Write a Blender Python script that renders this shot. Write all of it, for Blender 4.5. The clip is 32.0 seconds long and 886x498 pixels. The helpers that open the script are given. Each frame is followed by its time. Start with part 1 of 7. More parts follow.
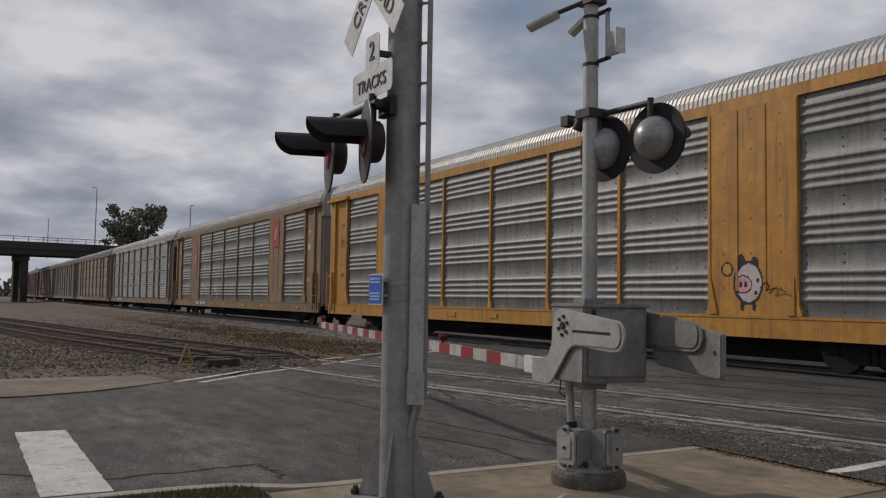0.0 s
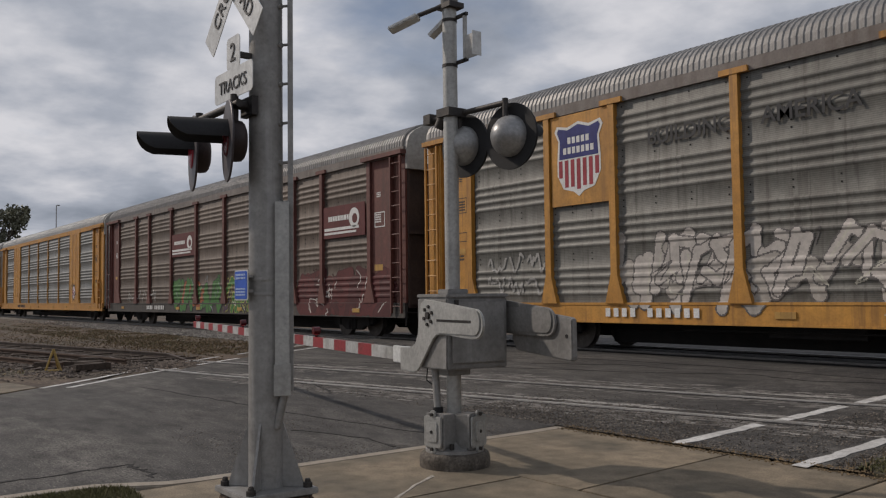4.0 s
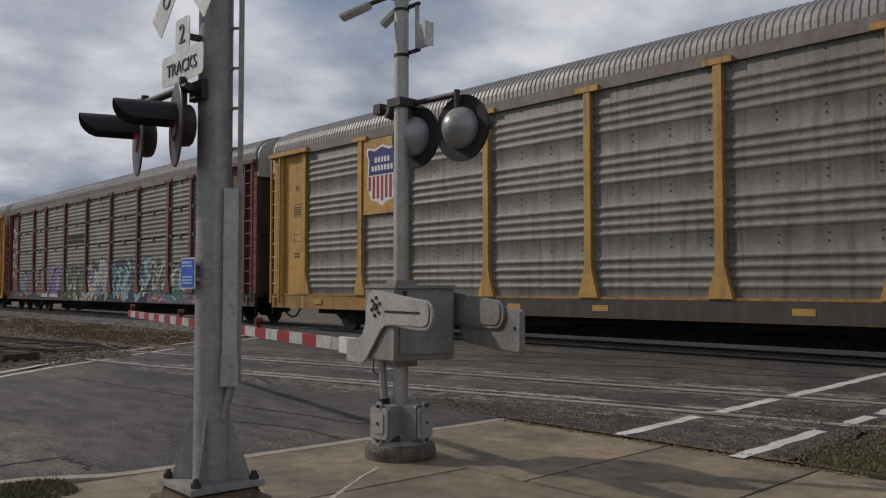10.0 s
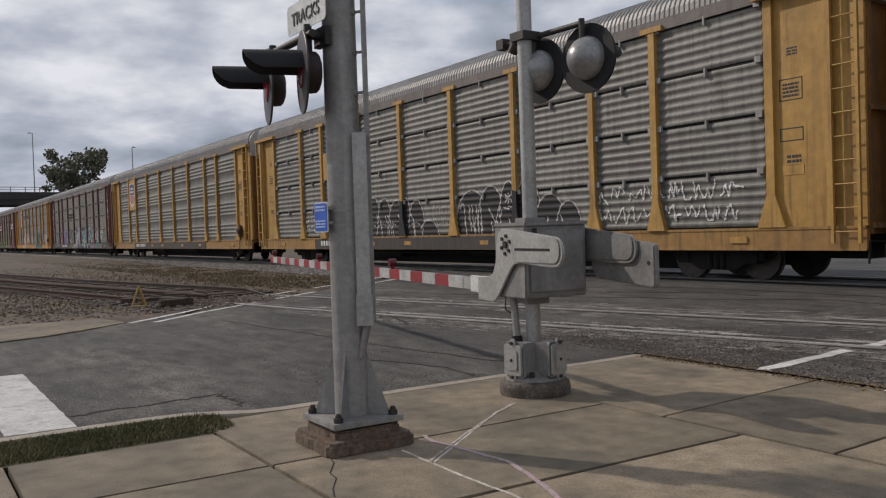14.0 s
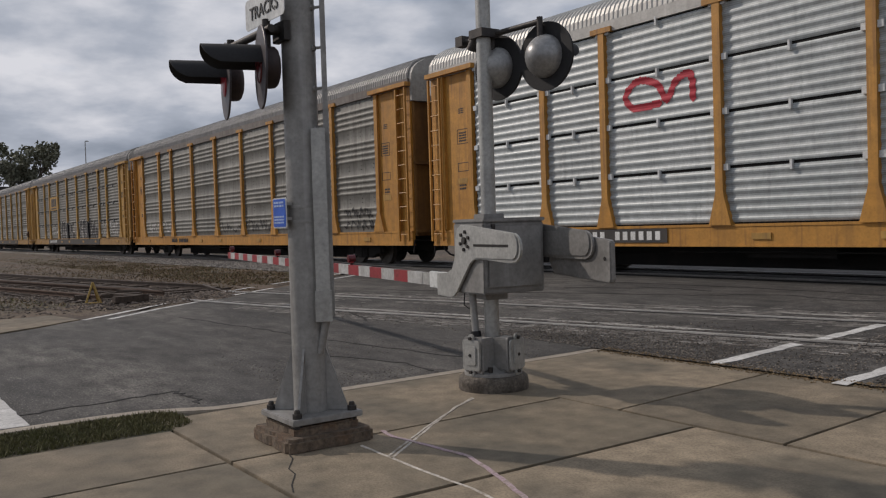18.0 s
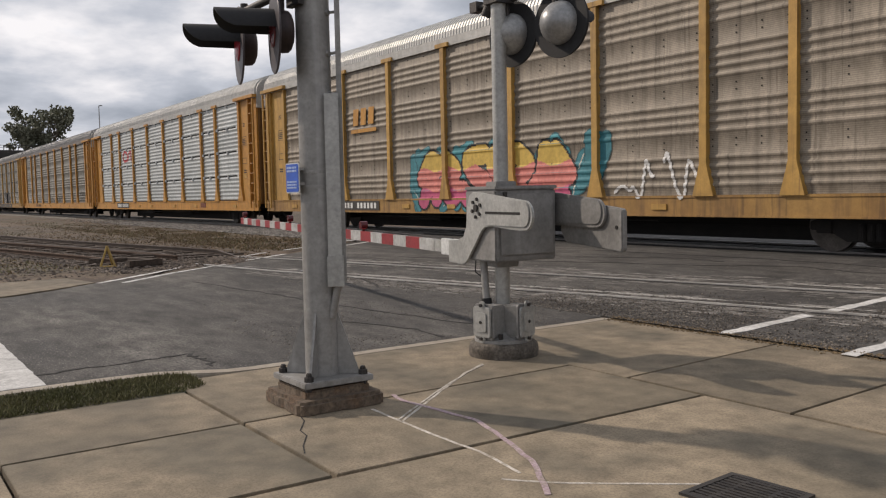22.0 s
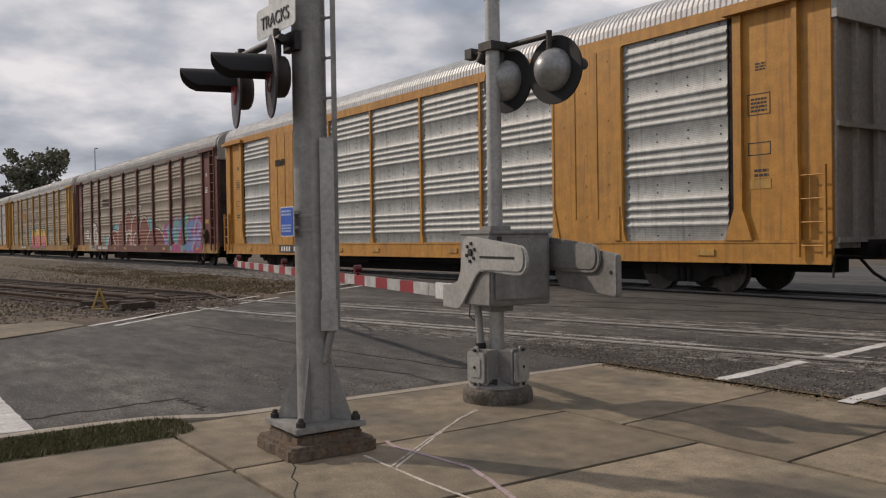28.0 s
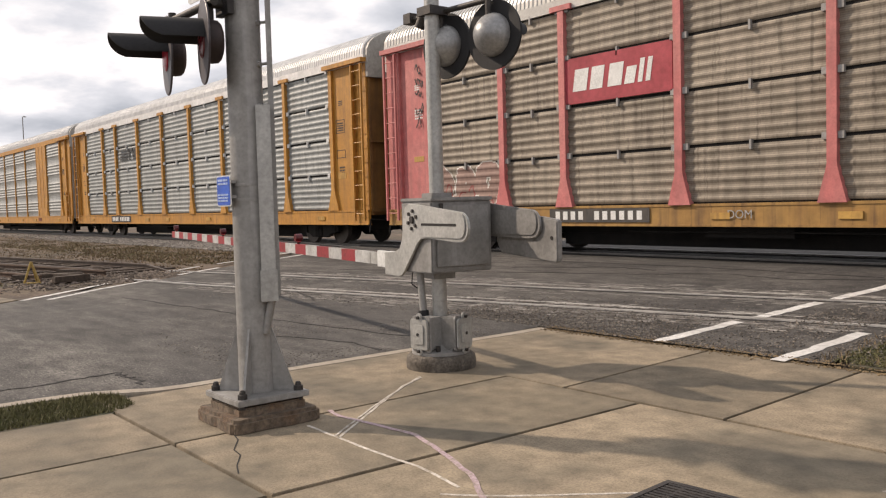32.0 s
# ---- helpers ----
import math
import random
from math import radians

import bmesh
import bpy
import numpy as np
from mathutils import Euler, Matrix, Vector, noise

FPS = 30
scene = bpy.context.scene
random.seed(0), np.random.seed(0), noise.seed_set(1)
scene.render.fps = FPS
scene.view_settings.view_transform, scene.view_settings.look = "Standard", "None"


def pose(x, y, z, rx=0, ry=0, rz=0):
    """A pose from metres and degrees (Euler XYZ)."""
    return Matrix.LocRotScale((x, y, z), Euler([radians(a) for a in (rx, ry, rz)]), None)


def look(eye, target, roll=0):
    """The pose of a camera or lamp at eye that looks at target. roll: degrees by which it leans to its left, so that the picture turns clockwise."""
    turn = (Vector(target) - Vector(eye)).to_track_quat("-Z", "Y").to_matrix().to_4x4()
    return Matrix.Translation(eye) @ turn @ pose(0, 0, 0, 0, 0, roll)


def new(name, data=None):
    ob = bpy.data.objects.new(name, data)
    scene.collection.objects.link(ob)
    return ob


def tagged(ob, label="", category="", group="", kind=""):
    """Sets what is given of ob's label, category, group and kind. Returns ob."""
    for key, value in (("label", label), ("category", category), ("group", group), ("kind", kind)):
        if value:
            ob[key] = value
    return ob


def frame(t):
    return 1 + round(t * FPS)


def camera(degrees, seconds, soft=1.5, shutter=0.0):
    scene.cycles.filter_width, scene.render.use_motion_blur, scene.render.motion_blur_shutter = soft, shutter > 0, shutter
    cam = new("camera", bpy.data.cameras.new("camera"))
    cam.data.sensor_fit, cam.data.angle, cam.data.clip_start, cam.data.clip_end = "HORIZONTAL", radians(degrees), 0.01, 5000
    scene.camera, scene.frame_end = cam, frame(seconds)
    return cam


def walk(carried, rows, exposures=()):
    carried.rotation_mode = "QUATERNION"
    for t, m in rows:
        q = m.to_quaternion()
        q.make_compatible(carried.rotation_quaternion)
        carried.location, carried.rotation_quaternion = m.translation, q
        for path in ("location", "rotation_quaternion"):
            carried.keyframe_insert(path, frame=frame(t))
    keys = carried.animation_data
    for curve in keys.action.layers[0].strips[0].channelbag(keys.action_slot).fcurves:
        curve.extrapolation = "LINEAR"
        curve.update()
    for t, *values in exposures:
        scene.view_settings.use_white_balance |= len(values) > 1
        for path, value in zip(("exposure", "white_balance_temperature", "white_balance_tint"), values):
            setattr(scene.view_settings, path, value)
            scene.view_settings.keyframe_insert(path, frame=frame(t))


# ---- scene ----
cam = camera(54.5, 32.0, soft=1.2)
PATH = [
    (0, (-0.099, 0.084, 1.647), (-1.837, 1.067, 1.765), 0.9),
    (0.5, (-0.104, 0.087, 1.637), (-1.797, 1.151, 1.673), 0.8),
    (1, (-0.113, 0.082, 1.633), (-1.805, 1.148, 1.632), 1.2),
    (1.5, (-0.102, 0.074, 1.626), (-1.793, 1.141, 1.598), 0.5),
    (2, (-0.09, 0.07, 1.632), (-1.808, 1.094, 1.591), 0.4),
    (2.5, (-0.1, 0.054, 1.64), (-1.817, 1.08, 1.615), 0.4),
    (3, (-0.063, -0.024, 1.639), (-1.719, 1.097, 1.685), -0.9),
    (3.5, (0.123, -0.016, 1.64), (-1.519, 1.123, 1.729), -0.5),
    (4, (0.229, 0.057, 1.62), (-1.36, 1.267, 1.728), -0.7),
    (4.5, (0.139, 0.049, 1.611), (-1.294, 1.441, 1.717), -1.6),
    (6.5, (0.143, -0.007, 1.619), (-1.246, 1.424, 1.768), 0.3),
    (7, (0.137, -0.021, 1.625), (-1.244, 1.419, 1.771), -0.1),
    (7.5, (0.144, 0.002, 1.623), (-1.261, 1.419, 1.755), -0.1),
    (8, (0.145, 0.009, 1.621), (-1.261, 1.424, 1.769), -0.5),
    (8.5, (0.145, -0.008, 1.606), (-1.269, 1.395, 1.778), -1.0),
    (9, (0.142, -0.021, 1.61), (-1.303, 1.353, 1.774), -0.7),
    (9.5, (0.148, -0.006, 1.61), (-1.319, 1.347, 1.737), -0.1),
    (10, (0.136, -0.011, 1.609), (-1.361, 1.312, 1.699), -0.0),
    (10.5, (0.155, -0.012, 1.609), (-1.352, 1.3, 1.691), -1.4),
    (11, (0.154, 0.017, 1.603), (-1.363, 1.32, 1.604), -1.0),
    (11.5, (0.145, 0.019, 1.601), (-1.373, 1.319, 1.553), -0.4),
    (12, (0.167, -0.007, 1.605), (-1.351, 1.295, 1.592), -1.1),
    (12.5, (0.158, -0.009, 1.599), (-1.395, 1.25, 1.585), -2.3),
    (13, (0.153, -0.003, 1.598), (-1.45, 1.193, 1.587), -1.4),
    (13.5, (0.171, 0.024, 1.586), (-1.5, 1.123, 1.567), -1.1),
    (14, (0.128, 0.026, 1.593), (-1.555, 1.105, 1.548), -1.9),
    (14.5, (0.079, 0.027, 1.586), (-1.593, 1.122, 1.497), -0.7),
    (16.5, (0.133, 0.022, 1.592), (-1.564, 1.079, 1.551), -2.3),
    (17, (0.144, 0.018, 1.592), (-1.543, 1.092, 1.548), -2.2),
    (17.5, (0.152, 0.012, 1.593), (-1.538, 1.08, 1.552), -2.0),
    (18, (0.156, 0.009, 1.592), (-1.474, 1.166, 1.535), -1.8),
    (18.5, (0.188, 0.029, 1.598), (-1.325, 1.333, 1.492), -2.7),
    (19, (0.169, 0.015, 1.575), (-1.346, 1.314, 1.445), -0.9),
    (19.5, (0.173, 0.012, 1.582), (-1.417, 1.216, 1.435), 0.1),
    (20, (0.155, -0.004, 1.58), (-1.514, 1.087, 1.425), -0.3),
    (20.5, (0.148, -0.024, 1.576), (-1.557, 1.011, 1.428), 0.0),
    (21, (0.151, -0.019, 1.578), (-1.558, 1.013, 1.449), -0.5),
    (21.5, (0.156, -0.011, 1.578), (-1.521, 1.074, 1.467), -0.8),
    (22, (0.179, -0.002, 1.581), (-1.465, 1.128, 1.451), -1.2),
    (22.5, (0.159, 0.016, 1.578), (-1.468, 1.17, 1.431), -1.8),
    (23, (0.162, 0.031, 1.583), (-1.46, 1.198, 1.479), -1.1),
    (23.5, (0.16, 0.031, 1.579), (-1.465, 1.193, 1.475), -0.9),
    (24, (0.16, 0.025, 1.579), (-1.471, 1.18, 1.527), -0.4),
    (24.5, (0.157, 0.029, 1.577), (-1.474, 1.187, 1.552), 0.3),
    (25, (0.157, 0.023, 1.579), (-1.465, 1.194, 1.56), 0.7),
    (25.5, (0.164, 0.009, 1.571), (-1.46, 1.177, 1.569), 1.3),
    (27.5, (0.151, 0.004, 1.579), (-1.485, 1.155, 1.554), -0.8),
    (28, (0.164, 0.004, 1.582), (-1.475, 1.15, 1.554), -0.9),
    (28.5, (0.148, 0.019, 1.58), (-1.476, 1.185, 1.533), -1.5),
    (29, (0.149, 0.016, 1.573), (-1.435, 1.237, 1.55), -1.7),
    (29.5, (0.155, 0.007, 1.592), (-1.327, 1.35, 1.605), -1.2),
    (30, (0.165, 0.034, 1.593), (-1.23, 1.468, 1.612), -1.6),
    (30.5, (0.165, 0.05, 1.578), (-1.259, 1.454, 1.55), -2.3),
    (31, (0.149, 0.056, 1.569), (-1.328, 1.403, 1.513), -2.7),
    (31.5, (0.145, 0.038, 1.569), (-1.398, 1.308, 1.492), -2.8),
    (32, (0.146, 0.032, 1.587), (-1.412, 1.281, 1.479), -1.6),
]
EXPOSURE = [(0, -0.79, 6350, 15), (1, -0.62, 6350, 15), (3, -0.64, 6350, 15), (4, -0.68, 6350, 15), (7, -0.45, 6350, 15), (8, -0.51, 6380, 15), (9, -0.5, 6400, 15), (10, -0.7, 6250, 15), (11, -0.74, 6250, 15), (12, -0.18, 6250, 15), (13, -0.2, 6250, 15), (14, -0.44, 6250, 15), (18, -0.61, 6250, 15), (19, -0.18, 6330, 15), (20.5, -0.16, 6530, 15), (22, -0.16, 6580, 15), (23, -0.04, 6560, 15), (24, -0.09, 6530, 15), (25, -0.43, 6350, 15), (28, -0.44, 6650, 16), (30, -0.19, 6750, 16), (31, 0.24, 6950, 16), (32, 0.32, 7000, 17)]
walk(cam, [(t, look(eye, target, roll)) for t, eye, target, roll in PATH], exposures=EXPOSURE)

# ---- world, sun ----
SUN_AZ = math.atan2(-0.49, -0.87)      # the way to the sun, from +x
SUN_EL = radians(35)
world = bpy.data.worlds.new("sky")
scene.world = world
world.use_nodes = True


def build_world():
    nt = world.node_tree
    n, l = nt.nodes, nt.links
    bg = n["Background"]
    sky = n.new("ShaderNodeTexSky")
    sky.sky_type, sky.sun_disc = "NISHITA", False
    sky.sun_elevation, sky.sun_rotation = SUN_EL, math.pi / 2 - SUN_AZ
    tc = n.new("ShaderNodeTexCoord")
    sep = n.new("ShaderNodeSeparateXYZ")
    l.new(tc.outputs["Generated"], sep.inputs[0])
    add = n.new("ShaderNodeMath")
    add.operation, add.inputs[1].default_value = "ADD", 0.22
    l.new(sep.outputs["Z"], add.inputs[0])
    top = n.new("ShaderNodeMath")
    top.operation, top.inputs[1].default_value = "MAXIMUM", 0.12
    l.new(add.outputs[0], top.inputs[0])
    div = n.new("ShaderNodeVectorMath")
    div.operation = "DIVIDE"
    l.new(tc.outputs["Generated"], div.inputs[0])
    comb = n.new("ShaderNodeCombineXYZ")
    for k in range(3):
        l.new(top.outputs[0], comb.inputs[k])
    l.new(comb.outputs[0], div.inputs[1])
    big = n.new("ShaderNodeTexNoise")
    big.inputs["Scale"].default_value, big.inputs["Detail"].default_value, big.inputs["Roughness"].default_value = 1.3, 8, 0.5
    big.inputs["Distortion"].default_value = 0.25
    l.new(div.outputs[0], big.inputs["Vector"])
    fine = n.new("ShaderNodeTexNoise")
    fine.inputs["Scale"].default_value, fine.inputs["Detail"].default_value, fine.inputs["Roughness"].default_value = 1.9, 7, 0.52
    l.new(div.outputs[0], fine.inputs["Vector"])
    cover = n.new("ShaderNodeValToRGB")
    cover.color_ramp.elements[0].position, cover.color_ramp.elements[1].position = 0.24, 0.40
    l.new(big.outputs[0], cover.inputs[0])
    tone = n.new("ShaderNodeValToRGB")
    e = tone.color_ramp.elements
    e[0].position, e[0].color = 0.34, (0.38, 0.43, 0.49, 1)
    e[1].position, e[1].color = 0.62, (1.04, 1.05, 1.05, 1)
    mid = e.new(0.47)
    mid.color = (0.60, 0.65, 0.71, 1)
    l.new(fine.outputs[0], tone.inputs[0])
    dim = n.new("ShaderNodeMix")
    dim.data_type, dim.blend_type = "RGBA", "MULTIPLY"
    dim.inputs["Factor"].default_value = 1.0
    l.new(sky.outputs[0], dim.inputs["A"])
    dim.inputs["B"].default_value = (0.10, 0.10, 0.10, 1)
    mix = n.new("ShaderNodeMix")
    mix.data_type = "RGBA"
    l.new(cover.outputs[0], mix.inputs["Factor"])
    l.new(dim.outputs["Result"], mix.inputs["A"])
    l.new(tone.outputs[0], mix.inputs["B"])
    l.new(mix.outputs["Result"], bg.inputs["Color"])
    bg.inputs["Strength"].default_value = 1.0


build_world()
sun = new("sun", bpy.data.lights.new("sun", "SUN"))
sun.data.energy, sun.data.angle, sun.data.color = 3.25, radians(1.1), (1.0, 0.89, 0.74)
sun_way = Vector((math.cos(SUN_AZ) * math.cos(SUN_EL), math.sin(SUN_AZ) * math.cos(SUN_EL), math.sin(SUN_EL)))
sun.matrix_world = Matrix.Translation((0, 0, 40)) @ sun_way.to_track_quat("Z", "Y").to_matrix().to_4x4()


# ---- materials ----
def material(name, a, b, rough=0.7, metal=0.0, scale=3.0, fine=60.0, bump=0.15, streak=None, streak_amount=0.5, vary=0.12, speck=None, stretch=(1, 1, 1), mottle=0.14, grain=0.45, stain=None, stain_scale=0.8, stain_amount=0.6, drip=None, island=False, flute_shade=0.0):
    """a, b: two base colours blended by a coarse and a fine noise. streak: colour of runs down the surface. speck: colour of small spots."""
    m = bpy.data.materials.new(name)
    m.use_nodes = True
    nt = m.node_tree
    n, l = nt.nodes, nt.links
    bsdf = n["Principled BSDF"]
    tc = n.new("ShaderNodeTexCoord")
    info = n.new("ShaderNodeObjectInfo")
    off = n.new("ShaderNodeMath")
    off.operation, off.inputs[1].default_value = "MULTIPLY", 37.0
    l.new(info.outputs["Random"], off.inputs[0])
    shift = n.new("ShaderNodeVectorMath")
    shift.operation = "ADD"
    l.new(tc.outputs["Object"], shift.inputs[0])
    l.new(off.outputs[0], shift.inputs[1])
    wide = n.new("ShaderNodeMapping")
    wide.inputs["Scale"].default_value = stretch
    l.new(shift.outputs[0], wide.inputs["Vector"])

    def tex(s, detail=4.0, vec=None):
        t = n.new("ShaderNodeTexNoise")
        t.inputs["Scale"].default_value, t.inputs["Detail"].default_value = s, detail
        l.new((vec or wide).outputs[0], t.inputs["Vector"])
        return t

    def ramp(src, lo, hi):
        r = n.new("ShaderNodeValToRGB")
        r.color_ramp.elements[0].position, r.color_ramp.elements[1].position = lo, hi
        l.new(src.outputs[0], r.inputs[0])
        return r

    def mixed(fac, x, y, amount=None, mode="MIX"):
        k = n.new("ShaderNodeMix")
        k.data_type, k.blend_type = "RGBA", mode
        if amount is None:
            l.new(fac.outputs[0], k.inputs["Factor"])
        else:
            f = n.new("ShaderNodeMath")
            f.operation, f.inputs[1].default_value = "MULTIPLY", amount
            l.new(fac.outputs[0], f.inputs[0])
            l.new(f.outputs[0], k.inputs["Factor"])
        for sock, v in (("A", x), ("B", y)):
            if isinstance(v, tuple):
                k.inputs[sock].default_value = (*v, 1)
            else:
                l.new(v, k.inputs[sock])
        return k.outputs["Result"]

    coarse, small = tex(scale), tex(fine, 3.0)
    col = mixed(ramp(coarse, 0.35, 0.65), a, b)
    dark = tuple(0.72 * v for v in a)
    col = mixed(ramp(small, 0.42, 0.72), col, dark, grain)
    if stain:
        col = mixed(ramp(tex(stain_scale, 7.0), 0.50, 0.63), col, stain, stain_amount)
    if streak:
        run = n.new("ShaderNodeMapping")
        run.inputs["Scale"].default_value = (2.2, 2.2, 0.16)
        l.new(shift.outputs[0], run.inputs["Vector"])
        col = mixed(ramp(tex(2.4, 5.0, run), 0.46, 0.70), col, streak, streak_amount)
    if drip:
        fall = n.new("ShaderNodeMapping")
        fall.inputs["Scale"].default_value = (7.0, 7.0, 0.35)
        l.new(shift.outputs[0], fall.inputs["Vector"])
        col = mixed(ramp(tex(1.6, 6.0, fall), 0.56, 0.68), col, drip, 0.55)
    if speck:
        col = mixed(ramp(tex(fine * 1.7, 2.0), 0.60, 0.68), col, speck, 0.7)
    hsv = n.new("ShaderNodeHueSaturation")
    val = n.new("ShaderNodeMapRange")
    val.inputs["To Min"].default_value, val.inputs["To Max"].default_value = 1 - vary, 1 + vary
    if island:
        l.new(n.new("ShaderNodeNewGeometry").outputs["Random Per Island"], val.inputs["Value"])
    else:
        l.new(info.outputs["Random"], val.inputs["Value"])
    blot = n.new("ShaderNodeMapRange")
    blot.inputs["From Min"].default_value, blot.inputs["From Max"].default_value = 0.3, 0.7
    blot.inputs["To Min"].default_value, blot.inputs["To Max"].default_value = 1 - mottle, 1 + mottle
    l.new(tex(scale * 6.5, 6.0).outputs[0], blot.inputs["Value"])
    # light and dark of fine flutes put into the colour as level bands
    if flute_shade:
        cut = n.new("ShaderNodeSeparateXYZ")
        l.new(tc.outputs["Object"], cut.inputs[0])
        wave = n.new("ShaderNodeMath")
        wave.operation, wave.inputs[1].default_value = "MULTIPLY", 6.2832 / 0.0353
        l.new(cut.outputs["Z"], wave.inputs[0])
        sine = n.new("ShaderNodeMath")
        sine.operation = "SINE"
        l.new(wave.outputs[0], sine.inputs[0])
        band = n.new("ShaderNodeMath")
        band.operation, band.inputs[1].default_value, band.inputs[2].default_value = "MULTIPLY_ADD", flute_shade, 1.0
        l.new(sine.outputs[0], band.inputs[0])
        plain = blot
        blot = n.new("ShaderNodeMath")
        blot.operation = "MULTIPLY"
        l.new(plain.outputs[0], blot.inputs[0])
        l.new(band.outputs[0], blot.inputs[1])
    both = n.new("ShaderNodeMath")
    both.operation = "MULTIPLY"
    l.new(val.outputs[0], both.inputs[0])
    l.new(blot.outputs[0], both.inputs[1])
    l.new(both.outputs[0], hsv.inputs["Value"])
    l.new(col, hsv.inputs["Color"])
    l.new(hsv.outputs[0], bsdf.inputs["Base Color"])
    rr = n.new("ShaderNodeMapRange")
    rr.inputs["To Min"].default_value, rr.inputs["To Max"].default_value = max(0.05, rough - 0.12), min(1.0, rough + 0.12)
    l.new(coarse.outputs[0], rr.inputs["Value"])
    l.new(rr.outputs[0], bsdf.inputs["Roughness"])
    bsdf.inputs["Metallic"].default_value = metal
    if bump:
        bp = n.new("ShaderNodeBump")
        bp.inputs["Strength"].default_value, bp.inputs["Distance"].default_value = bump, 0.01
        l.new(small.outputs[0], bp.inputs["Height"])
        l.new(bp.outputs[0], bsdf.inputs["Normal"])
    return m


def glow(name, colour, strength):
    m = bpy.data.materials.new(name)
    m.use_nodes = True
    b = m.node_tree.nodes["Principled BSDF"]
    b.inputs["Base Color"].default_value = (*colour, 1)
    b.inputs["Roughness"].default_value = 0.3
    b.inputs["Emission Color"].default_value = (*colour, 1)
    b.inputs["Emission Strength"].default_value = strength
    return m


M = {}
M["asphalt"] = material("asphalt", (0.036, 0.034, 0.033), (0.122, 0.113, 0.102), 0.9, 0, 0.40, 30, 1.0, speck=(0.23, 0.215, 0.19), stretch=(0.6, 1.6, 1), mottle=0.48, grain=0.9, stain=(0.030, 0.028, 0.026), stain_scale=0.6, stain_amount=0.6)
M["asphalt_old"] = material("broken_asphalt", (0.030, 0.028, 0.027), (0.075, 0.070, 0.064), 0.95, 0, 0.9, 30, 1.0, speck=(0.20, 0.185, 0.17), mottle=0.45, grain=0.85, stain=(0.026, 0.024, 0.022), stain_scale=1.4, stain_amount=0.7)
M["crack"] = material("crack_filler", (0.012, 0.011, 0.011), (0.024, 0.022, 0.021), 0.95, 0, 4, 60, 0.3)
M["dirt"] = material("dry_ground", (0.055, 0.037, 0.025), (0.112, 0.078, 0.050), 0.95, 0, 0.22, 9, 0.9, speck=(0.20, 0.165, 0.12), mottle=0.45, grain=0.85, stain=(0.044, 0.040, 0.018), stain_scale=0.3)
M["verge"] = material("weedy_verge", (0.040, 0.040, 0.020), (0.080, 0.064, 0.040), 0.95, 0, 0.6, 20, 0.9, speck=(0.07, 0.085, 0.025), mottle=0.4, grain=0.7)
M["gravel"] = material("gravel", (0.094, 0.080, 0.067), (0.168, 0.147, 0.125), 0.95, 0, 2, 40, 0.4, vary=0.75, island=True)
M["ballast_stone"] = material("ballast_stone", (0.200, 0.180, 0.160), (0.310, 0.285, 0.255), 0.95, 0, 2, 40, 0.4, vary=0.55, island=True)
M["siding_stone"] = material("siding_stone", (0.105, 0.082, 0.066), (0.185, 0.152, 0.126), 0.95, 0, 2, 40, 0.4, vary=0.6, island=True)
M["ballast"] = material("ballast_bed", (0.120, 0.108, 0.094), (0.215, 0.195, 0.172), 0.95, 0, 0.8, 24, 1.0, speck=(0.36, 0.34, 0.31), mottle=0.35, grain=0.7)
M["concrete"] = material("sidewalk_concrete", (0.150, 0.124, 0.086), (0.262, 0.210, 0.146), 0.88, 0, 0.75, 60, 0.3, speck=(0.11, 0.092, 0.066), vary=0.15, mottle=0.26, grain=0.6, stain=(0.098, 0.086, 0.064), stain_scale=0.9, stain_amount=0.65)
M["kerb"] = material("kerb_concrete", (0.26, 0.225, 0.18), (0.34, 0.30, 0.245), 0.9, 0, 2, 80, 0.2)
M["footing"] = material("stained_footing", (0.160, 0.118, 0.082), (0.098, 0.080, 0.063), 0.95, 0, 5, 40, 0.8, streak=(0.07, 0.055, 0.042), mottle=0.4, grain=0.7, stain=(0.17, 0.095, 0.05), stain_scale=5, stain_amount=0.5)
M["footing_grey"] = material("old_footing", (0.085, 0.072, 0.058), (0.15, 0.13, 0.108), 0.95, 0, 6, 50, 0.7, mottle=0.35, grain=0.7, stain=(0.045, 0.036, 0.028), stain_scale=7)
M["paint_white"] = material("road_paint", (0.50, 0.49, 0.47), (0.66, 0.65, 0.63), 0.8, 0, 3, 45, 0.3, speck=(0.25, 0.24, 0.23), mottle=0.15, stain=(0.28, 0.27, 0.26), stain_scale=6, stain_amount=0.55)
M["chalk"] = material("white_chalk", (0.40, 0.36, 0.31), (0.55, 0.51, 0.46), 0.95, 0, 8, 60, 0.2, speck=(0.22, 0.19, 0.145), mottle=0.3, stain=(0.24, 0.205, 0.155), stain_scale=14, stain_amount=0.7)
M["chalk_pink"] = material("pink_chalk", (0.36, 0.26, 0.29), (0.42, 0.33, 0.34), 0.95, 0, 8, 60, 0.2, speck=(0.24, 0.20, 0.16), mottle=0.3, stain=(0.24, 0.20, 0.16), stain_scale=12, stain_amount=0.7)
M["iron"] = material("cast_iron", (0.045, 0.042, 0.042), (0.075, 0.068, 0.062), 0.6, 0.6, 8, 70, 0.3)
M["galv"] = material("grey_painted_steel", (0.235, 0.230, 0.220), (0.315, 0.308, 0.295), 0.5, 0.15, 2.5, 40, 0.06, streak=(0.20, 0.195, 0.185), streak_amount=0.4, vary=0.04, drip=(0.36, 0.355, 0.345))
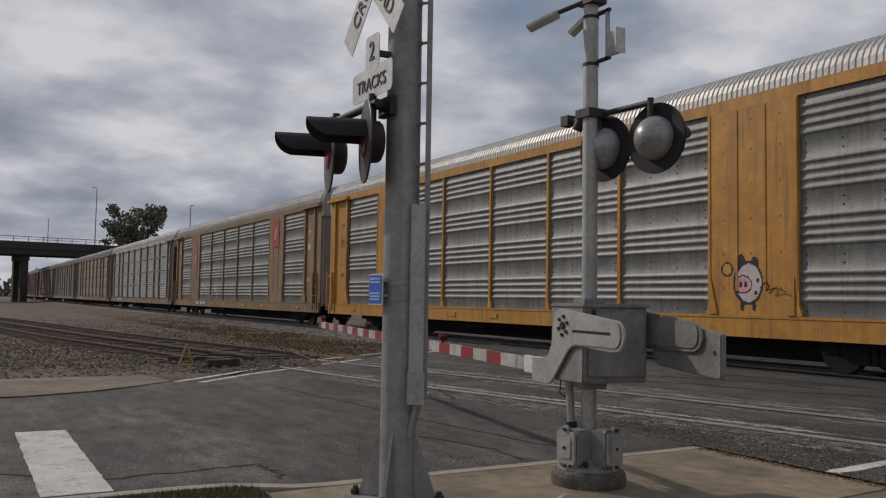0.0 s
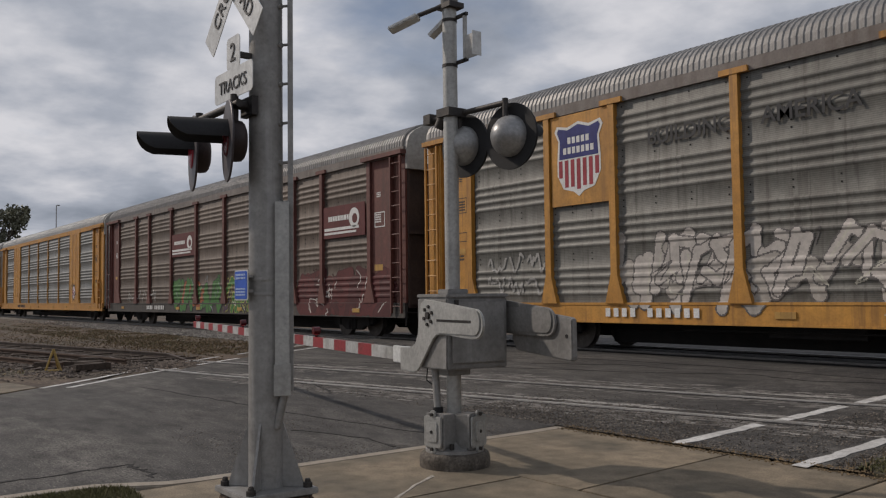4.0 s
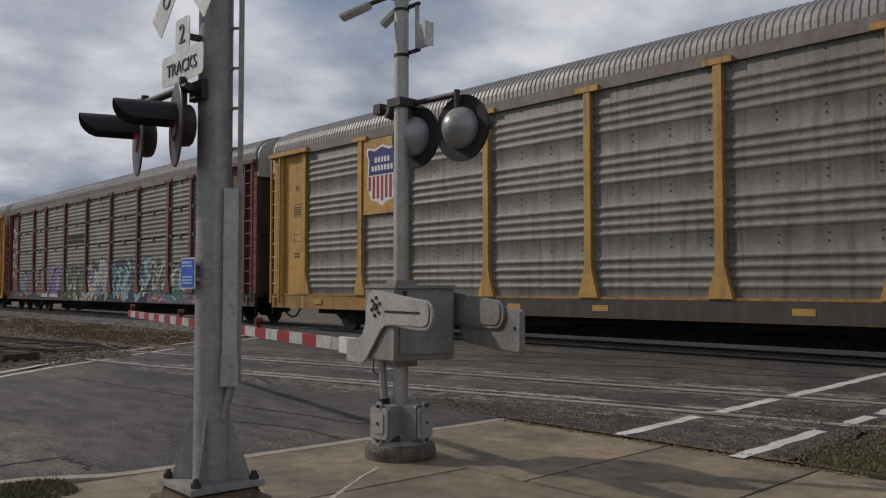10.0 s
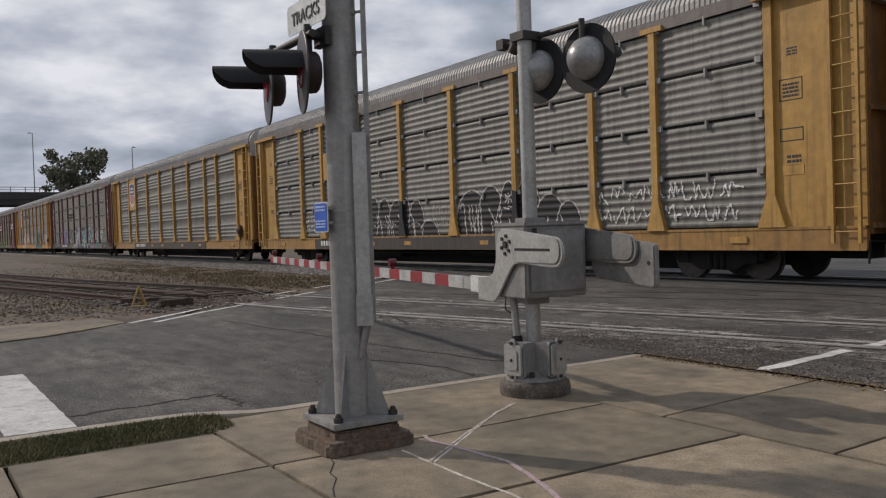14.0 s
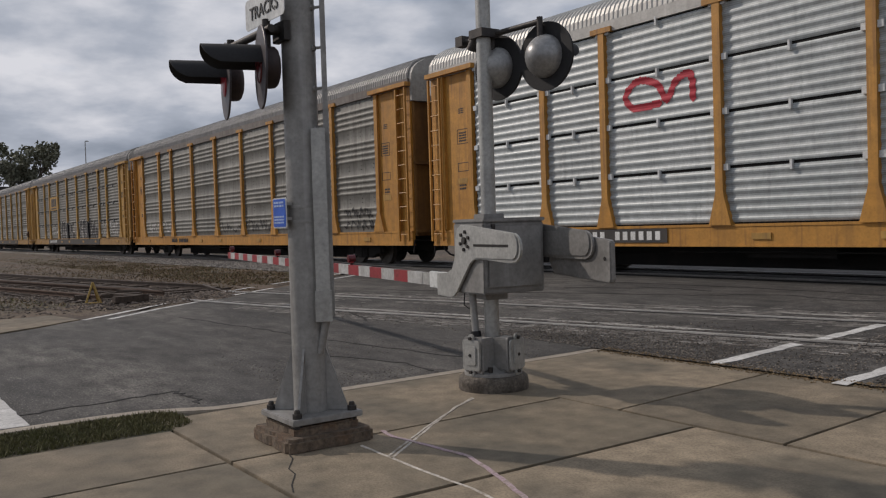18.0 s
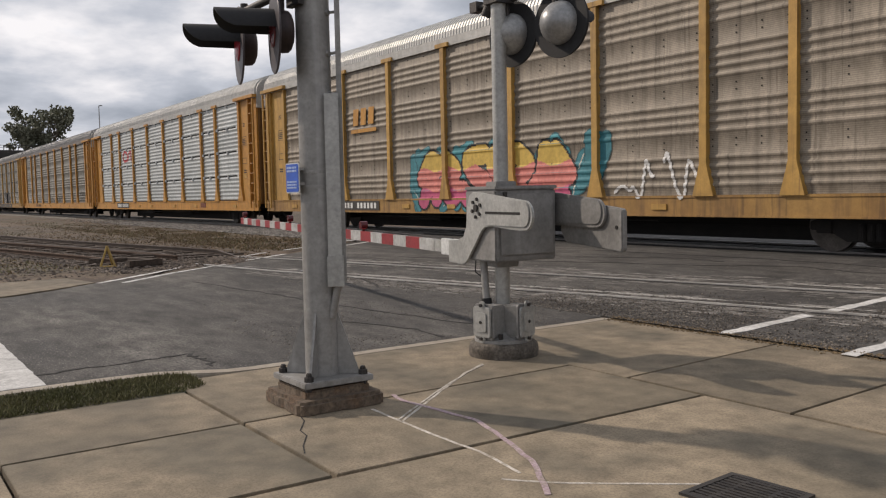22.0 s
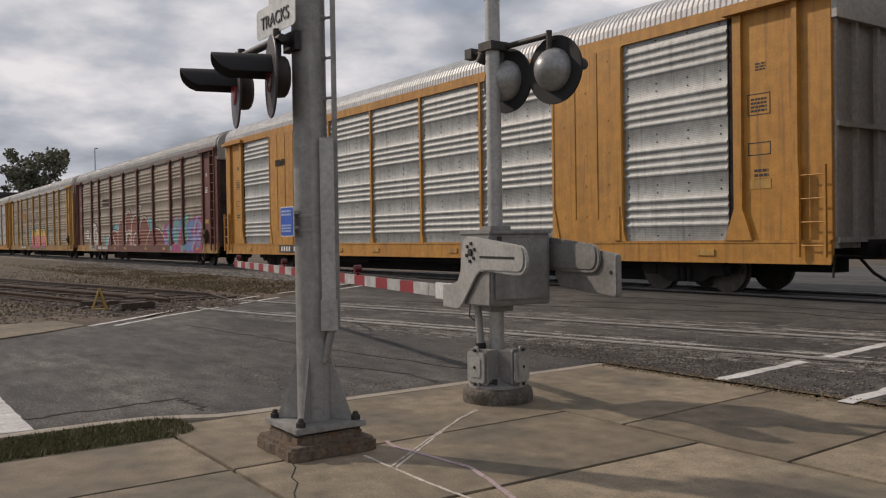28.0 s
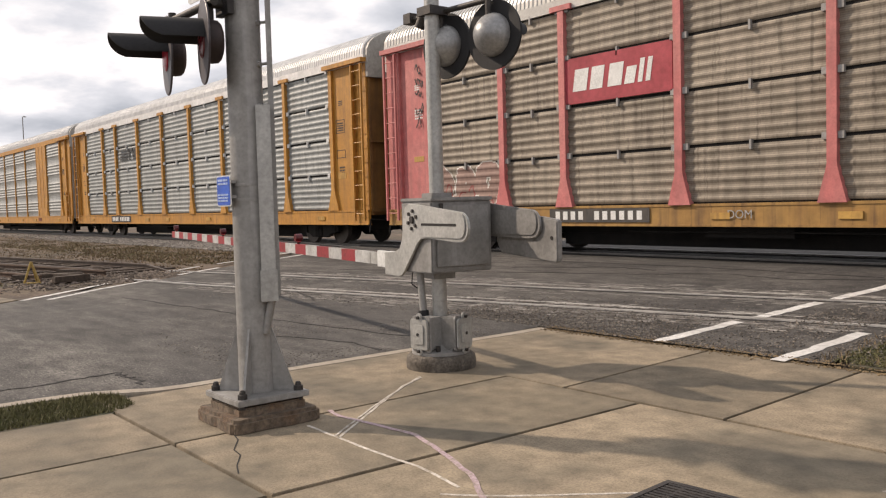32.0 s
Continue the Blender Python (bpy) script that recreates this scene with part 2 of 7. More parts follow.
M["galv_light"] = material("galvanised_steel", (0.36, 0.36, 0.345), (0.45, 0.45, 0.43), 0.45, 0.35, 4, 50, 0.05, streak=(0.36, 0.35, 0.33), streak_amount=0.3, vary=0.04)
M["black"] = material("black_paint", (0.008, 0.008, 0.009), (0.016, 0.016, 0.018), 0.75, 0, 6, 50, 0.05)
M["dome"] = material("grey_lamp_housing", (0.27, 0.27, 0.27), (0.36, 0.36, 0.355), 0.4, 0.4, 5, 40, 0.05)
M["sign_white"] = material("sign_sheeting", (0.56, 0.57, 0.56), (0.64, 0.65, 0.64), 0.45, 0, 3, 40, 0.03, vary=0.02)
M["sign_blue"] = material("blue_sign", (0.02, 0.09, 0.48), (0.03, 0.12, 0.55), 0.4, 0, 3, 40, 0.02)
M["red"] = material("red_sheeting", (0.42, 0.025, 0.03), (0.50, 0.04, 0.04), 0.4, 0, 5, 40, 0.03)
M["red_lens"] = material("red_lens", (0.085, 0.008, 0.012), (0.12, 0.010, 0.015), 0.25, 0, 5, 40, 0.0)
M["red_lit"] = glow("lit_red_lens", (0.28, 0.015, 0.03), 0.06)
M["rail"] = material("worn_rail", (0.15, 0.14, 0.132), (0.22, 0.21, 0.20), 0.45, 0.7, 3, 50, 0.05)
M["rail_rust"] = material("rusty_rail", (0.070, 0.043, 0.030), (0.115, 0.075, 0.054), 0.85, 0.3, 3, 50, 0.2)
M["tie"] = material("weathered_tie", (0.045, 0.033, 0.026), (0.095, 0.070, 0.052), 0.95, 0, 4, 40, 0.6, stretch=(4, 0.6, 4), mottle=0.3)
M["yellow_frame"] = material("yellow_frame", (0.42, 0.29, 0.08), (0.30, 0.20, 0.065), 0.6, 0, 6, 50, 0.1)
M["bridge"] = material("bridge_concrete", (0.045, 0.040, 0.038), (0.070, 0.063, 0.058), 0.9, 0, 0.4, 8, 0.2, streak=(0.035, 0.030, 0.028))
M["bark"] = material("bark", (0.07, 0.055, 0.045), (0.11, 0.09, 0.07), 0.95, 0, 3, 30, 0.6)
M["leaf"] = material("leaves", (0.14, 0.145, 0.10), (0.19, 0.19, 0.135), 0.8, 0, 0.5, 5, 0.1, speck=(0.14, 0.12, 0.07), vary=0.35, island=True)
M["grass"] = material("grass_blades", (0.072, 0.074, 0.022), (0.125, 0.112, 0.045), 0.8, 0, 1.2, 30, 0.0, speck=(0.20, 0.16, 0.08), vary=0.4, island=True)
M["weeds"] = material("dry_weeds", (0.185, 0.130, 0.070), (0.140, 0.098, 0.052), 0.9, 0, 0.4, 10, 0.0, vary=0.35, island=True)
M["under"] = material("dark_underframe_and_gap_shade", (0.008, 0.007, 0.007), (0.022, 0.019, 0.017), 0.85, 0.2, 3, 40, 0.2)
M["wheel"] = material("wheel_steel", (0.06, 0.052, 0.046), (0.11, 0.098, 0.088), 0.6, 0.6, 5, 40, 0.1)
M["text_black"] = material("black_lettering", (0.02, 0.02, 0.022), (0.03, 0.03, 0.032), 0.6, 0, 5, 40, 0.0, vary=0.0)
M["text_white"] = material("white_lettering", (0.62, 0.62, 0.60), (0.72, 0.72, 0.70), 0.7, 0, 5, 40, 0.0, vary=0.0)

# car colours: yellow, brown, rose and silver in several states of dirt
M["yellow"] = material("yellow_car_paint", (0.43, 0.20, 0.030), (0.50, 0.245, 0.042), 0.55, 0, 0.7, 22, 0.05, streak=(0.22, 0.11, 0.03), streak_amount=0.45, vary=0.05, drip=(0.20, 0.095, 0.03))
M["yellow_old"] = material("faded_yellow_paint", (0.36, 0.205, 0.055), (0.29, 0.155, 0.042), 0.65, 0, 0.9, 22, 0.05, streak=(0.13, 0.070, 0.03), streak_amount=0.6, vary=0.06, drip=(0.085, 0.045, 0.022))
M["yellow_bright"] = material("lemon_yellow_paint", (0.47, 0.275, 0.065), (0.40, 0.225, 0.05), 0.6, 0, 0.9, 22, 0.05, streak=(0.21, 0.12, 0.04), streak_amount=0.5, vary=0.05, drip=(0.15, 0.08, 0.03))
M["brown"] = material("red_brown_paint", (0.115, 0.038, 0.030), (0.15, 0.055, 0.042), 0.65, 0, 0.9, 24, 0.05, streak=(0.06, 0.032, 0.026), streak_amount=0.5, vary=0.05)
M["rose"] = material("faded_red_paint", (0.47, 0.13, 0.125), (0.52, 0.19, 0.175), 0.65, 0, 0.9, 24, 0.05, streak=(0.30, 0.12, 0.11), streak_amount=0.5, vary=0.05)
M["silver"] = material("bright_galvanised_panel", (0.275, 0.288, 0.282), (0.36, 0.372, 0.365), 0.52, 0.12, 1.2, 30, 0.04, streak=(0.20, 0.205, 0.195), streak_amount=0.5, vary=0.08, drip=(0.15, 0.15, 0.14), flute_shade=0.16)
M["silver_dull"] = material("dull_galvanised_panel", (0.150, 0.155, 0.148), (0.215, 0.218, 0.210), 0.52, 0.12, 1.2, 30, 0.04, streak=(0.10, 0.10, 0.096), streak_amount=0.55, vary=0.08, drip=(0.085, 0.085, 0.08), flute_shade=0.16)
M["silver_new"] = material("clean_galvanised_panel", (0.345, 0.372, 0.375), (0.43, 0.453, 0.455), 0.5, 0.12, 1.2, 30, 0.04, streak=(0.31, 0.335, 0.335), streak_amount=0.45, vary=0.08, drip=(0.26, 0.28, 0.28), flute_shade=0.16)
M["silver_blue"] = material("blue_grey_galvanised_panel", (0.225, 0.243, 0.243), (0.290, 0.307, 0.303), 0.55, 0.1, 1.2, 30, 0.04, streak=(0.165, 0.172, 0.168), streak_amount=0.5, vary=0.08, drip=(0.13, 0.13, 0.125), flute_shade=0.16)
M["grey_panel"] = material("weathered_panel", (0.135, 0.132, 0.118), (0.195, 0.191, 0.171), 0.6, 0.1, 0.9, 26, 0.06, streak=(0.085, 0.078, 0.066), streak_amount=0.6, vary=0.10, drip=(0.058, 0.052, 0.043), flute_shade=0.16)
M["tan_panel"] = material("dusty_panel", (0.200, 0.168, 0.128), (0.270, 0.230, 0.180), 0.65, 0.08, 0.9, 26, 0.06, streak=(0.100, 0.080, 0.060), streak_amount=0.6, vary=0.10, drip=(0.060, 0.047, 0.035), flute_shade=0.16)
M["dark_panel"] = material("sooty_panel", (0.098, 0.074, 0.058), (0.148, 0.118, 0.094), 0.65, 0.1, 0.9, 26, 0.06, streak=(0.065, 0.046, 0.036), streak_amount=0.65, vary=0.10, drip=(0.038, 0.027, 0.022), flute_shade=0.16)
M["roof_grey"] = material("grey_roof", (0.23, 0.222, 0.213), (0.29, 0.282, 0.272), 0.55, 0.3, 0.6, 20, 0.04, streak=(0.16, 0.15, 0.14), streak_amount=0.4)
M["roof_light"] = material("light_roof", (0.42, 0.41, 0.385), (0.50, 0.49, 0.465), 0.5, 0.3, 0.6, 20, 0.04, streak=(0.30, 0.285, 0.26), streak_amount=0.4)
M["roof_white"] = material("white_roof", (0.62, 0.612, 0.595), (0.70, 0.69, 0.675), 0.5, 0.1, 0.6, 20, 0.04)
M["sill_black"] = material("black_sill", (0.035, 0.032, 0.030), (0.06, 0.052, 0.046), 0.7, 0, 1.5, 30, 0.1, streak=(0.10, 0.08, 0.06))
M["end_dark"] = material("dark_end_door", (0.045, 0.030, 0.026), (0.075, 0.05, 0.04), 0.75, 0, 1.5, 30, 0.1)
M["end_grey"] = material("grey_end_cover", (0.33, 0.32, 0.30), (0.40, 0.39, 0.37), 0.6, 0.2, 1.5, 30, 0.1)
M["drab"] = material("drab_car_paint", (0.17, 0.125, 0.088), (0.22, 0.165, 0.118), 0.7, 0, 0.9, 24, 0.05, streak=(0.10, 0.075, 0.055), streak_amount=0.5, vary=0.05)
M["dust"] = material("pale_dust", (0.14, 0.13, 0.12), (0.25, 0.235, 0.215), 0.95, 0, 5, 50, 0.4, speck=(0.07, 0.068, 0.065), mottle=0.4, vary=0.4, island=True)
M["rail_side"] = material("dull_rail", (0.095, 0.070, 0.055), (0.150, 0.120, 0.100), 0.55, 0.5, 3, 50, 0.1)
M["eave_drab"] = material("drab_eave_rail", (0.150, 0.130, 0.118), (0.195, 0.172, 0.155), 0.65, 0.1, 0.9, 24, 0.05, streak=(0.10, 0.075, 0.06), streak_amount=0.6)
M["galv_mid"] = material("dull_grey_case_paint", (0.205, 0.200, 0.192), (0.265, 0.259, 0.250), 0.5, 0.15, 2.5, 40, 0.06, streak=(0.165, 0.16, 0.152), streak_amount=0.4, vary=0.04, drip=(0.30, 0.295, 0.285))
M["galv_dark"] = material("weathered_steel_plate", (0.210, 0.206, 0.200), (0.285, 0.280, 0.270), 0.5, 0.25, 3.5, 40, 0.06, streak=(0.16, 0.155, 0.15), streak_amount=0.5, vary=0.04, stain=(0.33, 0.32, 0.31), stain_scale=3.0, stain_amount=0.4)
M["stencil_brown"] = material("brown_lettering", (0.16, 0.045, 0.02), (0.20, 0.06, 0.03), 0.7, 0, 5, 40, 0.0, vary=0.0)
M["pale_blue"] = material("pale_blue_print", (0.30, 0.40, 0.66), (0.36, 0.46, 0.70), 0.5, 0, 5, 40, 0.0, vary=0.0)
M["yellow_dusty"] = material("grimy_yellow_paint", (0.25, 0.165, 0.085), (0.20, 0.13, 0.07), 0.7, 0, 0.9, 24, 0.05, streak=(0.10, 0.07, 0.045), streak_amount=0.6)
M["maroon_case"] = material("dark_maroon_case", (0.022, 0.012, 0.012), (0.040, 0.022, 0.020), 0.6, 0, 6, 50, 0.05)
M["arm_white"] = material("dirty_white_sheeting", (0.36, 0.36, 0.35), (0.48, 0.48, 0.47), 0.55, 0, 3, 40, 0.03, vary=0.1, stain=(0.25, 0.24, 0.225), stain_scale=5)
M["arm_red"] = material("dirty_red_sheeting", (0.25, 0.02, 0.028), (0.34, 0.03, 0.035), 0.5, 0, 5, 40, 0.03, vary=0.1, stain=(0.15, 0.02, 0.02), stain_scale=5)
M["disc"] = material("dull_purple_grey_disc", (0.050, 0.043, 0.048), (0.085, 0.075, 0.082), 0.5, 0.2, 6, 50, 0.05)
# yellow car paint with the end walls' shade put into it, plus dirt runs
M["end_yellow_shaded"] = material("shaded_yellow_end_paint", (0.23, 0.115, 0.028), (0.17, 0.085, 0.024), 0.65, 0, 0.9, 22, 0.05, streak=(0.09, 0.045, 0.02), streak_amount=0.6)
M["rail_light_grey"] = material("light_grey_rail", (0.42, 0.405, 0.385), (0.54, 0.525, 0.50), 0.45, 0.3, 3, 50, 0.03)
M["rail_dust"] = material("pale_rail_dust", (0.24, 0.23, 0.21), (0.36, 0.345, 0.32), 0.9, 0, 3, 40, 0.4, speck=(0.12, 0.115, 0.11), mottle=0.4)
PAINT = {}


def paint(name, c):
    if name not in PAINT:
        PAINT[name] = material("spray_" + name, c, tuple(0.82 * v for v in c), 0.75, 0, 1.4, 30, 0.03, streak=tuple(0.6 * v for v in c), streak_amount=0.35, vary=0.0)
    return PAINT[name]


# ---- mesh helpers ----
class Geo:
    """Plain lists of vertices and faces, for one part."""

    def __init__(self):
        self.v, self.f, self.m = [], [], []

    def add(self, verts, faces, mi=0):
        k = len(self.v)
        self.v += [tuple(p) for p in verts]
        self.f += [tuple(i + k for i in q) for q in faces]
        self.m += [mi] * len(faces)
        return self

    def box(self, x0, x1, y0, y1, z0, z1, mi=0, m=None):
        p = [Vector((x, y, z)) for x in (x0, x1) for y in (y0, y1) for z in (z0, z1)]
        if m is not None:
            p = [m @ q for q in p]
        return self.add(p, [(0, 1, 3, 2), (4, 6, 7, 5), (0, 4, 5, 1), (2, 3, 7, 6), (0, 2, 6, 4), (1, 5, 7, 3)], mi)

    def prism(self, outline, lo, hi, axis="y", mi=0, m=None):
        """A closed outline of pairs, drawn out from lo to hi along an axis."""
        put = {"x": lambda a, b, c: (c, a, b), "y": lambda a, b, c: (a, c, b), "z": lambda a, b, c: (a, b, c)}[axis]
        n = len(outline)
        p = [Vector(put(a, b, lo)) for a, b in outline] + [Vector(put(a, b, hi)) for a, b in outline]
        if m is not None:
            p = [m @ q for q in p]
        return self.add(p, [tuple(range(n)), tuple(range(2 * n - 1, n - 1, -1))] + [(i, i + n, (i + 1) % n + n, (i + 1) % n) for i in range(n)], mi)

    def rod(self, a, b, r, n=12, r2=None, mi=0):
        a, b = Vector(a), Vector(b)
        q = (b - a).to_track_quat("Z", "Y")
        r2 = r if r2 is None else r2
        p = [a + q @ Vector((math.cos(t) * r, math.sin(t) * r, 0)) for t in (math.tau * i / n for i in range(n))]
        p += [b + q @ Vector((math.cos(t) * r2, math.sin(t) * r2, 0)) for t in (math.tau * i / n for i in range(n))]
        return self.add(p, [tuple(range(n - 1, -1, -1)), tuple(range(n, 2 * n))] + [(i, (i + 1) % n, (i + 1) % n + n, i + n) for i in range(n)], mi)

    def lathe(self, profile, a, b, n=24, mi=0):
        """profile: (distance along the axis from a towards b, radius)."""
        a, b = Vector(a), Vector(b)
        w = (b - a).normalized()
        q = w.to_track_quat("Z", "Y")
        p = [a + w * d + q @ Vector((math.cos(math.tau * i / n) * r, math.sin(math.tau * i / n) * r, 0)) for d, r in profile for i in range(n)]
        k = len(profile)
        faces = [(j * n + i, j * n + (i + 1) % n, (j + 1) * n + (i + 1) % n, (j + 1) * n + i) for j in range(k - 1) for i in range(n)]
        faces += [tuple(range(n - 1, -1, -1)), tuple(range((k - 1) * n, k * n))]
        return self.add(p, faces, mi)

    def ribbon(self, line, width, height, z, thick=0.004, mi=0):
        """A flat strip along points (x, y), lying at height(x, y) + z."""
        pts = [Vector((x, y, 0)) for x, y in line]
        left, right = [], []
        for i, p in enumerate(pts):
            d = (pts[min(i + 1, len(pts) - 1)] - pts[max(i - 1, 0)]).normalized()
            s = Vector((-d.y, d.x, 0)) * (width(i) if callable(width) else width) / 2
            left.append(p + s), right.append(p - s)
        up = lambda p, dz: (p.x, p.y, height(p.x, p.y) + z + dz)
        n = len(pts)
        v = [up(p, 0) for p in left] + [up(p, 0) for p in right] + [up(p, -thick) for p in left] + [up(p, -thick) for p in right]
        f = []
        for i in range(n - 1):
            f += [(i, n + i, n + i + 1, i + 1), (i, i + 1, 2 * n + i + 1, 2 * n + i), (n + i + 1, n + i, 3 * n + i, 3 * n + i + 1)]
        f += [(0, 2 * n, 3 * n, n), (n - 1, 2 * n - 1, 4 * n - 1, 3 * n - 1)]
        return self.add(v, f, mi)

    def mesh(self, name, mats, smooth=0, bevel=0.0):
        me = bpy.data.meshes.new(name)
        me.from_pydata(self.v, [], self.f)
        for q in mats:
            me.materials.append(q)
        if len(mats) > 1:
            me.polygons.foreach_set("material_index", self.m)
        if bevel:
            bm = bmesh.new()
            bm.from_mesh(me)
            edges = [e for e in bm.edges if len(e.link_faces) == 2 and e.calc_face_angle(0) > 0.5]
            bmesh.ops.bevel(bm, geom=edges, offset=bevel, segments=2, affect="EDGES", clamp_overlap=True)
            bm.to_mesh(me)
            bm.free()
        if smooth:
            me.polygons.foreach_set("use_smooth", [True] * len(me.polygons))
            me.set_sharp_from_angle(angle=radians(smooth))
        me.update()
        return me


def aslist(x):
    return list(x) if isinstance(x, (list, tuple)) else [x]


def thing(name, label, category, group="", at=None, kind=""):
    ob = new(name)
    ob.empty_display_size = 0.2
    if at is not None:
        ob.matrix_basis = at
    return tagged(ob, label, category, group, kind)


def part(name, geo, mats, parent=None, label="", smooth=0, bevel=0.0, kind=""):
    """Links a mesh as one part under a thing. geo: a Geo, or a mesh that is shared."""
    me = geo.mesh(name, aslist(mats), smooth, bevel) if isinstance(geo, Geo) else geo
    ob = new(name, me)
    if parent is not None:
        ob.parent = parent
    return tagged(ob, label, kind=kind)


TEXT = {}


def words(text, size, mat, thick=0.003, bold=0.0):
    """A mesh of lettering in the built-in font, centred, in the xz plane and facing -y."""
    key = (text, size, mat.name, bold)
    if key not in TEXT:
        cu = bpy.data.curves.new("lettering", "FONT")
        cu.body, cu.size, cu.extrude, cu.align_x, cu.align_y, cu.offset = text, size, thick, "CENTER", "CENTER", bold
        ob = new("lettering_source", cu)
        me = bpy.data.meshes.new_from_object(ob.evaluated_get(bpy.context.evaluated_depsgraph_get()))
        bpy.data.objects.remove(ob)
        me.transform(pose(0, 0, 0, 90))
        me.materials.clear()
        me.materials.append(mat)
        TEXT[key] = me
    return TEXT[key]


def bars(geo, x, z, w, h, rows, cols, y=0.0, thick=0.004, seed=0, mi=0):
    """Unreadable lettering: rows of short plain bars inside w by h, facing -y."""
    rng = random.Random(seed)
    for r in range(rows):
        zz = z + h / 2 - (r + 0.5) * h / rows
        cx = x - w / 2
        while cx < x + w / 2 - 0.02 * w:
            ln = w / cols * rng.uniform(0.55, 1.1)
            ln = min(ln, x + w / 2 - cx)
            geo.box(cx, cx + ln * 0.8, y - thick, y, zz - 0.3 * h / rows, zz + 0.3 * h / rows, mi)
            cx += ln
    return geo


# ---- heights of the ground ----
def gz(x, y):
    """The made-up ground: road level, rising over the crossing to the main track."""
    return float(np.interp(y, (-60, 3.0, 7.3, 9.0, 10.5, 13.4, 17.5, 24, 60), (-0.10, -0.08, 0.0, 0.10, 0.17, 0.33, 0.33, 0.10, 0.0)))

# ---- ground, road, sidewalk ----
SIDING = ((20.0, 14.2), (-5.6, 9.97), (-23.4, 7.00), (-32.7, 5.30), (-51.0, 2.80), (-90.0, -3.2), (-160.0, -14.0))


def siding_y(x):
    xs = [p[0] for p in SIDING][::-1]
    return float(np.interp(x, xs, [p[1] for p in SIDING][::-1]))


def soil(x, y):
    """The natural ground beside and under the made-up ground."""
    if x > -18.0:
        return gz(x, y) - 0.07
    w = min(1.0, (-18.0 - x) / 3.0)
    far = float(np.interp(y, (-40, 0, 9.5, 12.2, 13.6, 17.6, 21, 60), (0.0, 0.03, 0.05, 0.20, 0.27, 0.27, 0.05, 0.0)))
    return (1 - w) * (gz(x, y) - 0.07) + w * far + 0.02 * w * noise.noise((x * 0.5, y * 0.7, 3.1))


def road_left(y):
    return float(np.interp(y, (-60, 1.2, 3.2, 4.0, 13.0, 20.0, 26.0, 90.0), (-15.6, -16.0, -17.2, -17.8, -21.9, -22.0, -19.0, -19.0)))


def road_right(y):
    return float(np.interp(y, (-60, 2.0, 2.7, 7.5, 90.0), (-7.80, -7.78, -7.42, -7.42, -7.42)))


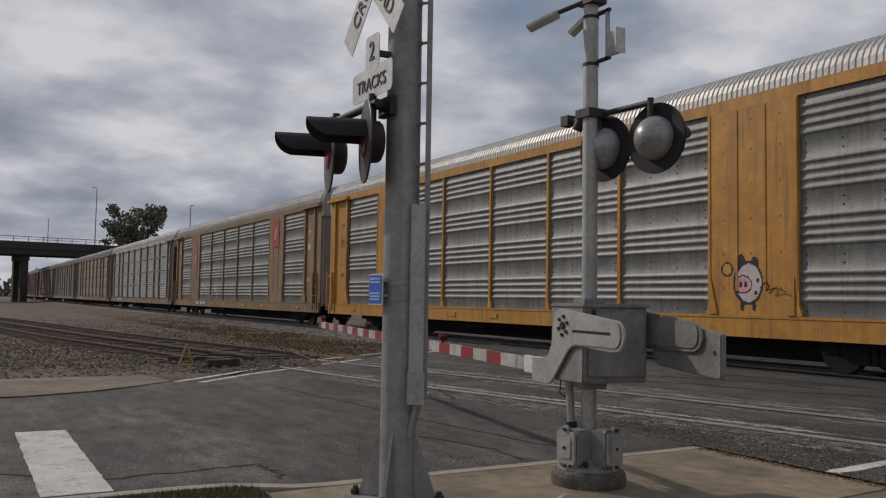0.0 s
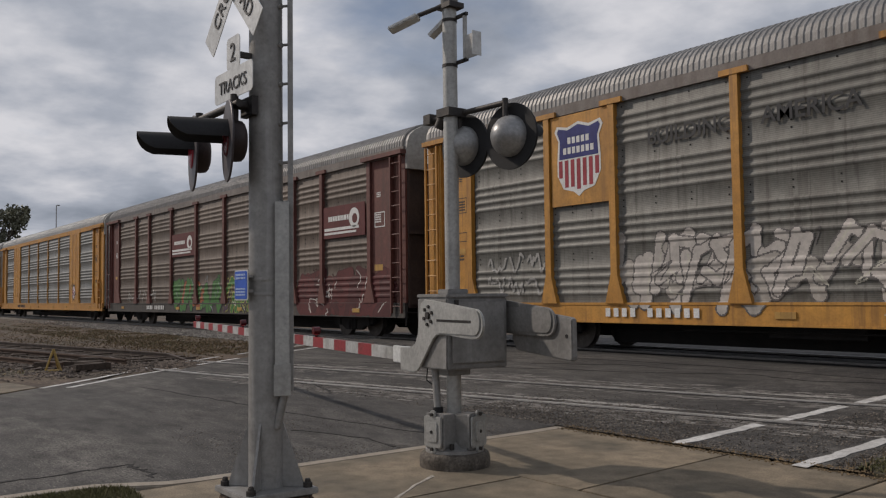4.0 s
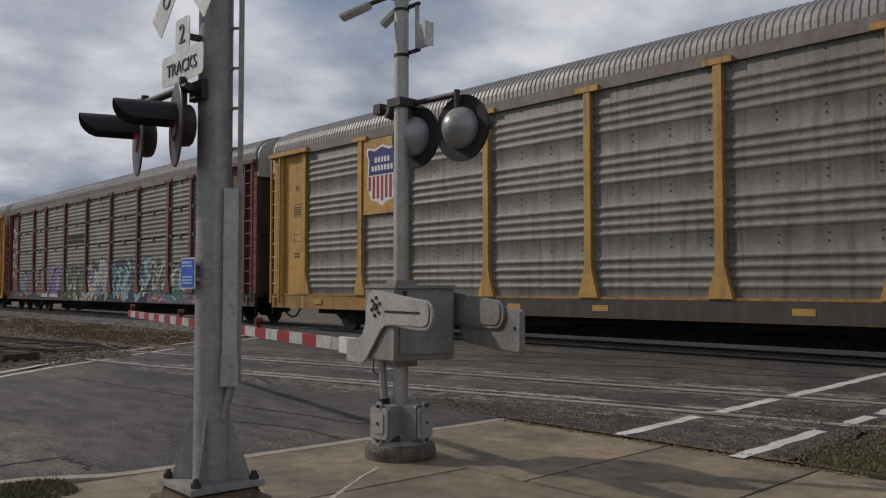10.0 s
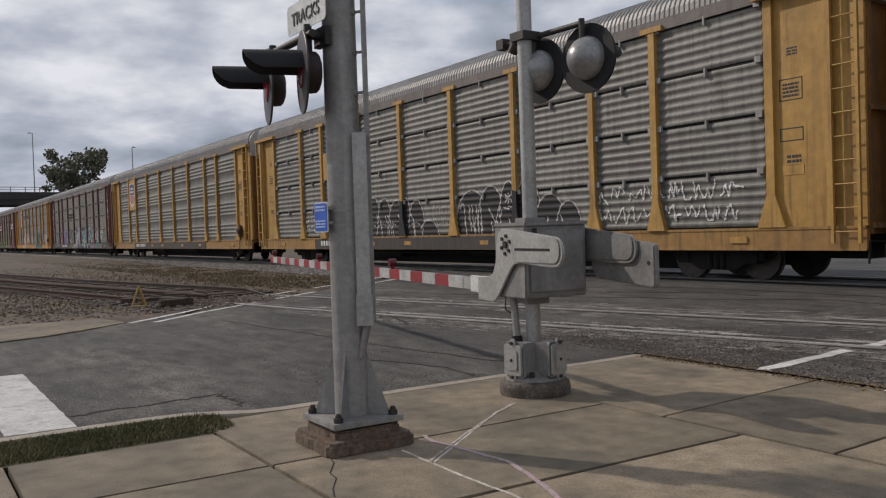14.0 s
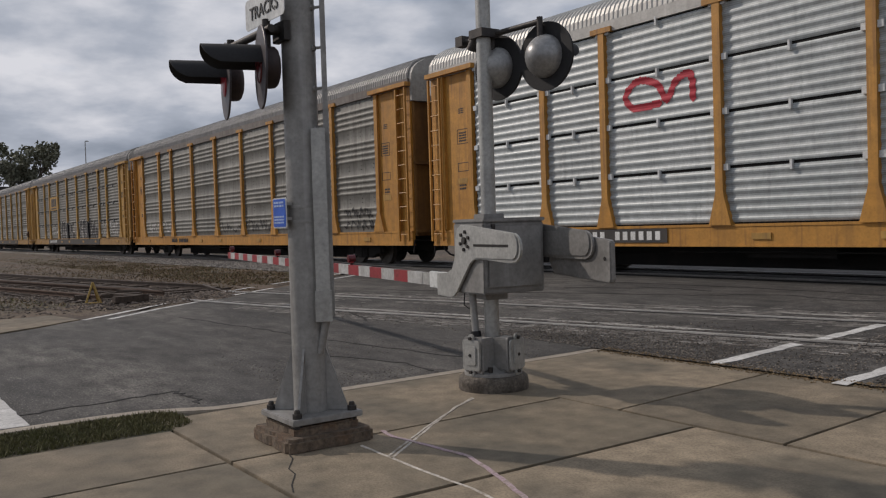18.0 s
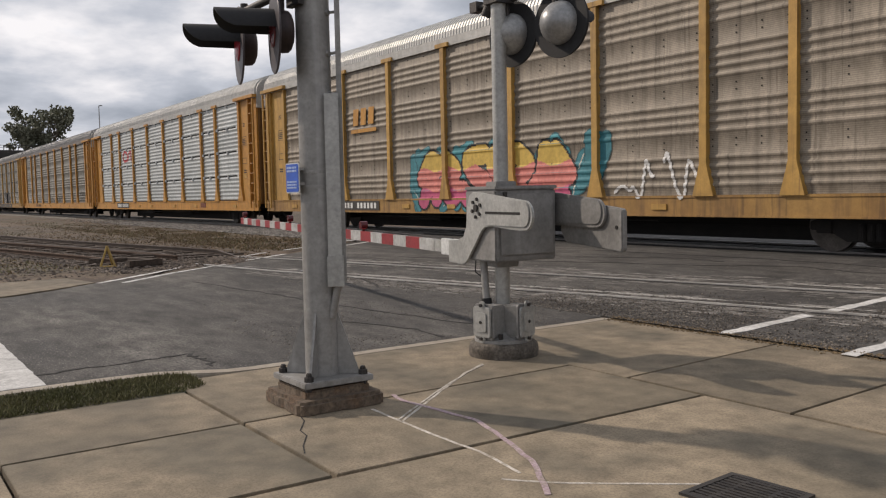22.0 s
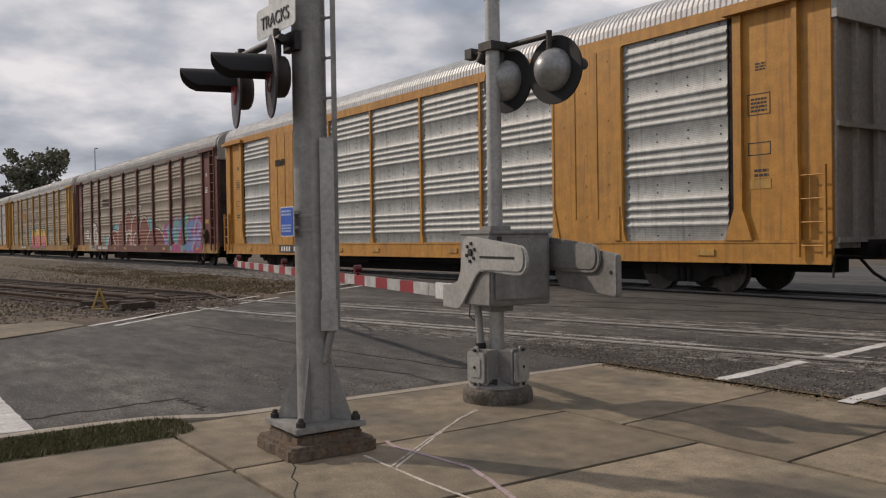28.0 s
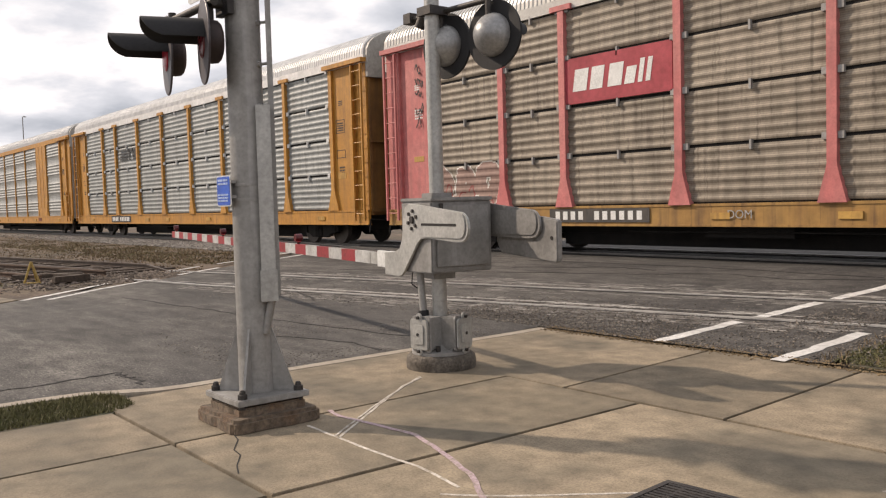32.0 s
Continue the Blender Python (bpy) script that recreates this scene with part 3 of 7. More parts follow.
def build_ground():
    xs = sorted({*np.linspace(-1500, -200, 12), *np.linspace(-200, -60, 29), *np.linspace(-60, 6, 133), *np.linspace(6, 1500, 14)})
    ys = sorted({*np.linspace(-1500, -30, 12), *np.linspace(-30, 30, 121), *np.linspace(30, 1500, 14)})
    g = Geo()
    n = len(ys)
    v = [(x, y, soil(x, y)) for x in xs for y in ys]
    f = [(i * n + j, (i + 1) * n + j, (i + 1) * n + j + 1, i * n + j + 1) for i in range(len(xs) - 1) for j in range(n - 1)]
    g.add(v, f)
    part("ground", g, M["dirt"], smooth=60)
    tagged(bpy.data.objects["ground"], "dry brown dirt and sparse grass ground beside the tracks", "ground", kind="structure")

    def sheet(name, ys, left, right, mat, label, lift=0.0, cols=14):
        g = Geo()
        v = []
        for y in ys:
            a, b = left(y), right(y)
            v += [(a + (b - a) * k / cols, y, gz(0, y) + lift) for k in range(cols + 1)]
        for y in (ys[0], ys[-1]):
            a, b = left(y), right(y)
            v += [(a + (b - a) * k / cols, y, gz(0, y) - 0.12) for k in range(cols + 1)]
        w = cols + 1
        f = [(i * w + k, i * w + k + 1, (i + 1) * w + k + 1, (i + 1) * w + k) for i in range(len(ys) - 1) for k in range(cols)]
        g.add(v, f)
        ob = part(name, g, mat, smooth=60)
        return tagged(ob, label, "road", kind="structure")

    sheet("road", [-60, -30, -10, *np.linspace(-5, 22, 55), 30, 60, 90], road_left, road_right, M["asphalt"], "grey worn asphalt road rising over the level crossing")
    sheet("pavement", list(np.linspace(7.606, 19, 24)), lambda y: -7.42, lambda y: -3.75, M["asphalt_old"], "broken dark asphalt footpath with loose gravel", 0.0, 8)

    # cracks and patches in the asphalt
    g = Geo()
    rng = random.Random(4)
    lines = [[(-16.2, 5.42), (-13.9, 5.6), (-12.6, 5.72), (-11.0, 5.79), (-9.3, 6.03), (-8.3, 6.14), (-7.5, 6.5)],
             [(-9.5, 0.4), (-8.68, 1.29), (-8.79, 1.8), (-8.82, 2.34), (-8.9, 2.87), (-8.52, 2.92), (-8.0, 2.9)],
             [(-17.2, 7.0), (-14.5, 8.0), (-12.0, 7.2)], [(-9.6, 5.1), (-8.4, 5.5), (-7.6, 5.4)],
             [(-16.5, 10.2), (-13.27, 10.89), (-11.23, 11.51), (-9.38, 11.93), (-8.0, 12.5), (-6.86, 12.29), (-5.0, 12.9)], [(-13.0, 12.9), (-9.0, 13.1), (-5.0, 12.9)], [(-12.5, 11.9), (-10.4, 12.6), (-9.2, 12.5)]]
    for line in lines:
        pts = []
        for (x0, y0), (x1, y1) in zip(line, line[1:]):
            for k in range(6):
                u = k / 6
                pts.append((x0 + (x1 - x0) * u + rng.uniform(-0.04, 0.04), y0 + (y1 - y0) * u + rng.uniform(-0.04, 0.04)))
        ws = [rng.uniform(0.015, 0.06) for _ in pts]
        g.ribbon(pts, lambda i, ws=ws: ws[i], gz, 0.005)
    tagged(part("road_cracks", g, M["crack"]), "dark filled cracks across the asphalt", "cracks", kind="stuff")

    # sidewalk slabs
    walkway = thing("sidewalk", "tan concrete sidewalk in broom-finished slabs with dark joints", "sidewalk", kind="structure")
    slabs = [[(-7.22, 2.19), (-5.533, 2.19), (-5.545, 5.312), (-4.85, 5.312), (-4.985, 7.60), (-7.30, 7.60)],
             [(-4.838, 5.312), (-3.325, 5.312), (-3.42, 7.58), (-4.972, 7.60)], [(-3.312, 5.312), (-1.80, 5.33), (-1.86, 7.56), (-3.407, 7.58)],
             [(-1.788, 5.33), (1.2, 5.36), (1.2, 7.5), (-1.848, 7.56)], [(1.213, 5.36), (6.0, 5.4), (6.0, 7.4), (1.213, 7.5)],
             [(-5.52, 2.187), (-4.122, 2.187), (-4.055, 5.290), (-5.532, 5.292)], [(-5.52, 0.656), (-4.152, 0.656), (-4.12, 2.173), (-5.52, 2.173)],
             [(-6.75, 0.656), (-5.533, 0.656), (-5.533, 2.176), (-6.75, 2.176)], [(-4.105, 1.2), (-0.6, 1.2), (-0.6, 5.302), (-4.038, 5.288)],
             [(-0.585, 1.2), (3.0, 1.2), (3.0, 5.35), (-0.585, 5.302)], [(-4.135, -1.8), (-0.6, -1.8), (-0.6, 1.187), (-4.106, 1.187)],
             [(-0.585, -1.8), (3.0, -1.8), (3.0, 1.187), (-0.585, 1.187)]]
    for k in range(4):
        a, b = -1.813 - 2.55 * k, -4.35 - 2.55 * k
        slabs += [[(-4.135, b), (-0.6, b), (-0.6, a), (-4.135, a)], [(-0.585, b), (3.0, b), (3.0, a), (-0.585, a)]]
    y = 0.643
    for _ in range(7):
        slabs += [[(-5.52, y - 1.5), (-4.15, y - 1.5), (-4.15, y), (-5.52, y)], [(-6.75, y - 1.5), (-5.533, y - 1.5), (-5.533, y), (-6.75, y)]]
        y -= 1.513
    for s in slabs:
        cx, cy = sum(p[0] for p in s) / len(s), sum(p[1] for p in s) / len(s)
        ob = part("slab", Geo().prism([(x - cx - math.copysign(0.007, x - cx), y - cy - math.copysign(0.009, y - cy)) for x, y in s], -0.12, 0.0, "z"), M["concrete"], walkway, bevel=0.004)
        ob.location = (cx, cy, 0)
    g = Geo()
    g.ribbon([(-5.52, 2.70), (-5.42, 2.58), (-5.30, 2.55), (-5.09, 2.42), (-4.95, 2.40), (-4.75, 2.28), (-4.60, 2.22)], 0.008, lambda x, y: 0, 0.003, 0.002)
    tagged(part("slab_crack", g, M["crack"]), "hairline crack across a concrete slab", "crack", kind="stuff")
    bed = Geo().box(-7.2, 6.0, 5.2, 7.5, -0.16, -0.08).box(-6.7, 3.0, -12, 5.2, -0.16, -0.08)
    tagged(part("sidewalk_bed", bed, M["crack"]), "dark bedding under the slab joints", "bedding", kind="structure")

    # kerb, grass strip and its blades
    kerb = Geo()
    kerb.ribbon([(-7.36, 7.62), (-7.32, 7.2), (-7.32, 6), (-7.32, 4), (-7.32, 3.0), (-7.36, 2.75), (-7.50, 2.50), (-7.66, 2.2), (-7.70, 1.8), (-7.70, 0), (-7.70, -12)], 0.17, lambda x, y: 0, 0.004, 0.16)
    tagged(part("kerb", kerb, M["kerb"], bevel=0.012), "low pale concrete kerb along the road", "kerb", kind="structure")
    strip = Geo().prism([(-7.62, -12), (-6.748, -12), (-6.748, 2.16), (-6.95, 2.35), (-7.3, 2.48), (-7.52, 2.3), (-7.62, 1.9)], -0.12, -0.006, "z")
    tagged(part("grass_strip", strip, M["verge"]), "narrow planting strip of earth and grass by the kerb", "grass", kind="structure")
    rng = random.Random(9)
    blades = Geo()

    def blade(g, x, y, z, h, lean):
        a = rng.uniform(0, math.tau)
        c, s = math.cos(a), math.sin(a)
        w = 0.006
        tip = (x + rng.uniform(-lean, lean), y + rng.uniform(-lean, lean), z + h)
        g.add([(x - w * c, y - w * s, z), (x + w * c, y + w * s, z), tip], [(0, 1, 2)])

    for _ in range(20000):
        x, y = rng.uniform(-7.58, -6.80), rng.uniform(-1.2, 2.42)
        if (x + 7.2) ** 2 + max(0, y - 2.05) ** 2 > 0.19:
            if y > 1.95:
                continue
        blade(blades, x, y, -0.008, rng.uniform(0.012, 0.05), 0.03)
    tagged(part("grass", blades, M["grass"]), "short green grass with dry yellow blades", "grass", kind="stuff")
    weeds = Geo()
    verge = Geo()
    edge = [(-3.62 + 0.16 * noise.noise((y * 2.1, 3, 1)) + 0.08 * noise.noise((y * 7, 5, 2)), y) for y in np.arange(13.2, 7.6, -0.16)]
    verge.prism([(-3.55, 7.62), (7, 7.45), (7, 13.0)] + edge, -0.2, 0.012, "z")
    verge.v = [(x, y, z + gz(x, y)) for x, y, z in verge.v]
    tagged(part("verge", verge, M["verge"]), "dark weedy earth beside the footpath", "verge", kind="structure")
    green = Geo()
    for _ in range(15000):
        x, y = rng.uniform(-3.75, 0.8), 7.66 + abs(rng.gauss(0, 0.75))
        if noise.noise((x * 1.1, y * 1.3, 7)) > -0.12:
            blade(green, x, y, gz(x, y) + 0.015, rng.uniform(0.008, 0.035), 0.04)
    for _ in range(1600):
        x, y = rng.uniform(-3.85, 0.5), rng.uniform(7.65, 9.8)
        blade(weeds, x, y, gz(x, y) + 0.015, rng.uniform(0.02, 0.09), 0.05)
    for _ in range(26000):
        x, y = -20.5 - abs(rng.gauss(0, 16)), rng.uniform(-3.0, 12.6)
        near = siding_y(x)
        if near - 3.0 < y < near + 1.2 or (x > -23 and y > 9):
            continue
        k = 1 + rng.random()
        a = rng.uniform(0, math.tau)
        c, s = math.cos(a) * 0.014 * k, math.sin(a) * 0.014 * k
        z = soil(x, y)
        (green if y < near and rng.random() < .45 else weeds).add([(x - c, y - s, z), (x + c, y + s, z), (x + rng.uniform(-.06, .06), y + rng.uniform(-.06, .06), z + rng.uniform(.015, .06))], [(0, 1, 2)])
    for _ in range(16000):
        x = -21.8 - abs(rng.gauss(0, 20))
        y = rng.uniform(max(9.3, siding_y(x) + 1.5), 12.1)
        if noise.noise((x * .35, y * 1.1, 11)) + .25 * (10.9 - y) < -.12:
            continue
        z = soil(x, y)
        a = rng.uniform(0, math.tau)
        c, s = math.cos(a) * .016, math.sin(a) * .016
        (green if rng.random() < .3 else weeds).add([(x - c, y - s, z), (x + c, y + s, z), (x + rng.uniform(-.08, .08), y + rng.uniform(-.08, .08), z + rng.uniform(.02, .07))], [(0, 1, 2)])
    tagged(part("verge_grass", green, M["grass"]), "patchy green grass on the weedy verges", "grass", kind="stuff")
    tagged(part("weeds", weeds, M["weeds"]), "dry brown weeds and tufts", "weeds", kind="stuff")

    # the pad across the road
    pad = Geo().prism([(-16.0, -12), (-16.05, 1.2), (-16.5, 2.3), (-17.25, 3.3), (-17.85, 3.95), (-19.3, 3.7), (-19.3, -12)], -0.2, -0.055, "z")
    tagged(part("far_sidewalk", pad, M["concrete"], bevel=0.01), "tan concrete sidewalk on the far side of the road", "sidewalk", kind="structure")


def stones(name, spots, size, mat, label, seed):
    """Loose stones, each an uneven eight-cornered lump."""
    rng = random.Random(seed)
    v, f = [], []
    for x, y, z in spots:
        s = size * rng.uniform(0.5, 1.4)
        k = len(v)
        for sx, sy, sz in ((1, 0, 0), (-1, 0, 0), (0, 1, 0), (0, -1, 0), (0, 0, 0.7), (0, 0, -0.5)):
            j = s * rng.uniform(0.6, 1.2)
            v.append((x + sx * j + rng.uniform(-.3, .3) * s, y + sy * j + rng.uniform(-.3, .3) * s, z + sz * j))
        f += [(k, k + 2, k + 4), (k + 2, k + 1, k + 4), (k + 1, k + 3, k + 4), (k + 3, k, k + 4), (k + 2, k, k + 5), (k + 1, k + 2, k + 5), (k + 3, k + 1, k + 5), (k, k + 3, k + 5)]
    g = Geo().add(v, f)
    tagged(part(name, g, mat), label, "gravel", kind="stuff")


def build_markings():
    def mark(name, lines, width, label, mat="paint_white", height=gz, lift=0.006, seed=1, rough=0.02):
        rng = random.Random(seed)
        t = thing(name, label, "marking", kind="structure")
        for line in lines:
            pts = []
            for (x0, y0), (x1, y1) in zip(line, line[1:]):
                n = max(2, int(math.hypot(x1 - x0, y1 - y0) / 0.12))
                pts += [(x0 + (x1 - x0) * k / n + rng.uniform(-rough, rough), y0 + (y1 - y0) * k / n + rng.uniform(-rough, rough)) for k in range(n)]
            pts.append(line[-1])
            ws = [width * rng.uniform(1 - 6 * rough, 1 + 6 * rough) for _ in pts]
            part("stripe", Geo().ribbon(pts, lambda i, ws=ws: ws[i], height, lift), M[mat], t)

    mark("stop_line", [[(-12.05, 1.09), (-8.2, 1.08)]], 0.58, "broad worn white stop line painted on the asphalt", rough=0.004)
    mark("footpath_edge_lines", [[(-5.63, 7.60), (-5.58, 8.2), (-5.50, 8.95)], [(-5.47, 9.25), (-5.42, 10.0), (-5.38, 10.6)], [(-5.36, 10.75), (-5.2, 12.4), (-5.06, 14.1)],
                                 [(-4.15, 7.50), (-4.12, 8.2), (-4.07, 9.02)], [(-4.04, 9.4), (-4.0, 10.1)], [(-3.98, 10.3), (-3.92, 12.0), (-3.86, 13.6)]], 0.155,
         "rough white edge lines of the footpath over the rails", seed=2)
    mark("far_footpath_edge_lines", [[(-17.65, 3.97), (-18.7, 5.2), (-20.5, 7.15)], [(-20.8, 7.6), (-21.2, 9.0)], [(-21.35, 9.6), (-22.1, 12.4)],
                                     [(-17.3, 4.36), (-18.5, 5.75), (-19.55, 7.3)], [(-19.8, 7.9), (-20.2, 9.1)], [(-20.35, 9.7), (-21.0, 12.4)]], 0.13,
         "rough white edge lines of the far footpath", seed=3)
    flat = lambda x, y: 0.0
    mark("chalk_mark", [[(-6.10, 4.72), (-5.87, 4.36), (-5.61, 4.03), (-5.27, 3.60), (-4.85, 3.08)], [(-5.29, 3.09), (-4.85, 3.08), (-4.19, 3.07), (-3.97, 3.09), (-3.5, 3.02)]],
         0.021, "white survey chalk lines on the sidewalk", "chalk", flat, 0.0025, 5, 0.005)
    mark("second_chalk_mark", [[(-6.05, 4.70), (-5.88, 4.40), (-5.63, 4.035), (-5.30, 3.59), (-4.91, 3.09)]], 0.018, "second white survey chalk line beside the first", "chalk", flat, 0.004, 8, 0.005)
    mark("pink_chalk_mark", [[(-5.58, 3.44), (-5.35, 3.4), (-5.03, 3.44), (-4.54, 3.5), (-4.09, 3.37), (-3.63, 3.22), (-3.14, 2.91)]], 0.035, "faded pink survey chalk line on the sidewalk", "chalk_pink", flat, 0.0055, 6, 0.010)
    mark("faint_chalk_mark", [[(-3.48, 2.88), (-3.2, 3.12), (-2.74, 3.69), (-2.46, 3.92)], [(-1.9, 4.6), (-1.5, 5.2)]], 0.02, "faint worn chalk line", "chalk", flat, 0.0025, 7, 0.008)

    drain = thing("drain_grate", "square black cast-iron drain grate set in the sidewalk", "drain", at=pose(-2.51, 3.70, 0.0, 0, 0, 4))
    part("grate_frame", Geo().box(-.24, .24, -.24, -.205, 0, .014).box(-.24, .24, .205, .24, 0, .014).box(-.24, -.205, -.205, .205, 0, .014).box(.205, .24, -.205, .205, 0, .014), M["iron"], drain)
    part("well", Geo().box(-.205, .205, -.205, .205, 0.0005, .002), M["crack"], drain)
    for k in range(11):
        part("bar", Geo().box(-.2, .2, -.011, .011, 0.003, .012), M["iron"], drain).location = (0, -.19 + k * .038, 0)
    for x in (-.1, .1):
        part("cross_bar", Geo().box(-.012, .012, -.2, .2, 0.003, .010), M["iron"], drain).location = (x, 0, 0)

    rng = random.Random(12)
    spots = []
    for _ in range(7500):
        x = rng.uniform(-9.4, -3.8)
        y = 7.58 + abs(rng.gauss(0, 0.75))
        if y < 10.5 and not (-5.75 < x < -3.95 and y > 7.8 and rng.random() < 0.7):
            spots.append((x, y, gz(x, y) + 0.004))
    for _ in range(2600):
        x, y = -3.7 + rng.gauss(0, .35), rng.uniform(7.7, 12.8)
        spots.append((x, y, gz(x, y) + 0.022))
    for _ in range(2600):
        x, y = rng.uniform(-5.0, -1.0), 9.75 + rng.gauss(0, .42)
        spots.append((x, y, gz(x, y) + 0.020))
    for _ in range(3500):
        x = rng.uniform(-15, -4)
        y = siding_y(x) - 1.0 + rng.gauss(0, 0.40)
        spots.append((x, y, gz(x, y) + 0.002))
    spots = [p for p in spots if abs(p[0] + 4.15 - .05 * (p[1] - 7.5)) > .14 and abs(p[0] + 5.63 - .085 * (p[1] - 7.6)) > .12]
    stones("loose_gravel", spots, 0.013, M["gravel"], "loose pale gravel scattered on broken asphalt", 3)
    spots = []
    for _ in range(5000):
        x, y = -7.45 - abs(rng.gauss(0, 2.2)), rng.uniform(3.0, 8.2)
        if noise.noise((x * .6, y * .8, 5)) > .02:
            spots.append((x, y, gz(x, y) + 0.002))
    stones("road_grit", spots, 0.008, M["gravel"], "fine pale grit lying on the worn asphalt", 13)
    spots = []
    for _ in range(1600):
        x, y = rng.uniform(-7.3, -3.0), 7.60 + rng.gauss(0, 0.05)
        spots.append((x, y, 0.003 if y < 7.6 else gz(x, y) + 0.003))
    stones("edge_litter", spots, 0.013, M["weeds"], "brown crumbs and dead leaves along the sidewalk edge", 8)
    # pale worn flakes along the siding rails
    g = Geo()
    for _ in range(1500):
        x = rng.uniform(-17.0, -4.2)
        y = siding_y(x) + rng.choice((-1.05, -1.2, -.95, -.55, .55, 1.05, 1.3)) + rng.gauss(0, 0.13)
        a, b = rng.uniform(.04, .32), rng.uniform(.015, .055)
        c, sn = math.cos(.165), math.sin(.165)
        pts = []
        for k in range(7):
            t = math.tau * k / 7
            u, w = a * math.cos(t) * rng.uniform(.6, 1.1), b * math.sin(t) * rng.uniform(.6, 1.2)
            px, py = x + u * c - w * sn, y + u * sn + w * c
            pts.append((px, py, gz(px, py) + 0.004))
        g.add(pts, [tuple(range(7))])
    dust = Geo()
    for off, wide in ((-.50, .05), (1.15, .035)):
        line = [(x, siding_y(x) + off + rng.uniform(-.02, .02)) for x in np.linspace(-20.0, -4.4, 260)]
        ws = [max(.003, wide * (1.0 + 2.4 * noise.noise((x * 1.6, off * 9, 4)))) for x, _ in line]
        dust.ribbon(line, lambda i, ws=ws: ws[i], gz, 0.0075)
    tagged(part("rail_dust", dust, M["rail_dust"]), "pale dusty wear lines beside the sunken rails", "dust", kind="stuff")
    tagged(part("worn_patches", g, M["dust"]), "pale dusty worn patches along the rails", "dust", kind="stuff")
    spots = []
    for _ in range(11000):
        x = -22 - abs(rng.gauss(0, 14))
        y = rng.uniform(12.1, 13.9)
        spots.append((x, y, soil(x, y) + 0.02))
    side_spots = []
    for _ in range(3200):
        x = -19.3 - abs(rng.gauss(0, 7))
        y = siding_y(x) + rng.uniform(-3.2, 0.9)
        side_spots.append((x, y, soil(x, y) + 0.01))
    for _ in range(2200):
        x, y = -19.4 - abs(rng.gauss(0, 7)), rng.uniform(-3, 5)
        if y < siding_y(x) - 2.6:
            side_spots.append((x, y, soil(x, y) + 0.005))
    stones("siding_gravel", side_spots, 0.045, M["siding_stone"], "dark dusty gravel around the old siding", 14)
    stones("track_ballast", spots, 0.048, M["ballast_stone"], "pale grey crushed stone ballast", 4)
    g = Geo()
    for x0, x1 in ((-300, -22.5), (-3.4, 200)):
        g.prism([(11.9, 0.0), (13.3, 0.27), (17.8, 0.27), (19.5, 0.0)], x0, x1, "x")
    tagged(part("ballast_bed", g, M["ballast"]), "crushed stone bed under the main track", "ballast", kind="structure")


RAIL = [(-.037, .0), (-.037, -.03), (-.009, -.045), (-.009, -.125), (-.07, -.15), (.07, -.15), (.009, -.125), (.009, -.045), (.037, -.03), (.037, 0)]


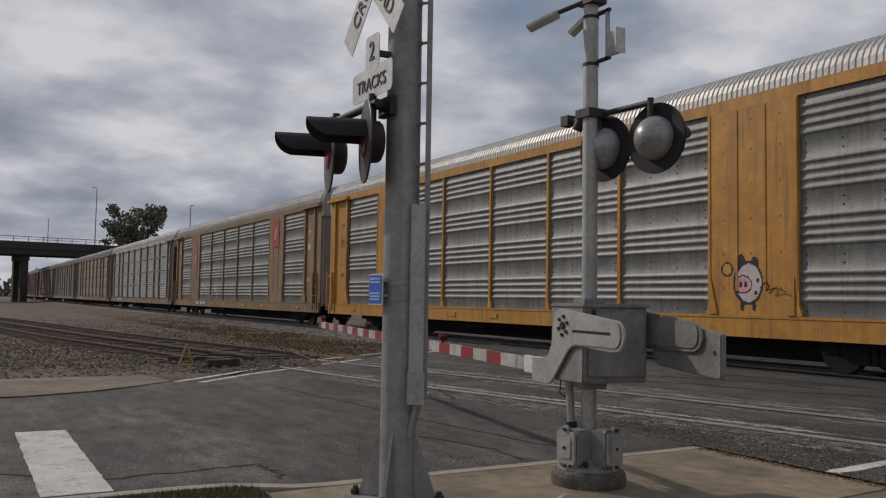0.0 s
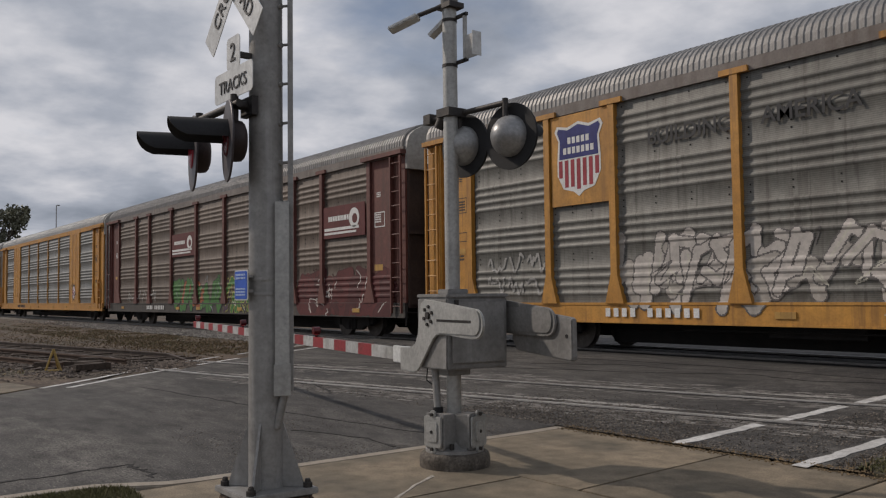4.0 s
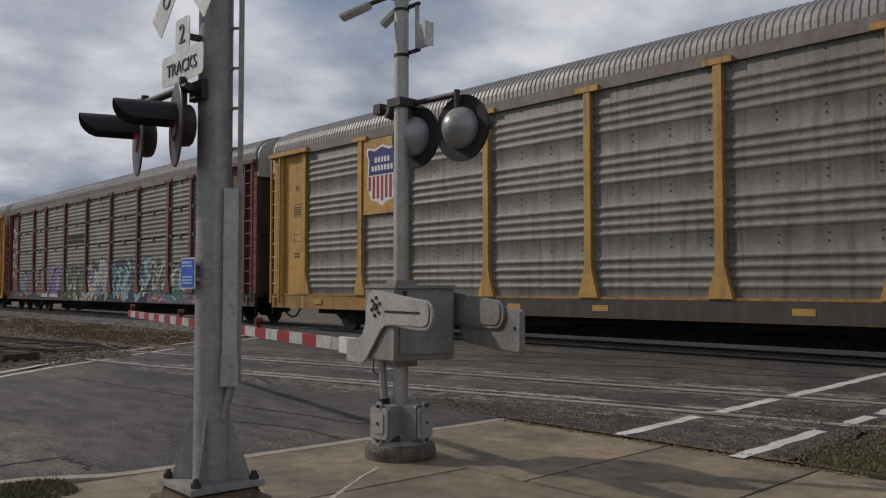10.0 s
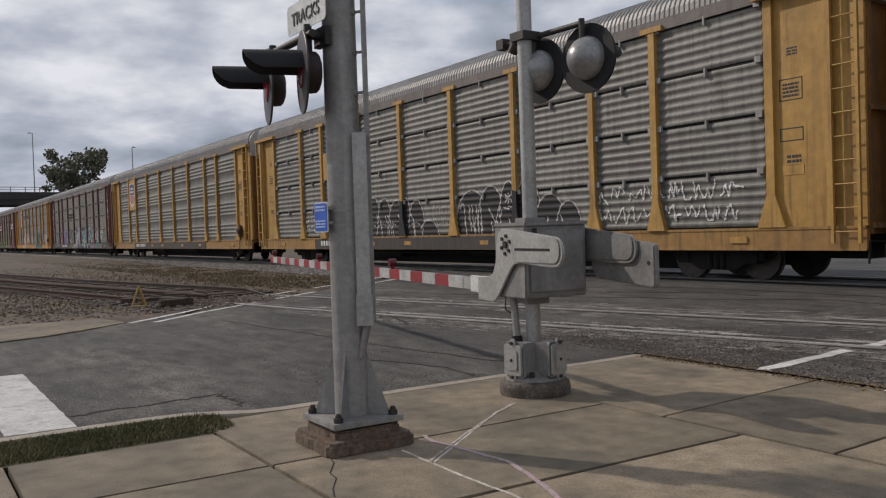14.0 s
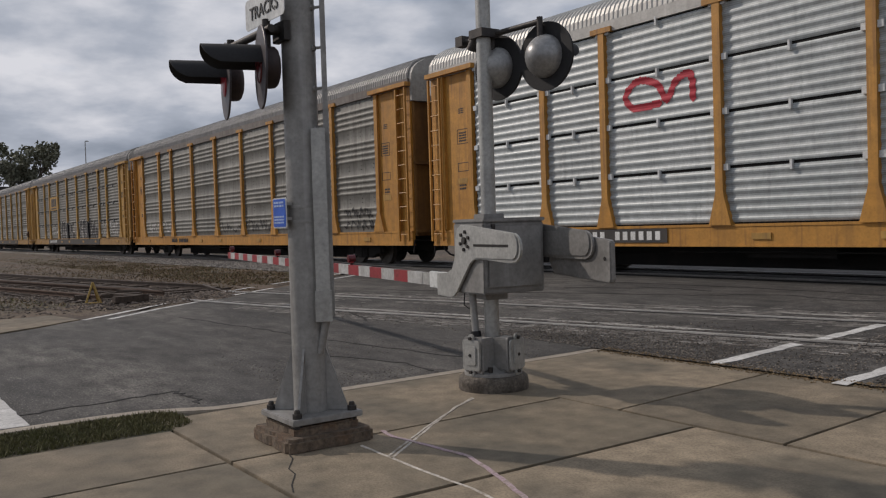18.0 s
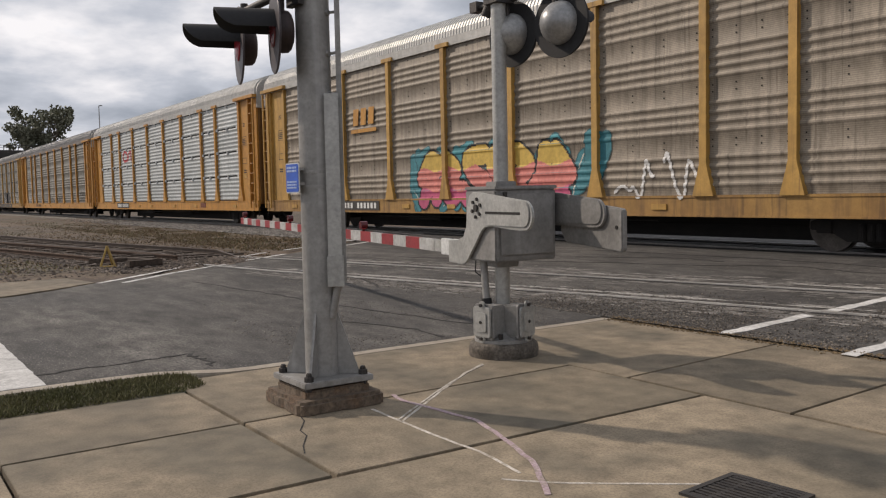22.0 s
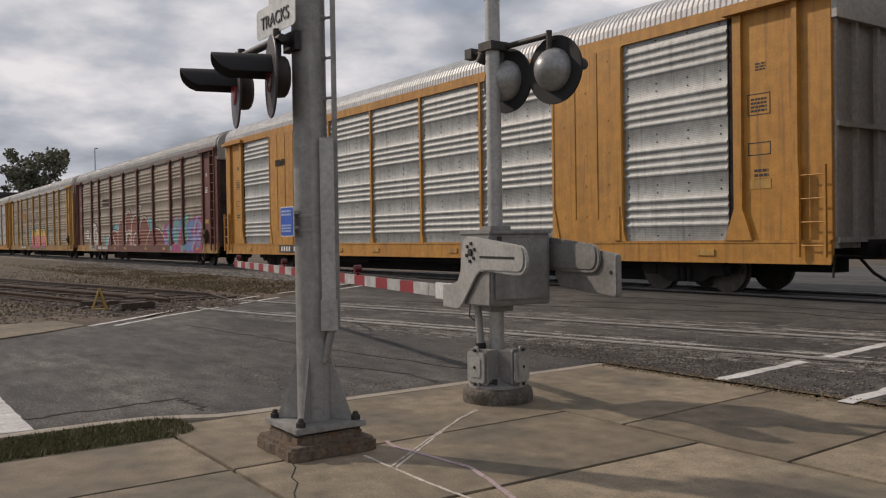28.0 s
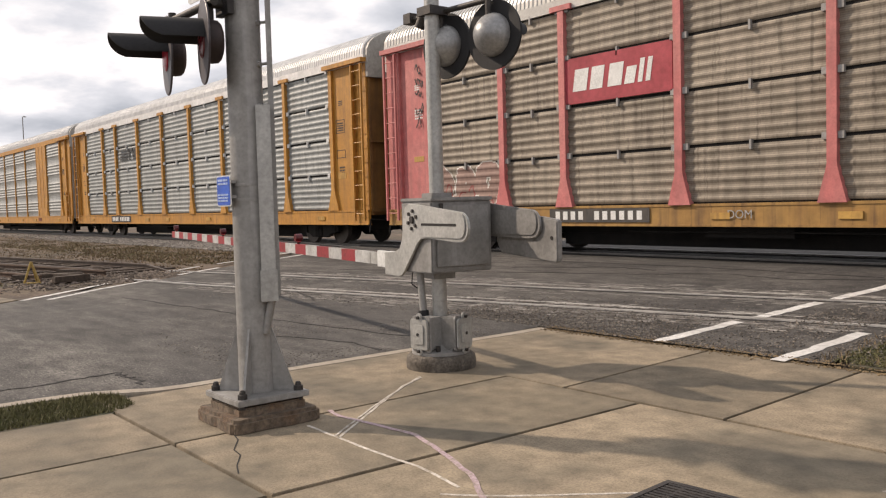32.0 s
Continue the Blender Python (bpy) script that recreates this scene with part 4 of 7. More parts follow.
def build_tracks():
    main = thing("main_track", "railway track of steel rails crossing the road", "railway track", kind="structure")
    for y in (14.635, 16.145):
        part("rail", Geo().prism([(y + a, 0.38 + b) for a, b in RAIL], -420, 420, "x"), M["rail"], main)
    tie = Geo().box(-.11, .11, -1.3, 1.3, -.1, 0, 0).mesh("tie", [M["tie"]], 0, 0.01)
    for k in range(90):
        part("tie", tie, None, main).location = (-22.8 - k * 0.56, 15.39, 0.275)
    gap = Geo()
    for y in (14.635, 16.145):
        gap.box(-22, -3.6, y - .12, y - .045, .3, .345).box(-22, -3.6, y + .045, y + .12, .3, .345)
    part("flangeway", gap, M["crack"], main)

    side = thing("siding_track", "old siding track with worn rails crossing the road at an angle", "railway track", kind="structure")
    for off in (-.755, .755):
        pts = []
        for x in np.linspace(18, -150, 169):
            d = siding_y(x + .5) - siding_y(x - .5)
            pts.append((x - off * d, siding_y(x) + off))
        g = Geo()
        v = []
        for x, y in pts:
            top = max(gz(x, y), 0) + 0.018 if -21.5 < x < -3 else 0.205
            v += [(x, y + a, top + b) for a, b in RAIL]
        n = len(RAIL)
        f = [(i * n + j, i * n + (j + 1) % n, (i + 1) * n + (j + 1) % n, (i + 1) * n + j) for i in range(len(pts) - 1) for j in range(n)]
        g.add(v, f)
        g.m = [1 if pts[i][0] > -20.5 else 0 for i in range(len(pts) - 1) for j in range(n)]
        part("rail", g, [M["rail_side"], M["rail_light_grey"]], side)
        gap = Geo().ribbon([(x, y + (.08 if off < 0 else -.08)) for x, y in pts if -20.5 < x < -3.8], 0.07, gz, 0.006)
        gap.ribbon([(x, y + (-.09 if off < 0 else .09)) for x, y in pts if -20.5 < x < -3.8], 0.05, gz, 0.006)
        part("flangeway", gap, M["crack"], side)
    for k in range(95):
        x = -21.6 - k * 0.58
        ob = part("tie", tie, None, side)
        ob.location, ob.rotation_euler = (x, siding_y(x), 0.095 + 0.012 * math.sin(k * 2.3)), (0, 0, 0.17 + 0.02 * math.sin(k * 5.1))
    second = thing("stub_track", "rusty rails of a second siding ending near the road", "railway track", kind="structure")
    for off in (-2.3, -.86):
        v = []
        xs = np.linspace(-20.9, -75, 56)
        for x in xs:
            v += [(x, siding_y(x) + off + a, 0.185 + b) for a, b in RAIL]
        n = len(RAIL)
        f = [(i * n + j, i * n + (j + 1) % n, (i + 1) * n + (j + 1) % n, (i + 1) * n + j) for i in range(len(xs) - 1) for j in range(n)]
        part("rail", Geo().add(v, f + [tuple(range(n))]), M["rail_rust"], second)
    for k in range(60):
        x = -21.3 - k * 0.6
        ob = part("tie", tie, None, second)
        ob.location, ob.rotation_euler = (x, siding_y(x) - 1.55, 0.075), (0, 0, 0.17 + 0.03 * math.sin(k * 3.7))
    # the end frame and loose timbers by the siding
    x, y = -20.6, 4.85
    frame_stand = thing("derail_marker", "small yellow triangular steel marker frame beside the siding", "marker", at=pose(x, y, 0.02, 0, 0, 62))
    part("left_leg", Geo().rod((-.17, 0, 0), (0, 0, .50), .024, 8), M["yellow_frame"], frame_stand)
    part("right_leg", Geo().rod((.17, 0, 0), (0, 0, .50), .024, 8), M["yellow_frame"], frame_stand)
    part("foot_bar", Geo().rod((-.19, 0, .02), (.19, 0, .02), .022, 8), M["yellow_frame"], frame_stand)
    part("back_leg", Geo().rod((0, .4, 0), (0, 0, .48), .020, 8), M["yellow_frame"], frame_stand)
    for dx, dy, rz, ln in ((-.9, .55, 70, 1.5), (-.2, .9, 20, 1.1), (.3, .75, 100, .8), (-1.6, 1.5, 35, 1.3)):
        t = part("loose_timber", Geo().box(-ln / 2, ln / 2, -.1, .1, 0, .14), M["tie"], None, bevel=0.01)
        t.matrix_basis = pose(x + dx, y + dy, 0.03, 0, 0, rz)
        tagged(t, "dark old timber lying on the ground by the siding", "timber", "loose timbers")


build_ground()
build_markings()
build_tracks()

# ---- signals ----
MAST = Vector((-5.736, 2.92, 0))
GATE = Vector((-6.35, 5.18, 0))


def disc_light(parent, at, face, lit=False, hood=True):
    """One flashing light: background disc, housing behind it, lens and hood. face: yaw of the facing way, from -y."""
    grp = new("flashing_light")
    grp.parent = parent
    grp.matrix_basis = Matrix.Translation(at) @ pose(0, 0, 0, 0, 0, face)
    part("background", Geo().lathe([(0, .30), (.004, .305), (.012, .305), (.016, .30)], (0, .016, 0), (0, 0, 0), 40), [M["disc"] if hood else M["black"]], grp, smooth=30)
    part("housing", Geo().lathe([(0, .15), (.05, .155), (.09, .15), (.11, .13), (.125, .09), (.13, .03)] if hood else [(0, .195), (.05, .195), (.10, .175), (.15, .135), (.195, .085), (.215, .03)], (0, .016, 0), (0, 1, 0), 28), [M["maroon_case"] if hood else M["dome"]], grp, "" if hood else "domed grey metal housing", smooth=40)
    if not hood:
        part("rim", Geo().lathe([(0, .305), (.004, .312), (.02, .312), (.022, .25), (.018, .20)], (0, .018, 0), (0, 1, 0), 40), [M["black"]], grp, "broad black background rim", smooth=30)
        for bx, bz, by in ((-.17, 0, .07), (.17, 0, .07), (0, .165, .11)):
            part("hinge_boss", Geo().rod((bx, .03, bz), (bx, by, bz), .022, 10), [M["dome"]], grp)
    part("lens", Geo().lathe([(0, .12), (.010, .115), (.022, .08), (.026, .03)], (0, -.001, 0), (0, -1, 0), 28), [M["red_lit"] if lit else M["red_lens"]], grp, "lit red lens" if lit else "dark red lens", smooth=40)
    n = 24
    v, f = [], []
    length = 0.42 if hood else 0.30
    for i in range(n + 1):
        a = radians(2 + 176 * i / n)
        c, s = math.cos(a), math.sin(a)
        far = length * (0.58 + 0.42 * math.sqrt(max(0.0, 1 - (1 - max(0.0, s)) ** 2)))
        for r in (.162, .156):
            v += [(c * r, 0, s * r), (c * r * .96, -far, s * r * .96)]
    for i in range(n):
        k = 4 * i
        f += [(k, k + 1, k + 5, k + 4), (k + 2, k + 6, k + 7, k + 3), (k + 1, k + 3, k + 7, k + 5), (k, k + 4, k + 6, k + 2)]
    part("hood", Geo().add(v, f), [M["black"]], grp, "long black sun hood", smooth=30)
    return grp


def sign_plate(outline, thick=0.006):
    return Geo().prism(outline, 0, thick, "y")


def rounded(w, h, r, cx=0.0, cz=0.0, n=5):
    pts = []
    for qx, qz, a0 in ((1, 1, 0), (-1, 1, 90), (-1, -1, 180), (1, -1, 270)):
        for k in range(n + 1):
            a = radians(a0 + 90 * k / n)
            pts.append((cx + qx * (w / 2 - r) + r * math.cos(a), cz + qz * (h / 2 - r) + r * math.sin(a)))
    return pts


def build_mast():
    t = thing("crossing_signal_mast", "tall grey steel crossing signal mast with ladder on stained concrete footing", "signal mast", at=Matrix.Translation(MAST))
    part("footing", Geo().prism([(-.36, -.30), (-.33, -.34), (-.05, -.35), (.02, -.335), (.10, -.35), (.31, -.36), (.35, -.31), (.34, -.02), (.36, .05), (.35, .33), (.30, .35), (-.30, .35), (-.35, .31), (-.345, .02)], -.02, .10, "z"), M["footing"], t, "rust-stained concrete footing", bevel=0.025)
    part("grout_pad", Geo().prism([(-.27, -.24), (-.24, -.27), (.08, -.265), (.12, -.25), (.25, -.265), (.27, -.22), (.265, .26), (-.26, .265)], .08, .160, "z"), M["footing"], t, "crumbling stained grout under the base plate", bevel=0.012)
    part("base_plate", Geo().box(-.285, .285, -.285, .285, .178, .222), M["galv"], t, bevel=0.006)
    for sx in (-1, 1):
        for sy in (-1, 1):
            b = part("anchor_bolt", Geo().rod((0, 0, .1), (0, 0, .285), .017, 10), M["iron"], t)
            b.location = (sx * .225, sy * .225, 0)
            part("nut", Geo().lathe([(0, .036), (.034, .036), (.036, .024), (.055, .022), (.062, .01)], (0, 0, .222), (0, 0, 1), 8), M["iron"], b)
            part("levelling_nut", Geo().rod((0, 0, .15), (0, 0, .185), .034, 6), M["iron"], b)
    part("pole", Geo().rod((0, 0, .222), (0, 0, 6.6), .130, 36, .122), M["galv"], t, smooth=40)
    for k in range(4):
        a = 45 + 90 * k
        g = Geo().prism([(.12, .224), (.285, .224), (.285, .26), (.13, .70), (.12, .70)], -.009, .009, "y", m=pose(0, 0, 0, 0, 0, a))
        part("gusset", g, M["galv"], t)
    # the ladder: one outer rail and rungs to the pole
    lx, ly = .30, .17
    q = math.hypot(lx, ly)
    d = Vector((lx, ly, 0)).normalized()
    part("ladder_rail", Geo().box(-.020, .020, -.036, .036, .93, 6.4, m=Matrix.Translation((lx * .46, ly * .80, 0)) @ pose(0, 0, 0, 0, 0, 62)), M["galv"], t)
    for k in range(14):
        z = 2.33 + .3 * k
        part("rung", Geo().rod(Vector((0, 0, z)) + d * .10, (lx * .46, ly * .80, z + .012), .011, 8), M["galv"], t)
        part("rung_boss", Geo().rod(Vector((0, 0, z)) + d * .10, Vector((0, 0, z)) + d * .145, .022, 8), M["galv"], t)
    # cable trunking down the pole, with its strap and elbow
    tr = Matrix.Translation((.155, .02, 0)) @ pose(0, 0, 0, 0, 0, -27)
    part("trunking", Geo().box(-.035, .035, -.02, .085, 1.10, 2.33, m=tr), M["galv_light"], t, "flat pale cable trunking", bevel=0.004)
    part("trunking_end", Geo().box(-.042, .042, -.03, .095, .90, 1.13, m=tr), M["galv_light"], t, bevel=0.004)
    part("elbow", Geo().rod((.17, .07, .92), (.12, .03, .66), .03, 10), M["galv"], t, smooth=40)
    for z in (1.66, 1.77):
        part("sign_strap", Geo().lathe([(0, .1345), (.022, .1345)], (0, 0, z), (0, 0, 1), 36).box(-.05, .05, -.17, -.125, z, z + .022), M["galv"], t, smooth=40)
    # signs
    blue = part("blue_sign", sign_plate(rounded(.23, .225, .02, 0, 1.715)), M["sign_white"], t, "small blue emergency notice with white writing")
    blue.location = (-.045, -.18, 0)
    g = Geo().prism(rounded(.212, .207, .016, 0, 1.715), -.003, 0, "y", 0)
    part("panel", g, M["sign_blue"], blue)
    g = Geo()
    bars(g, 0, 1.780, .17, .050, 2, 3, -.003, .003, 1)
    bars(g, 0, 1.665, .17, .065, 3, 4, -.003, .003, 2)
    part("unreadable_text", g, M["pale_blue"], blue, kind="stuff")
    sy = -.235
    plate = part("tracks_sign", sign_plate(rounded(.686, .229, .04, 0, 3.235)), M["sign_white"], t, "white sign reading TRACKS")
    plate.location = (-.07, sy, 0)
    part("lettering", words("TRACKS", .136, M["text_black"]), None, plate).matrix_basis = pose(0, -.004, 3.225)
    two = part("number_sign", sign_plate(rounded(.235, .25, .04, 0, 3.468)), M["sign_white"], t, "white plate with the figure 2")
    two.location = (-.07, sy + .001, 0)
    part("lettering", words("2", .20, M["text_black"]), None, two).matrix_basis = pose(0, -.004, 3.465)
    for k, (txt, ang) in enumerate((("CROSSING", 45), ("RAIL  ROAD", -45))):
        b = part("crossbuck_blade", sign_plate(rounded(1.22, .229, .012)), M["sign_white"], t, "white crossbuck blade lettered " + txt.replace("  ", ""))
        b.matrix_basis = pose(-.07, sy - .012 + .012 * k, 4.02) @ pose(0, 0, 0, 0, -ang, 0)
        part("lettering", words(txt, .175, M["text_black"]), None, b).matrix_basis = pose(0, -.004, -.005)
    for z in (3.2, 3.42, 4.0):
        part("sign_bracket", Geo().box(-.02, .02, sy + .008, -.11, z, z + .04), M["iron"], t)
    # lights on a cross arm along x
    part("cross_arm", Geo().rod((-.86, -.24, 3.06), (.06, -.24, 3.06), .03, 14).rod((-.02, -.24, 3.06), (0, -.1, 3.06), .035, 12).rod((-.72, -.24, 2.92), (-.72, -.24, 3.12), .03, 12).rod((-.03, -.24, 2.92), (-.03, -.24, 3.14), .03, 12).box(-.1, .1, -.16, -.11, 2.98, 3.12), M["iron"], t, smooth=40)
    disc_light(t, (-.03, -.30, 2.785), -16, False)
    disc_light(t, (-.72, -.30, 2.785), -15, True)


def build_gate():
    t = thing("crossing_gate", "grey steel crossing gate with lowered striped arm and counterweight", "crossing gate", at=Matrix.Translation(GATE))
    part("concrete_ring", Geo().lathe([(0, .335), (.07, .34), (.125, .33), (.15, .30), (.155, .2)], (0, 0, -.01), (0, 0, 1), 40), M["footing_grey"], t, "weathered round concrete base", smooth=40)
    part("base_casting", Geo().lathe([(0, .28), (.03, .28), (.05, .17), (.12, .11), (.2, .085)], (0, 0, .14), (0, 0, 1), 32).box(-.24, .24, -.05, .05, .14, .20).box(-.05, .05, -.24, .24, .14, .20), M["galv"], t, smooth=40)
    for k in range(4):
        a = radians(45 + 90 * k)
        part("anchor_bolt", Geo().rod((math.cos(a) * .22, math.sin(a) * .22, .14), (math.cos(a) * .22, math.sin(a) * .22, .23), .022, 8), M["iron"], t)
    part("pole", Geo().rod((0, 0, .2), (0, 0, 5.2), .071, 28), M["galv_light"], t, smooth=40)
    part("cap", Geo().lathe([(0, .075), (.02, .09), (.16, .09), (.2, .07), (.3, .09), (.5, .085), (.6, .03)], (0, 0, 4.98), (0, 0, 1), 24), M["galv"], t, smooth=40)
    # two cast junction boxes low on the pole
    for nm, rz, lab in (("junction_box", 6, "cast grey junction box with bolted lid"), ("junction_box", 106, "cast grey junction box with bolted lid")):
        m = pose(0, 0, 0, 0, 0, rz)
        bx = part(nm, Geo().box(-.10, .10, -.27, -.07, .19, .50, m=m), M["galv"], t, lab, bevel=0.012)
        lid = part("lid", Geo().prism(rounded(.235, .29, .03, 0, .345) , -.292, -.268, "y", m=m).prism(rounded(.075, .40, .03, 0, .345), -.290, -.268, "y", m=m), M["galv_light"], bx, bevel=0.005)
        part("flange", Geo().prism(rounded(.25, .34, .03, 0, .345), -.262, -.236, "y", m=m), M["galv_dark"], bx, "darker bolted seam flange", bevel=0.004)
        part("raised_panel", Geo().prism(rounded(.15, .19, .03, 0, .345), -.303, -.291, "y", m=m), M["galv_light"], lid, bevel=0.005)
        for z in (.185, .345, .505):
            part("lid_bolt", Geo().rod(m @ Vector((0, -.31, z)), m @ Vector((0, -.28, z)), .016, 8), M["iron"], bx)
    part("conduit", Geo().rod((-.10, -.12, .50), (-.16, -.11, .97), .036, 14), M["galv"], t, "bent grey conduit", smooth=40)
    part("conduit_collar", Geo().rod((-.098, -.12, .49), (-.104, -.12, .55), .052, 14), M["black"], t, smooth=40)
    part("loose_cable", Geo().rod((-.22, -.15, .95), (-.24, -.15, .80), .006, 6).rod((-.24, -.15, .80), (-.19, -.12, .76), .006, 6).rod((-.19, -.12, .76), (-.15, -.1, .9), .006, 6), M["black"], t)
    # the mechanism, in the arm's own axes: u away from the arm, v across it
    A = pose(0, 0, 0, 0, 0, -9.6)
    part("mechanism_box", Geo().prism([(-.30, .95), (-.22, .92), (.30, .93), (.31, 1.60), (-.30, 1.60)], -.235, .42, "y", m=A), M["galv_mid"], t, "grey gate mechanism case", bevel=0.012)
    part("case_lid", Geo().box(-.31, .325, -.24, .43, 1.60, 1.635, m=A), M["galv_mid"], t, bevel=0.008)
    part("case_door", Geo().box(.31, .325, -.19, .38, .99, 1.56, m=A), M["galv_mid"], t, bevel=0.006)
    part("case_latch", Geo().box(.325, .345, -.16, -.125, 1.30, 1.58, m=A), M["iron"], t)
    part("pole_clamp", Geo().box(-.11, .11, -.11, .11, 1.63, 1.68, m=A), M["galv_mid"], t, bevel=0.008)
    part("lower_clamp", Geo().box(-.12, .12, -.12, .12, .86, .93, m=A), M["galv_mid"], t, bevel=0.008)

    def bracket(v0, v1, with_foot, skin="galv_light"):
        top = [(-.20, 1.46), (-.16, 1.55), (-.08, 1.585), (.10, 1.575), (.90, 1.50)]
        end = [(.90 + .13 * math.sin(radians(a)), 1.37 + .13 * math.cos(radians(a))) for a in range(15, 180, 20)]
        if with_foot:
            low = [(.80, 1.235), (.30, 1.26), (.16, 1.25), (.08, 1.20), (-.02, 1.10), (-.20, .93), (-.26, .885), (-.34, .87), (-.64, .875), (-.645, 1.10), (-.42, 1.11), (-.30, 1.15), (-.235, 1.25), (-.215, 1.36)]
        else:
            low = [(.80, 1.235), (.10, 1.25), (-.15, 1.28), (-.20, 1.36)]
        slot = Geo().box(.22, .86, v0 - .004, v0 + .004, 1.372, 1.402, m=A @ Matrix.Translation((0, 0, 0)))
        b = part("arm_bracket", Geo().prism(top + end + low, v0, v1, "y", m=A), M[skin], t, "cut steel bracket plate with a long slot", bevel=0.006)
        part("slot", slot, M["crack"], b)
        part("slot_lip", Geo().prism(rounded(.86, .23, .10, .56, 1.385), v0 - .012, v0 - .002, "y", m=A), M[skin], b, bevel=0.004)
        hub = Geo().rod(A @ Vector((0, v0, 1.43)), A @ Vector((0, v0 - .02, 1.43)), .035, 14)
        part("hub", hub, M["iron"], b)
        for k in range(6):
            a = radians(60 * k + 20)
            c = Vector((math.cos(a) * .085, v0, 1.43 + math.sin(a) * .085))
            part("bolt", Geo().rod(A @ c, A @ (c + Vector((0, -.016, 0))), .019, 6), M["iron"], b)
        return b

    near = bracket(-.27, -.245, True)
    # dark strip laid on the lip for the shade inside the slot
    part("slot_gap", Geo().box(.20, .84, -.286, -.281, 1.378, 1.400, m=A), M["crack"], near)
    far = bracket(.47, .495, False, "galv_dark")
    part("main_shaft", Geo().rod(A @ Vector((0, -.26, 1.43)), A @ Vector((0, .49, 1.43)), .05, 16), M["iron"], t, smooth=40)
    w = part("counterweight", Geo().prism([(.26, 1.20), (.34, 1.09), (1.215, 1.035), (1.235, 1.06), (1.235, 1.40), (1.20, 1.415), (.95, 1.44), (.30, 1.44)], .50, .56, "y", m=A), M["galv_dark"], t, "flat steel counterweight slab", bevel=0.01)
    part("weight_hole", Geo().rod(A @ Vector((1.16, .499, 1.25)), A @ Vector((1.16, .494, 1.25)), .018, 12), M["crack"], w)
    # the arm
    root = A @ Vector((-.50, -.20, 1.02))
    tip = Vector((-17.75, 7.02, 1.07)) - GATE
    way = tip - root
    R = Matrix.Translation(root) @ (way.to_track_quat("X", "Z")).to_matrix().to_4x4()
    length = way.length
    clamp = part("arm_clamp", Geo().box(-.16, .42, -.03, .03, -.085, .085, m=R), M["sign_white"], t, "pale arm adapter", bevel=0.006)
    for k, (x, z) in enumerate(((.05, .04), (.05, -.04), (.3, .04), (.3, -.04))):
        part("adapter_bolt", Geo().rod(R @ Vector((x, -.03, z)), R @ Vector((x, -.05, z)), .018, 6), M["iron"], clamp)
    arm = part("arm", Geo().box(.35, length, -.02, .02, -.062, .062, m=R), M["galv_light"], t, "long gate arm striped red and white")
    x = .62
    red = False
    k = 0
    while x < length - .05:
        x1 = min(x + .405, length)
        part("red_stripe" if red else "white_stripe", Geo().box(x, x1, -.0235, .0235, -.064, .064, m=R), M["arm_red"] if red else M["arm_white"], arm)
        x, red = x1, not red
    for fx in (length - .35, length * .62, length * .27):
        lamp = part("arm_lamp", Geo().rod(R @ Vector((fx, 0, .06)), R @ Vector((fx, 0, .10)), .018, 10).rod(R @ Vector((fx, -.045, .145)), R @ Vector((fx, .045, .145)), .052, 18), M["red_lens"], t, "small red lamp on the arm", smooth=40)
        part("lamp_case", Geo().box(fx - .03, fx + .03, -.03, .03, .09, .145, m=R), M["red"], lamp, bevel=0.005)
    part("arm_cable", Geo().rod(R @ Vector((.2, -.01, .09)), R @ Vector((length * .62, 0, .072)), .006, 6), M["black"], t)
    # lights on a cross arm along x, seen from behind
    part("cross_arm", Geo().rod((-.44, .06, 3.40), (.66, .13, 3.40), .027, 14).box(-.10, .10, -.10, .12, 3.36, 3.44).box(-.47, -.36, .01, .11, 3.36, 3.46).rod((-.28, .06, 3.30), (-.22, .08, 3.42), .05, 12).rod((.02, .09, 3.22), (.02, .09, 3.44), .028, 12).rod((.66, .13, 3.25), (.66, .13, 3.44), .028, 12), M["iron"], t, smooth=40)
    disc_light(t, (.66, .22, 3.09), 187, False, False)
    disc_light(t, (.0, .20, 3.09), 187, False, False)
    # crossbuck back and small box higher up
    lamp_arm = part("side_light", Geo().box(-.30, .02, -.085, .085, -.018, .018, m=pose(-.20, -.25, 4.36, 0, -22, 40)), M["sign_white"], t, "flat pale luminaire on a short arm", bevel=0.01)
    part("light_arm", Geo().rod((-.22, -.24, 4.38), (0, -.05, 4.47), .022, 10).box(-.09, .12, -.09, .09, 4.43, 4.48), M["iron"], lamp_arm)
    part("second_light", Geo().box(-.12, .10, -.06, .06, -.018, .018, m=pose(-.14, -.02, 4.28, 0, -40, 30)), M["sign_white"], t, "small pale luminaire")
    for z in (3.88, 4.33):
        part("pole_band", Geo().lathe([(0, .076), (.03, .076)], (0, 0, z), (0, 0, 1), 28).box(.05, .22, .03, .06, z, z + .03), M["iron"], t, smooth=40)
    back = part("sign_back", Geo().box(.17, .20, .03, .06, 3.88, 4.36).box(.20, .37, .035, .05, 3.90, 4.13), M["arm_white"], t, "bare metal back of a small plate on a bracket")
    part("plate_face", Geo().box(.37, .376, -.02, .09, 3.90, 4.13), M["sign_white"], back)


build_mast()
build_gate()

# ---- the train ----
RAIL_TOP, TRACK_Y = 0.38, 15.39
DECK, EAVE, TOP = 1.05, 5.26, 5.50
END = 14.10
TIERS = (1.05, 2.13, 3.19, 4.22, 5.26)
BAYS = (-12.15, -9.40, -7.45, -4.47, -1.49, 1.49, 4.47, 7.45, 9.40, 12.15)
FACE = -1.46


